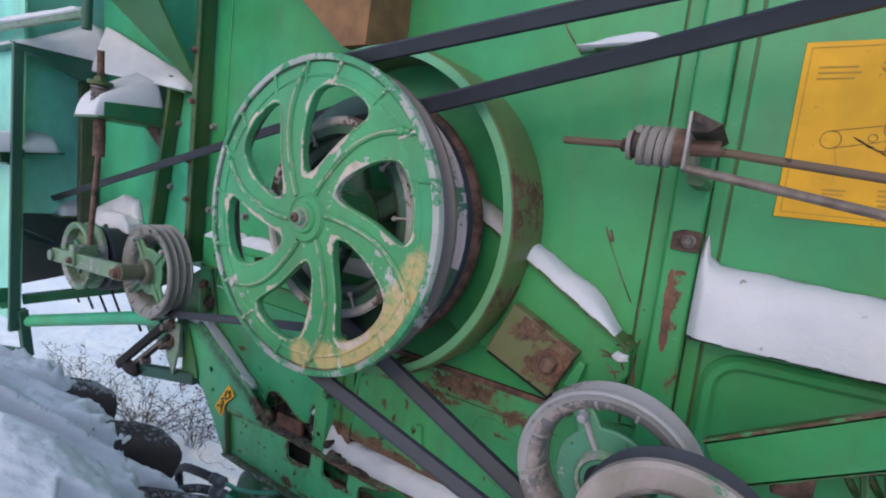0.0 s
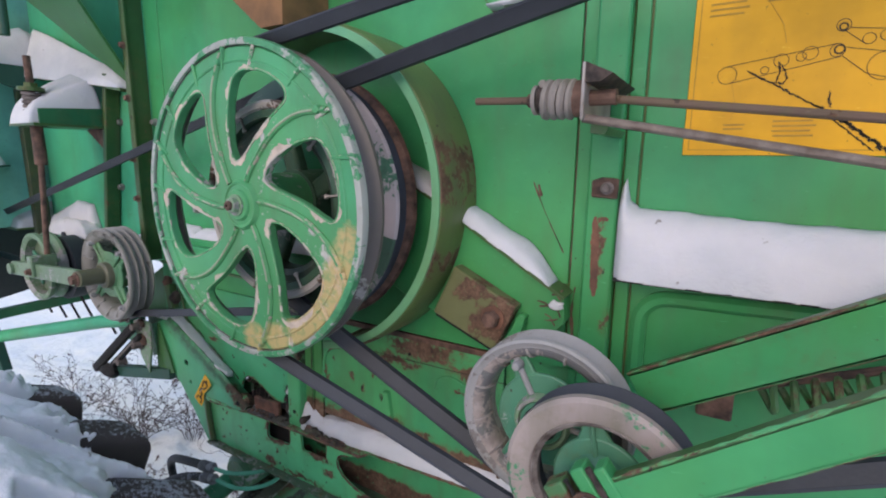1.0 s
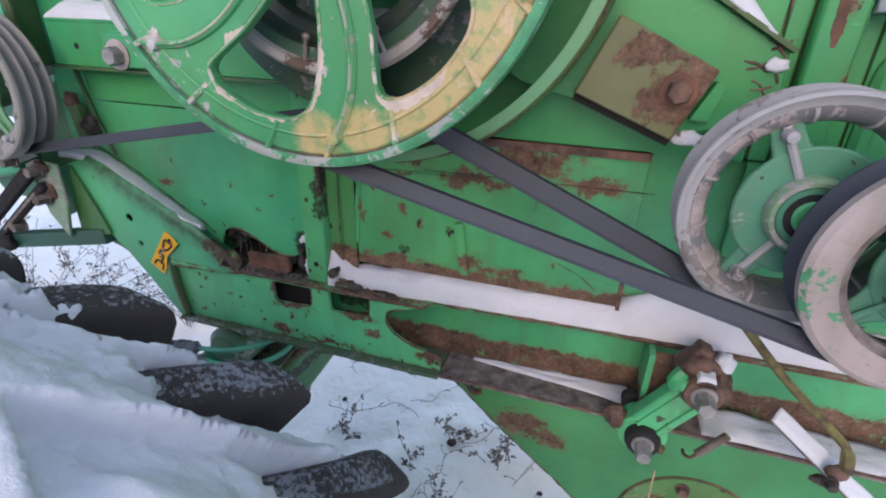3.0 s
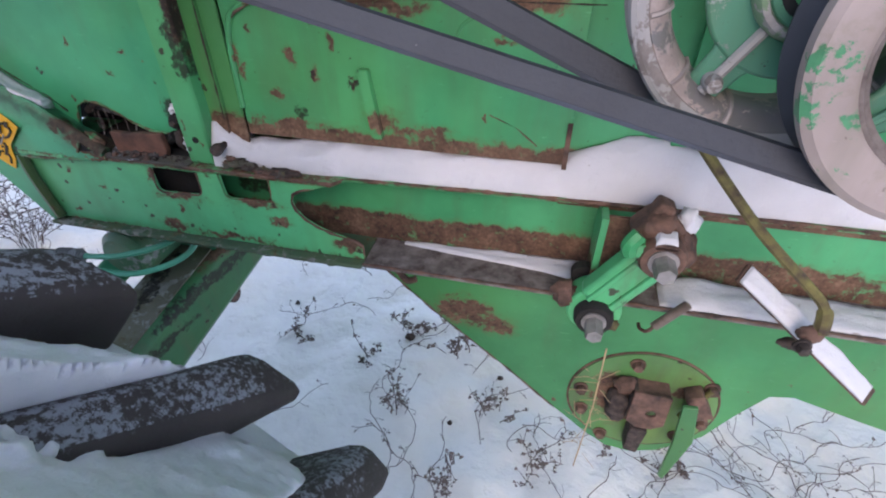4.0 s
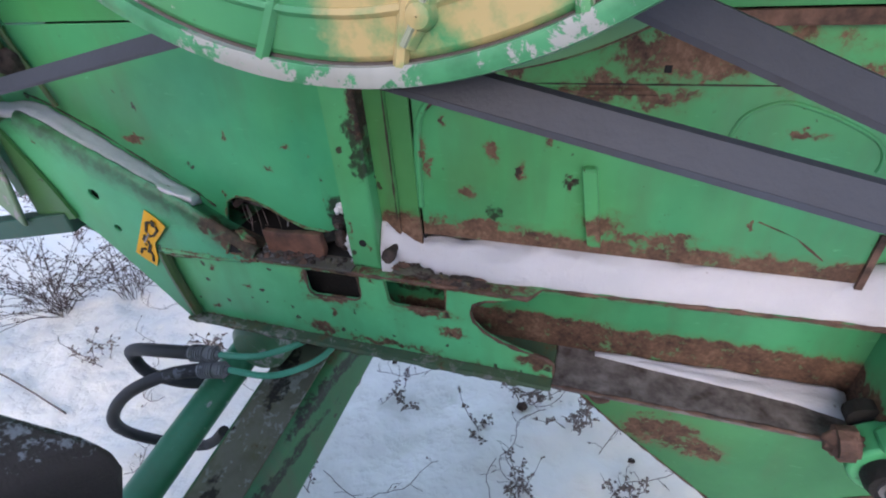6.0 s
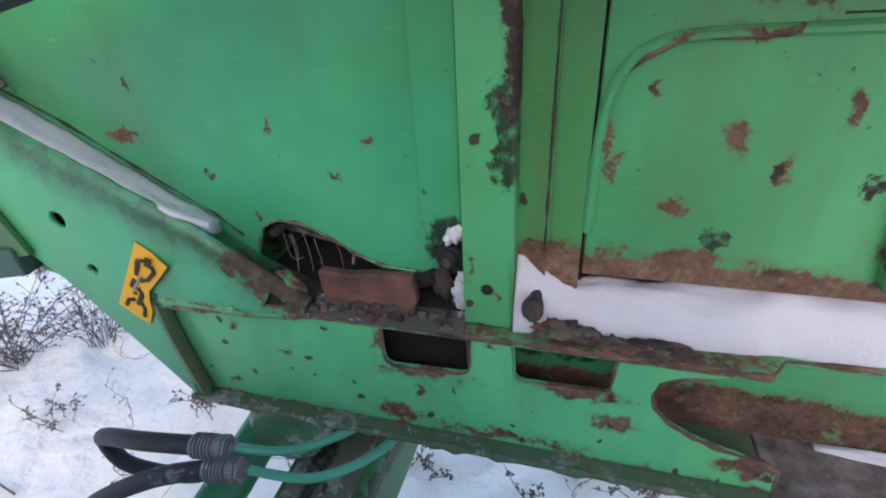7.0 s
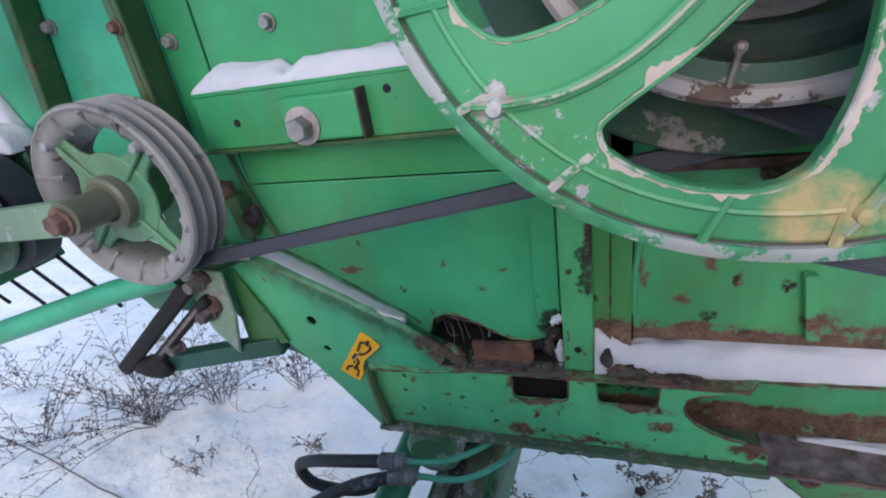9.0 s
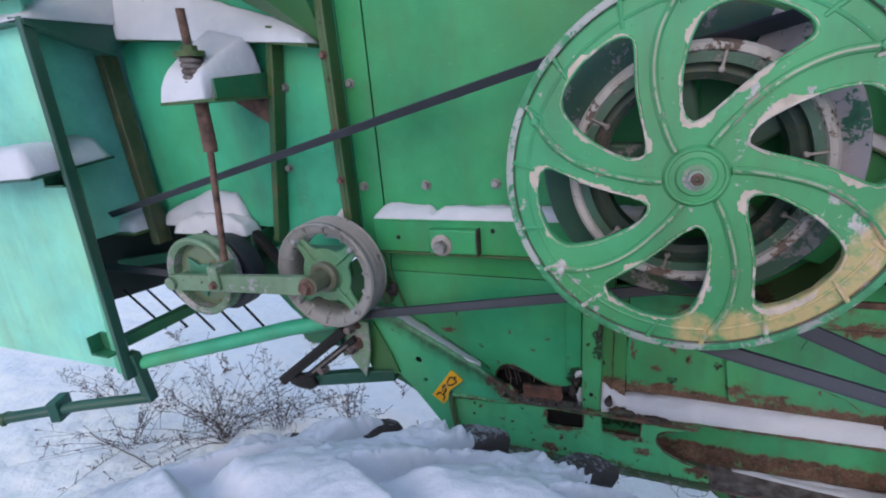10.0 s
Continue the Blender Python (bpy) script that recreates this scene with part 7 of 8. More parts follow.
hose([(-0.275, -0.040, 0.775), (-0.36, -0.045, 0.765), (-0.45, -0.03, 0.73), (-0.525, 0.0, 0.665), (-0.50, 0.0, 0.61), (-0.40, 0.02, 0.585), (-0.33, 0.06, 0.59)], (-0.215, -0.033, 0.778))
hose([(-0.255, -0.052, 0.748), (-0.34, -0.07, 0.725), (-0.45, -0.09, 0.66), (-0.55, -0.09, 0.55), (-0.60, -0.06, 0.44), (-0.56, -0.02, 0.36), (-0.45, 0.0, 0.36), (-0.36, 0.0, 0.45)], (-0.195, -0.044, 0.754))

# ---- rear tyre under snow ----
AX, AY, AZ, TR = -0.062, -0.734, 0.578, 0.641
STEER = Matrix.Translation((AX, AY, AZ)) @ Matrix.Rotation(radians(12), 4, "Z")  # the wheel stands turned on its steering pin
LUG = 0.078  # height of the tread lugs


def wheel_point(r, a, y):
    """A point of the wheel: radius, angle from the front, and distance from its middle towards the machine."""
    return STEER @ Vector((r * math.cos(radians(a)), y, r * math.sin(radians(a))))


def lug_angle(u):
    """How far a lug leans round the tyre, from its middle (u = 0) to its end (u = 1)."""
    return 24 * (1 - u) ** 1.1


def ring_of(profile, segs):
    bm = bmesh.new()
    rings = [[bm.verts.new(wheel_point(r, 360 * k / segs, y)) for r, y in profile] for k in range(segs)]
    m = len(profile)
    for k in range(segs):
        p, q = rings[k - 1], rings[k]
        for j in range(m):
            bm.faces.new((p[j], p[(j + 1) % m], q[(j + 1) % m], q[j]))
    return bm


def rear_tyre():
    th = thing("agricultural_tyre", (AX, AY, AZ - 0.65), "large black lugged rear tyre heaped with snow", "wheel")
    side = [(0.32, 0.195), (0.40, 0.235), (0.50, 0.243), (0.59, 0.225), (TR, 0.185), (TR + 0.012, 0.0)]
    part("tyre", ring_of(side + [(r, -y) for r, y in side[-2::-1]], 72), m_tyre, th)
    disc_side = [(0.06, 0.085), (0.30, 0.115), (0.325, 0.205), (0.335, 0.205)]
    part("rim", ring_of(disc_side + [(r, -y) for r, y in disc_side[::-1]], 48), m_pale, th)
    n = 24
    for k in range(n):
        for side in (1, -1):
            a0 = 360 / n * (k + (0.5 if side < 0 else 0)) + 6.1
            bm = bmesh.new()
            rows = []
            steps = 8
            for s in range(steps + 1):
                u = s / steps
                yy = side * (u * 0.280 - 0.02)
                w = 2.7 + 0.7 * u
                base = TR - 0.02 - 0.10 * max(0, u - 0.75) / 0.25
                top = TR + LUG - 0.012 * max(0, u - 0.85) / 0.15
                row = []
                for da, r in ((-w * 1.25, base), (-w * 1.04, top - 0.020), (-w * 0.86, top - 0.005), (-w * 0.5, top), (w * 0.5, top), (w * 0.86, top - 0.005), (w * 1.04, top - 0.020), (w * 1.25, base)):
                    row.append(bm.verts.new(wheel_point(r, a0 + lug_angle(u) + da, yy)))
                rows.append(row)
            for p, q in zip(rows, rows[1:]):
                for j in range(8):
                    bm.faces.new((p[j], p[(j + 1) % 8], q[(j + 1) % 8], q[j]))
            bm.faces.new(rows[0])
            bm.faces.new(rows[-1])
            part("lug", bm, m_tyre, th, smooth=50, bevel=0.006)
    return th


rear_tyre()


def step(x, a, b):
    t = max(0.0, min(1.0, (x - a) / (b - a)))
    return t * t * (3 - 2 * t)


def tyre_snow():
    """Snow on the tyre's top: level fills behind each lug, the lugs' inner ends left bare, deep and smooth outside."""
    bm = bmesh.new()
    NA, NY = 400, 110
    top, under = [], []
    for i in range(NA + 1):
        a = 24 + 136 * i / NA
        row, low_row = [], []
        for j in range(NY + 1):
            v = j / NY
            y = 0.262 - 0.50 * v
            p = Vector((a * 0.0124, y, 0))
            grain = 0.5 * noise.noise(p * 45) + 0.5 * noise.noise(p * 90 + Vector((7, 0, 0)))
            u = max(0.0, min(1.0, (abs(y) + 0.02) / 0.275))
            # angle up from the lug's middle, from its bare flank to the next lug
            d = (a - 6.1 - lug_angle(u) + 3.4) % 15 - 3.4
            bare = 0.04 + 0.10 * step(95 - a, 4, 20) + 0.16 * step(95 - a, 25, 46)
            cover = -0.030 + 0.064 * step(v + 0.05 * grain, bare - 0.05, bare + 0.09) + 0.075 * step(v, 0.22, 0.62)
            drop = 0.060 - 0.056 * step(v, bare + 0.02, bare + 0.34)
            over = LUG + cover
            fill = LUG + 0.006 - drop * max(0.0, d - 3.0) / 8.6 + 0.020 * step(v, 0.02, 0.10) - 0.10 * (1 - step(v, 0.0, 0.17)) + 0.115 * step(v, 0.12, 0.58)
            h = over + (fill - over) * step(d, 2.6, 3.6)
            flank = step(d, -3.4, -3.4 + 1.4 + 5 * step(v, 0.3, 0.7))
            low = LUG + 0.006 - drop + 0.020 * step(v, 0.02, 0.10) - 0.10 * (1 - step(v, 0.0, 0.17)) + 0.115 * step(v, 0.12, 0.58)
            h = low + (h - low) * flank
            h += (0.0080 * grain + 0.0045 * noise.noise(p * 150)) * (1 - 0.7 * step(v, 0.35, 0.7))
            h += 0.010 * noise.noise(p * 9) + 0.004 * noise.noise(p * 22)
            if v > 0.88:
                h -= 0.10 * ((v - 0.88) / 0.12) ** 2
            fade = max(0.0, min(1.0, (a - 24) / 14, (160 - a) / 22))
            row.append(bm.verts.new(wheel_point(TR - 0.03 + max(0.0, 0.03 + h) * fade ** 0.5, a, y)))
            low_row.append(bm.verts.new(wheel_point(TR - 0.05, a, y)))
        top.append(row)
        under.append(low_row)
    for i in range(NA):
        for j in range(NY):
            bm.faces.new((top[i][j], top[i + 1][j], top[i + 1][j + 1], top[i][j + 1]))
            bm.faces.new((under[i][j], under[i][j + 1], under[i + 1][j + 1], under[i + 1][j]))
        for j in (0, NY):
            bm.faces.new((top[i][j], under[i][j], under[i + 1][j], top[i + 1][j]))
    for i in (0, NA):
        for j in range(NY):
            bm.faces.new((top[i][j], top[i][j + 1], under[i][j + 1], under[i][j]))
    ob = part("snow_on_tyre", bm, m_snow, smooth=180)
    tagged(ob, "thick lumpy snow lying over the tyre tread", "snow", kind="stuff")


tyre_snow()


# ---- snow on the machine ----
def drift(name, bm, label):
    ob = part(name, bm, m_snow, smooth=180)
    return tagged(ob, label, "snow", "snow on ledges", "stuff")


def stay_snow():
    """A thin crust of snow on the stay bar's upper face."""
    a, b, up = Vector((0.937, -0.086, 0.991)), Vector((1.128, -0.117, 0.844)), Vector((0.30, -0.72, 0.62))
    d = (b - a).normalized()
    side = d.cross(up).normalized() * 0.0125
    n = side.cross(d).normalized() * 0.0042
    return snow_patch([a - side + n, b - side + n, b + side + n, a + side + n], 0.006, 30, 10, 0.003, 10, 0.12)


drift("snow_on_ledge", snow_strip([(0.9135, 1.537, 0.150, 0.029, 0.000), (0.920, 1.537, 0.165, 0.029, -0.012), (0.928, 1.537, 0.128, 0.029, -0.026), (0.945, 1.537, 0.116, 0.029, -0.030), (1.1, 1.537, 0.107, 0.029, -0.030), (1.3, 1.537, 0.102, 0.029, -0.030), (1.8, 1.537, 0.11, 0.029, -0.030)], -0.030, 0.029, 0.003, 1, ends=False, bulge=0.42), "thick white snow on the right ledge")
drift("snow_on_diagonal", snow_strip([(0.44, 1.724, 0.022), (0.60, 1.631, 0.027), (0.70, 1.573, 0.029), (0.75, 1.544, 0.034), (0.785, 1.523, 0.024), (0.81, 1.509, 0.008)], -0.026, 0.029, 0.003, 2), "snow on the diagonal member")
drift("snow_on_rail", snow_strip([(-0.44, 1.495, 0.036), (-0.29, 1.495, 0.026), (-0.275, 1.495, 0.012), (-0.25, 1.495, 0.028), (0.1, 1.495, 0.030), (0.4, 1.495, 0.03)], -0.012, 0.029, 0.004, 3), "snow on the bolted rail")
drift("snow_behind_flange", snow_strip([(-0.60, 1.44, 0.06), (-0.56, 1.44, 0.075), (-0.525, 1.44, 0.08)], -0.02, 0.029, 0.005, 4), "small snow wedge beside the flange")
part("edge_rust", crust([(-0.46, 0.0285, 1.236), (-0.43, 0.0285, 1.226), (-0.345, 0.0285, 1.183), (-0.245, 0.0285, 1.121), (-0.19, 0.0285, 1.090), (-0.16, 0.0285, 1.065)], 0.0014, 71), m_scrap, body)
drift("snow_on_tail_member", snow_between([(-0.52, -0.012, 1.222), (-0.46, -0.012, 1.222), (-0.405, -0.011, 1.205), (-0.312, -0.011, 1.160), (-0.244, -0.010, 1.124), (-0.20, -0.008, 1.103), (-0.178, 0.004, 1.090)], [(-0.54, 0.0285, 1.216), (-0.48, 0.0285, 1.218), (-0.43, 0.0285, 1.215), (-0.345, 0.0285, 1.170), (-0.245, 0.0285, 1.112), (-0.205, 0.0285, 1.090), (-0.185, 0.0285, 1.078)], 0.0035, 0.0045, 5), "thin snow on the diagonal tail member")
drift("snow_on_chassis", snow_strip([(0.134, 1.007, 0.074, 0.04, -0.001), (0.14, 1.007, 0.072, 0.04, -0.001), (0.175, 1.007, 0.042, 0.05, 0.004), (0.19, 1.007, 0.032, 0.05, 0.008), (0.21, 1.007, 0.036, 0.05, 0.008), (0.30, 1.007, 0.042, 0.05, 0.007), (0.36, 1.007, 0.046, 0.05, 0.012), (0.42, 1.007, 0.048, 0.05, 0.014), (0.6, 1.007, 0.046, 0.05, 0.022), (0.69, 1.007, 0.052, 0.050, 0.025), (0.74, 1.007, 0.080, 0.0495, 0.027), (0.80, 1.007, 0.098, 0.0495, 0.029), (0.9, 1.007, 0.086, 0.0495, 0.032), (1.1, 1.007, 0.072, 0.0495, 0.034), (1.6, 1.007, 0.066, 0.0495, 0.035)], -0.007, 0.05, 0.006, 6, ends=False), "long strip of snow on the chassis beam")
drift("snow_on_top_ledge", snow_strip([(0.66, 2.006, 0.006), (0.72, 2.006, 0.016), (0.79, 2.006, 0.026), (0.80, 2.006, 0.018)], -0.008, 0.029, 0.004, 7), "small snow wedge on the upper ledge")
drift("snow_in_channel", snow_strip([(0.44, 0.853, 0.003, 0.0655, 0.057), (0.52, 0.853, 0.005, 0.0655, 0.048), (0.62, 0.853, 0.006, 0.0655, 0.040), (0.70, 0.853, 0.007, 0.0655, 0.032), (0.75, 0.853, 0.008, 0.0655, 0.020), (0.762, 0.853, 0.006, 0.0655, 0.016)], 0.050, 0.0655, 0.003, 38), "thin snow lying along the channel's corner")
drift("snow_in_channel", snow_strip([(0.88, 0.853, 0.010), (0.95, 0.853, 0.016), (1.1, 0.853, 0.008), (1.4, 0.853, 0.006)], -0.010, 0.05, 0.004, 9), "snow in the channel's bottom")
drift("snow_on_stay", stay_snow(), "snow on the stay bar")
drift("snow_on_casting", lump((0.872, -0.022, 1.018), (0.016, 0.016, 0.020), 11, 0.4), "snow caught on the rusty casting")
drift("snow_beside_post", lump((0.822, -0.016, 1.472), (0.012, 0.006, 0.009), 24, 0.4), "small snow lump at the end of the diagonal member")
drift("snow_beside_plate", lump((0.740, -0.018, 1.372), (0.022, 0.012, 0.010), 23, 0.4), "small snow lump beside the rusty plate")
drift("snow_on_bolt", snow_patch([(0.83, -0.068, 1.0), (0.86, -0.068, 1.0), (0.86, -0.046, 1.004), (0.83, -0.046, 1.004)], 0.014, 8, 8, 0.002, 12), "small snow cap on a bolt")
drift("snow_on_shelf", snow_patch([(-0.872, -0.203, 1.823), (-0.735, -0.203, 1.823), (-0.722, -0.005, 1.823), (-0.872, -0.005, 1.823)], lambda u, v: 0.045 + 0.150 * v ** 0.8 * (1 - 0.30 * u), 40, 40, 0.002, 13, 0.16), "snow heaped on the bracket shelf")
drift("snow_on_roof_ledge", snow_patch([(-1.27, -0.034, 2.02), (-0.56, -0.034, 1.934), (-0.556, 0.02, 1.934), (-1.27, 0.02, 2.02)], lambda u, v: 0.016 + (0.05 + 0.16 * max(0, 1 - u * 1.2)) * v, 70, 20, 0.004, 14, 0.16), "snow banked on the roof ledge against the hood")
drift("snow_on_top_shelf", snow_patch([(-1.7, -0.256, 2.046), (-1.196, -0.256, 2.046), (-1.19, 0.028, 2.05), (-1.7, 0.028, 2.05)], lambda u, v: 0.014 + 0.16 * v ** 1.3, 30, 16, 0.006, 15), "snow on the hopper's top shelf")
drift("snow_on_low_shelf", snow_patch([(-1.7, -0.36, 1.655), (-1.25, -0.33, 1.669), (-1.262, -0.10, 1.692), (-1.7, -0.10, 1.665)], 0.075, 30, 16, 0.006, 16), "snow on the hopper's low shelf")
drift("snow_on_tail_ledge", snow_patch([(-1.66, -0.09, 1.453), (-1.26, -0.09, 1.453), (-1.26, 0.075, 1.453), (-1.66, 0.075, 1.453)], lambda u, v: 0.03 + 0.07 * v, 24, 14, 0.006, 17), "snow on the tail ledge")
drift("snow_on_tail_ledge", snow_strip([(-1.26, 1.455, 0.03), (-1.15, 1.455, 0.07), (-1.03, 1.455, 0.11), (-0.93, 1.455, 0.10), (-0.88, 1.455, 0.03)], -0.002, 0.029, 0.005, 27), "snow wedge along the tail panel")
drift("snow_on_sieve_box", snow_patch([(-1.15, -0.04, 1.441), (-0.86, -0.04, 1.441), (-0.86, 0.025, 1.441), (-1.15, 0.025, 1.441)], 0.055, 26, 14, 0.012, 18, 0.3), "clotted snow on the sieve box")
drift("snow_on_upper_rail", snow_strip([(-2.0, 2.122, 0.02), (-1.3, 2.110, 0.022), (-0.9, 2.098, 0.022), (-0.68, 2.094, 0.018)], -0.282, -0.24, 0.004, 19), "snow on the hopper rail")
drift("snow_on_hinge", snow_patch([(-0.66, -0.06, 1.19), (-0.585, -0.06, 1.20), (-0.575, -0.02, 1.21), (-0.65, -0.02, 1.20)], 0.022, 10, 8, 0.005, 20), "snow lump on the hinge bracket")
sn = bmesh.new()
for k, (x, y, z, r) in enumerate([(0.081, 0.014, 1.022, 0.0045), (0.0805, 0.014, 1.030, 0.0055), (0.082, 0.014, 1.039, 0.0050), (0.0815, 0.013, 1.046, 0.0035), (0.083, 0.014, 1.053, 0.0028), (0.078, 0.012, 1.096, 0.0050), (0.084, 0.012, 1.100, 0.0042), (0.087, 0.014, 1.094, 0.0032), (0.0725, 0.010, 1.092, 0.0030)]):
    lump((x, y, z), (r * 1.25, r * 0.7, r * 1.7), 21 + k, 0.5, sn)
drift("snow_on_fork", lump((P3[0] + 0.062, -0.290, P3[1] + 0.020), (0.020, 0.008, 0.012), 61, 0.35), "snow caught between the fork and its arm")
drift("snow_on_stub", sn, "snow flecks beside the torn gap")
ow = thing("rusty_pin", (0.15, -0.005, 1.02), "rusty bolt and scrap lying on the snowy beam", "bolt")
head = lathe([(0.0005, -0.019), (0.006, -0.0185), (0.0088, -0.015), (0.0098, -0.010), (0.0095, -0.004), (0.007, 0.004), (0.0005, 0.004)], 0.152, 1.041, 20)
for v in head.verts:
    v.co += Vector((0.0022, 0.0015, 0.0022)) * noise.noise(v.co * 190)
part("head", head, m_scrap, ow, smooth=180)
part("shank", tube([(0.152, 0.0, 1.041), (0.153, 0.03, 1.040)], 0.006, 10), m_scrap, ow)
for k in range(46):
    rx = random.Random(700 + k)
    t = rx.random() ** 0.8
    x = 0.160 + 0.125 * t
    part("flake", lump((x, rx.uniform(-0.010, 0.004), 1.0085 + 0.026 * max(0, 1 - 2.4 * t) * rx.random()), (rx.uniform(0.006, 0.015), rx.uniform(0.004, 0.007), rx.uniform(0.003, 0.0055)), 700 + k, 0.6), (m_scrap, m_ash, m_scrap, m_rust)[k % 4], ow, smooth=180)
# ---- dry weeds in the snow ----


def weed(base, height, spread, stems, seed, mat):
    rng = random.Random(seed)
    bm = bmesh.new()
    for s in range(stems):
        a = rng.uniform(0, 2 * math.pi)
        lean = rng.uniform(0.1, 1.0) * spread
        x, y = base[0] + rng.uniform(-0.04, 0.04), base[1] + rng.uniform(-0.04, 0.04)
        z0 = ground_height(x, y) - 0.02
        h = height * rng.uniform(0.5, 1.0)
        pts = []
        for k in range(5):
            t = k / 4
            pts.append(Vector((x + math.cos(a) * lean * t ** 1.5 + rng.uniform(-0.012, 0.012), y + math.sin(a) * lean * t ** 1.5 + rng.uniform(-0.012, 0.012), z0 + h * t * (1 - 0.22 * t * lean / max(spread, 0.01)))))
        tube(pts, [0.0020, 0.0018, 0.0015, 0.0012, 0.0008], 4, bm)
        for b in range(rng.randint(6, 12)):
            t = rng.uniform(0.3, 1.0)
            k = min(3, int(t * 4))
            p = pts[k].lerp(pts[k + 1], t * 4 - k)
            d = Vector((rng.uniform(-1, 1), rng.uniform(-1, 1), rng.uniform(0.1, 0.9))).normalized() * rng.uniform(0.03, 0.10) * (height / 0.5)
            q = p + d
            tube([p, p + d * 0.5 + Vector((0, 0, 0.008)), q], [0.0015, 0.0012, 0.0008], 3, bm)
            for c in range(rng.randint(2, 4)):
                w = p + d * rng.uniform(0.4, 1.0) + Vector((rng.uniform(-1, 1), rng.uniform(-1, 1), rng.uniform(-1, 1))) * 0.006
                r = rng.uniform(0.003, 0.0065)
                tip = [bm.verts.new(w + Vector(o) * r) for o in ((1, 0, 0), (-0.6, 0.9, 0), (-0.6, -0.9, 0.2), (0.1, 0, 1.4))]
                for f in ((0, 1, 2), (0, 1, 3), (1, 2, 3), (2, 0, 3)):
                    bm.faces.new([tip[i] for i in f])
    ob = part("dry_weed", bm, mat, smooth=0)
    return tagged(ob, "dry brown weed stalks standing in the snow", "weed", "weeds in the snow", "stuff")


weed((-2.02, 0.62), 0.55, 0.95, 40, 1, m_twig)
weed((-1.75, 0.80), 0.45, 0.65, 20, 2, m_twig)
weed((-2.5, 0.40), 0.38, 0.7, 16, 3, m_twig)
weed((-1.35, 0.95), 0.38, 0.3, 12, 4, m_twig)
weed((-3.1, 0.7), 0.45, 0.3, 10, 5, m_twig)
rng0 = random.Random(11)
for k, (x, y) in enumerate([(0.24, 0.67), (0.29, 0.30), (0.62, 0.36), (-0.35, 0.12), (-0.2, 0.58), (0.1, 0.5), (0.45, 0.6), (0.75, 0.2), (0.95, 0.3), (1.2, 0.3), (0.55, 0.05), (-1.02, 0.57), (-0.8, 0.9), (-1.5, 0.4), (-1.2, 1.3), (-0.6, 1.4), (0.0, 1.0),
                            (-2.6, 1.2), (-3.4, 1.5), (-2.2, 1.8), (1.35, 0.1), (1.1, 0.05)]):
    weed((x, y), rng0.uniform(0.10, 0.24), 0.16, rng0.randint(3, 6), 20 + k, m_vine)


for k, (x, y, r) in enumerate([(0.249, 0.627, 0.016), (-0.30, 0.75, 0.010), (0.62, 0.52, 0.009), (0.48, 0.30, 0.008)]):
    tagged(part("clod", lump((x, y, ground_height(x, y) + r * 0.5), (r, r, r * 0.8), 400 + k, 0.5), m_scrap, smooth=180), "small dark clod of earth lying on the snow", "clod", "clods on the snow")


def vine(x, y, length, seed):
    """A dry vine lying over the snow, with short side shoots and curled leaves."""
    rng = random.Random(seed)
    bm = bmesh.new()
    a = rng.uniform(0, 2 * math.pi)
    pts, step = [], 0.025
    for k in range(int(length / step)):
        a += rng.uniform(-0.6, 0.6)
        x, y = x + math.cos(a) * step, y + math.sin(a) * step
        pts.append(Vector((x, y, ground_height(x, y) + 0.006 + 0.02 * abs(math.sin(k * 0.45 + seed)))))
    tube(pts, 0.0013, 4, bm)
    for k in range(1, len(pts) - 1):
        if rng.random() < 0.55:
            b = rng.uniform(0, 2 * math.pi)
            d = Vector((math.cos(b), math.sin(b), rng.uniform(0.1, 0.8))) * rng.uniform(0.015, 0.055)
            m = pts[k] + d * 0.6 + Vector((rng.uniform(-0.01, 0.01), rng.uniform(-0.01, 0.01), 0.006))
            tube([pts[k], m, pts[k] + d], [0.0011, 0.0009, 0.0006], 3, bm)
            for c in range(rng.randint(1, 3)):
                w = pts[k] + d * rng.uniform(0.5, 1.1)
                r = rng.uniform(0.003, 0.0065)
                tip = [bm.verts.new(w + Vector((rng.uniform(-1, 1), rng.uniform(-1, 1), rng.uniform(-0.6, 1))) * r) for o in range(4)]
                for f in ((0, 1, 2), (0, 1, 3), (1, 2, 3), (2, 0, 3)):
                    bm.faces.new([tip[i] for i in f])
    ob = part("dry_vine", bm, m_vine, smooth=0)
    return tagged(ob, "dry brown vine trailing over the snow", "weed", "weeds in the snow", "stuff")


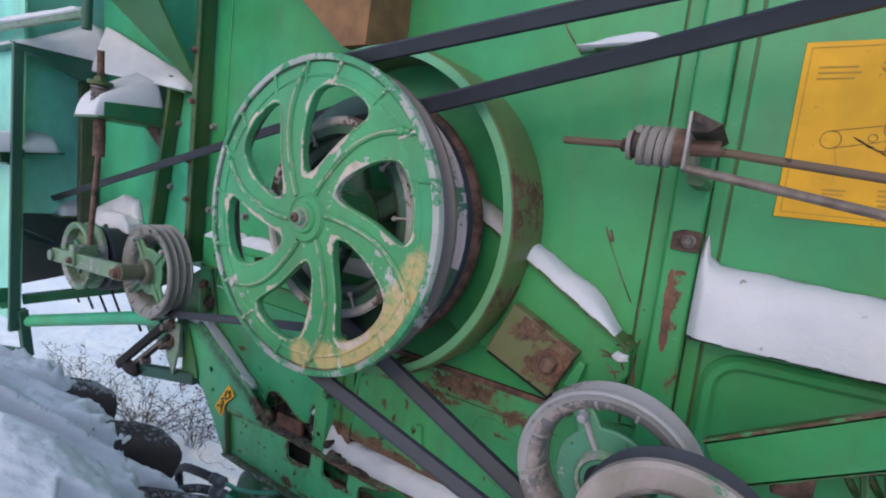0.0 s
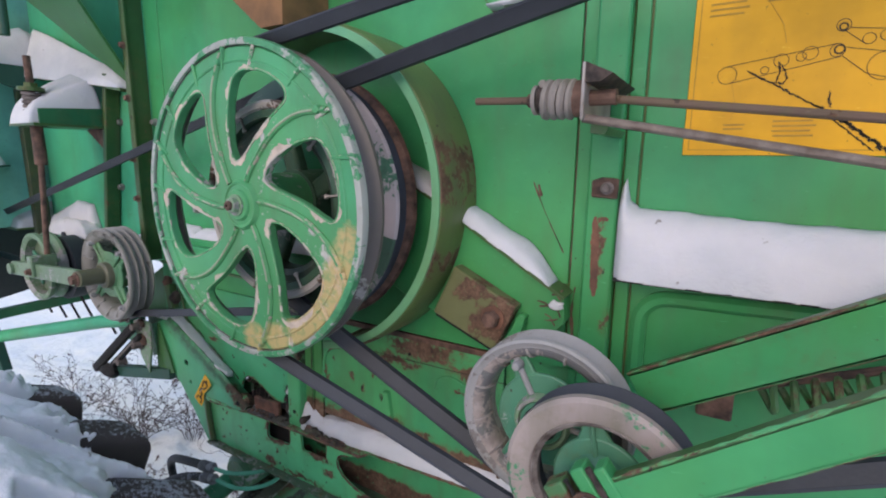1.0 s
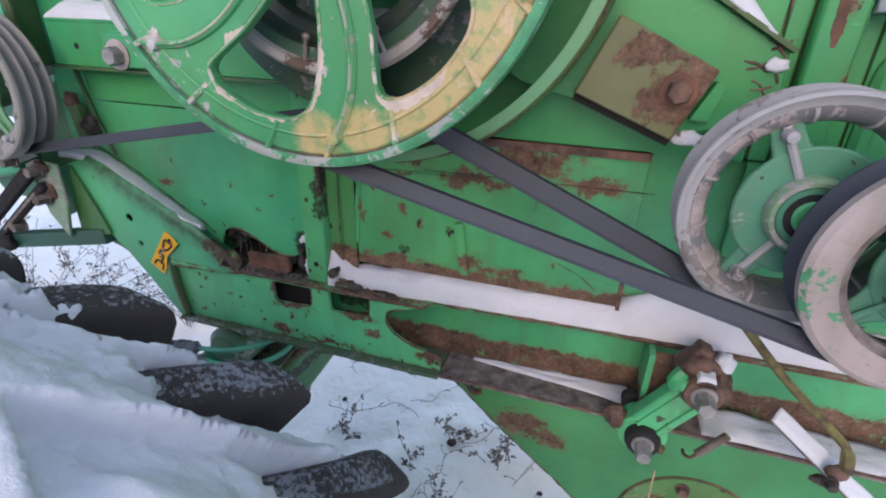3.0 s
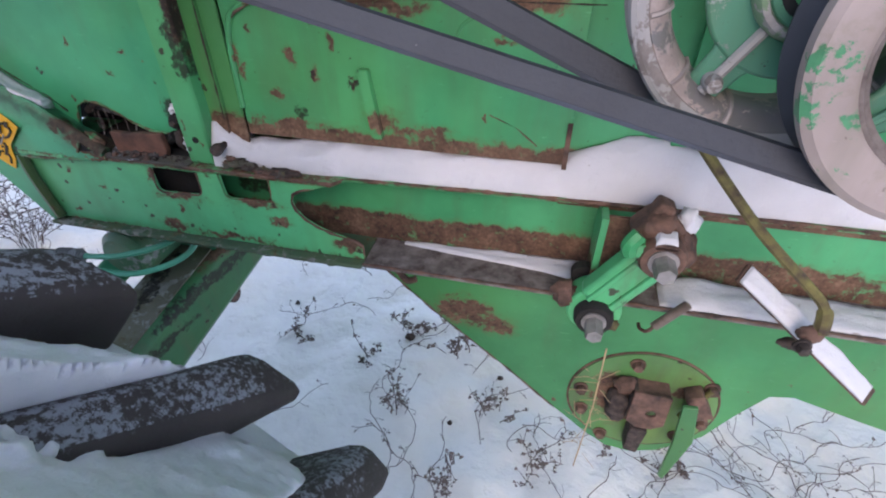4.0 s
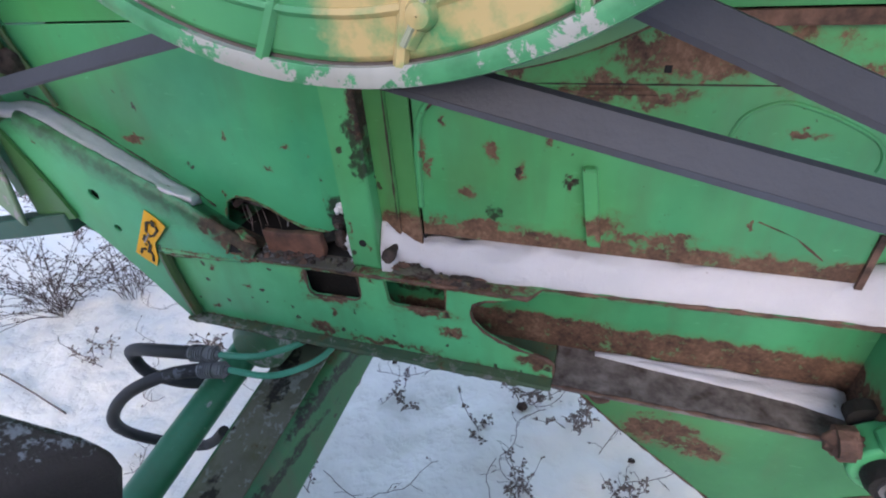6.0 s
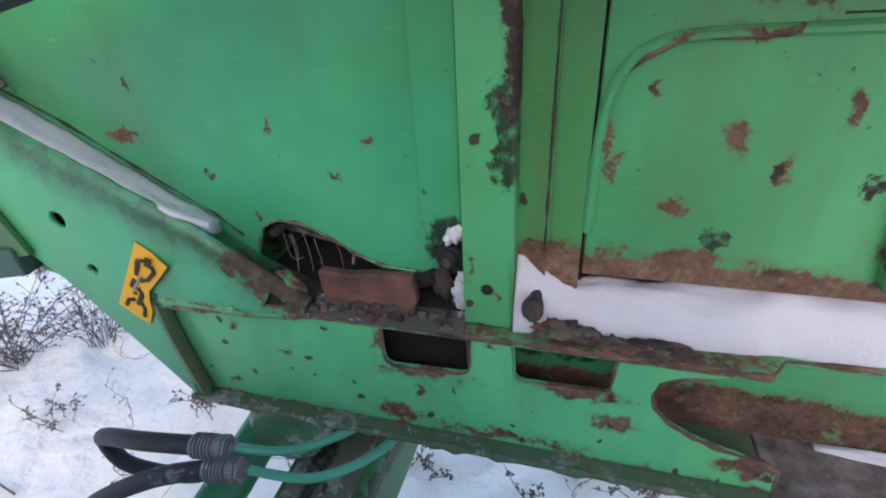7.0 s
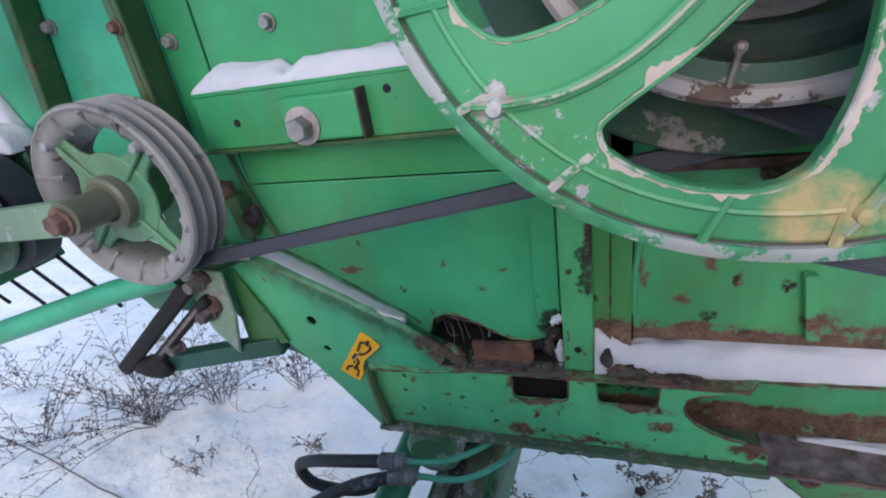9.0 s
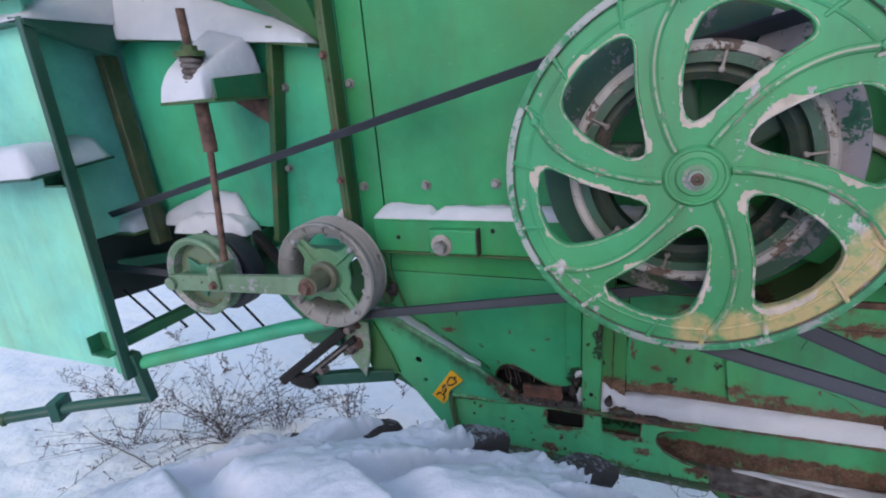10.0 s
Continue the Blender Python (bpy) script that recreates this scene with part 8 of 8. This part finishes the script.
for k, (x, y, L) in enumerate([(0.2, 0.45, 0.6), (0.35, 0.25, 0.5), (0.5, 0.5, 0.7), (0.6, 0.2, 0.5), (0.75, 0.4, 0.6), (0.1, 0.7, 0.5), (-0.3, 0.9, 0.5), (-0.9, 0.5, 0.5), (0.9, 0.15, 0.5), (1.15, 0.25, 0.5), (0.4, 0.9, 0.6), (-1.3, 0.8, 0.5), (0.3, 0.05, 0.4), (0.62, -0.02, 0.45), (1.0, 0.3, 0.6), (1.1, 0.12, 0.6), (1.2, 0.35, 0.6), (1.25, 0.1, 0.5), (1.35, 0.25, 0.6), (1.45, 0.15, 0.6), (1.05, 0.5, 0.6), (1.3, 0.5, 0.6), (1.5, 0.4, 0.6), (0.85, 0.45, 0.5), (1.55, 0.2, 0.6), (1.4, 0.05, 0.6), (1.6, 0.35, 0.6), (1.3, 0.3, 0.6), (1.15, 0.4, 0.6), (1.5, 0.05, 0.5), (1.45, 0.5, 0.6), (0.05, 0.35, 0.5), (0.3, 0.6, 0.6), (0.15, 0.2, 0.5), (-1.1, 0.45, 0.5), (-1.5, 0.6, 0.6), (-0.75, 0.7, 0.5), (1.40, 0.32, 0.8), (1.48, 0.40, 0.8), (1.55, 0.34, 0.8), (1.62, 0.44, 0.8), (1.70, 0.36, 0.8), (1.78, 0.46, 0.8), (1.58, 0.52, 0.8), (1.68, 0.55, 0.8), (1.80, 0.34, 0.8), (1.44, 0.50, 0.8), (1.52, 0.28, 0.8), (1.65, 0.30, 0.8), (1.85, 0.55, 0.8), (1.74, 0.50, 0.8)]):
    vine(x, y, L, 70 + k)
stalk = [(-2.9 + 0.105 * k, 0.40 - 0.0168 * k) for k in range(15)]
st2 = thing("dry_stalk", (-2.2, 0.29, -0.05), "long thin dry stalk lying on the snow", "stalk")
part("stem", tube([(x, y, ground_height(x, y) + 0.012) for x, y in stalk], 0.0035, 6), m_vine, st2)
stw = thing("straw_wisp", (0.80, -0.1, 0.6), "pale dry straw stalk caught on the pivot bolts", "straw")
rng1 = random.Random(5)
part("stem", tube([(0.80, -0.10, 0.83), (0.803, -0.11, 0.70), (0.80, -0.11, 0.52)], 0.0013, 5), m_straw, stw)
bm = bmesh.new()
for k in range(26):
    p = Vector((0.80 + rng1.uniform(-0.025, 0.025), -0.105 + rng1.uniform(-0.02, 0.02), rng1.uniform(0.58, 0.80)))
    tube([p, p + Vector((rng1.uniform(-0.03, 0.03), rng1.uniform(-0.02, 0.02), rng1.uniform(-0.03, 0.02)))], 0.0006, 3, bm)
tagged(part("awns", bm, m_straw, stw), kind="stuff")
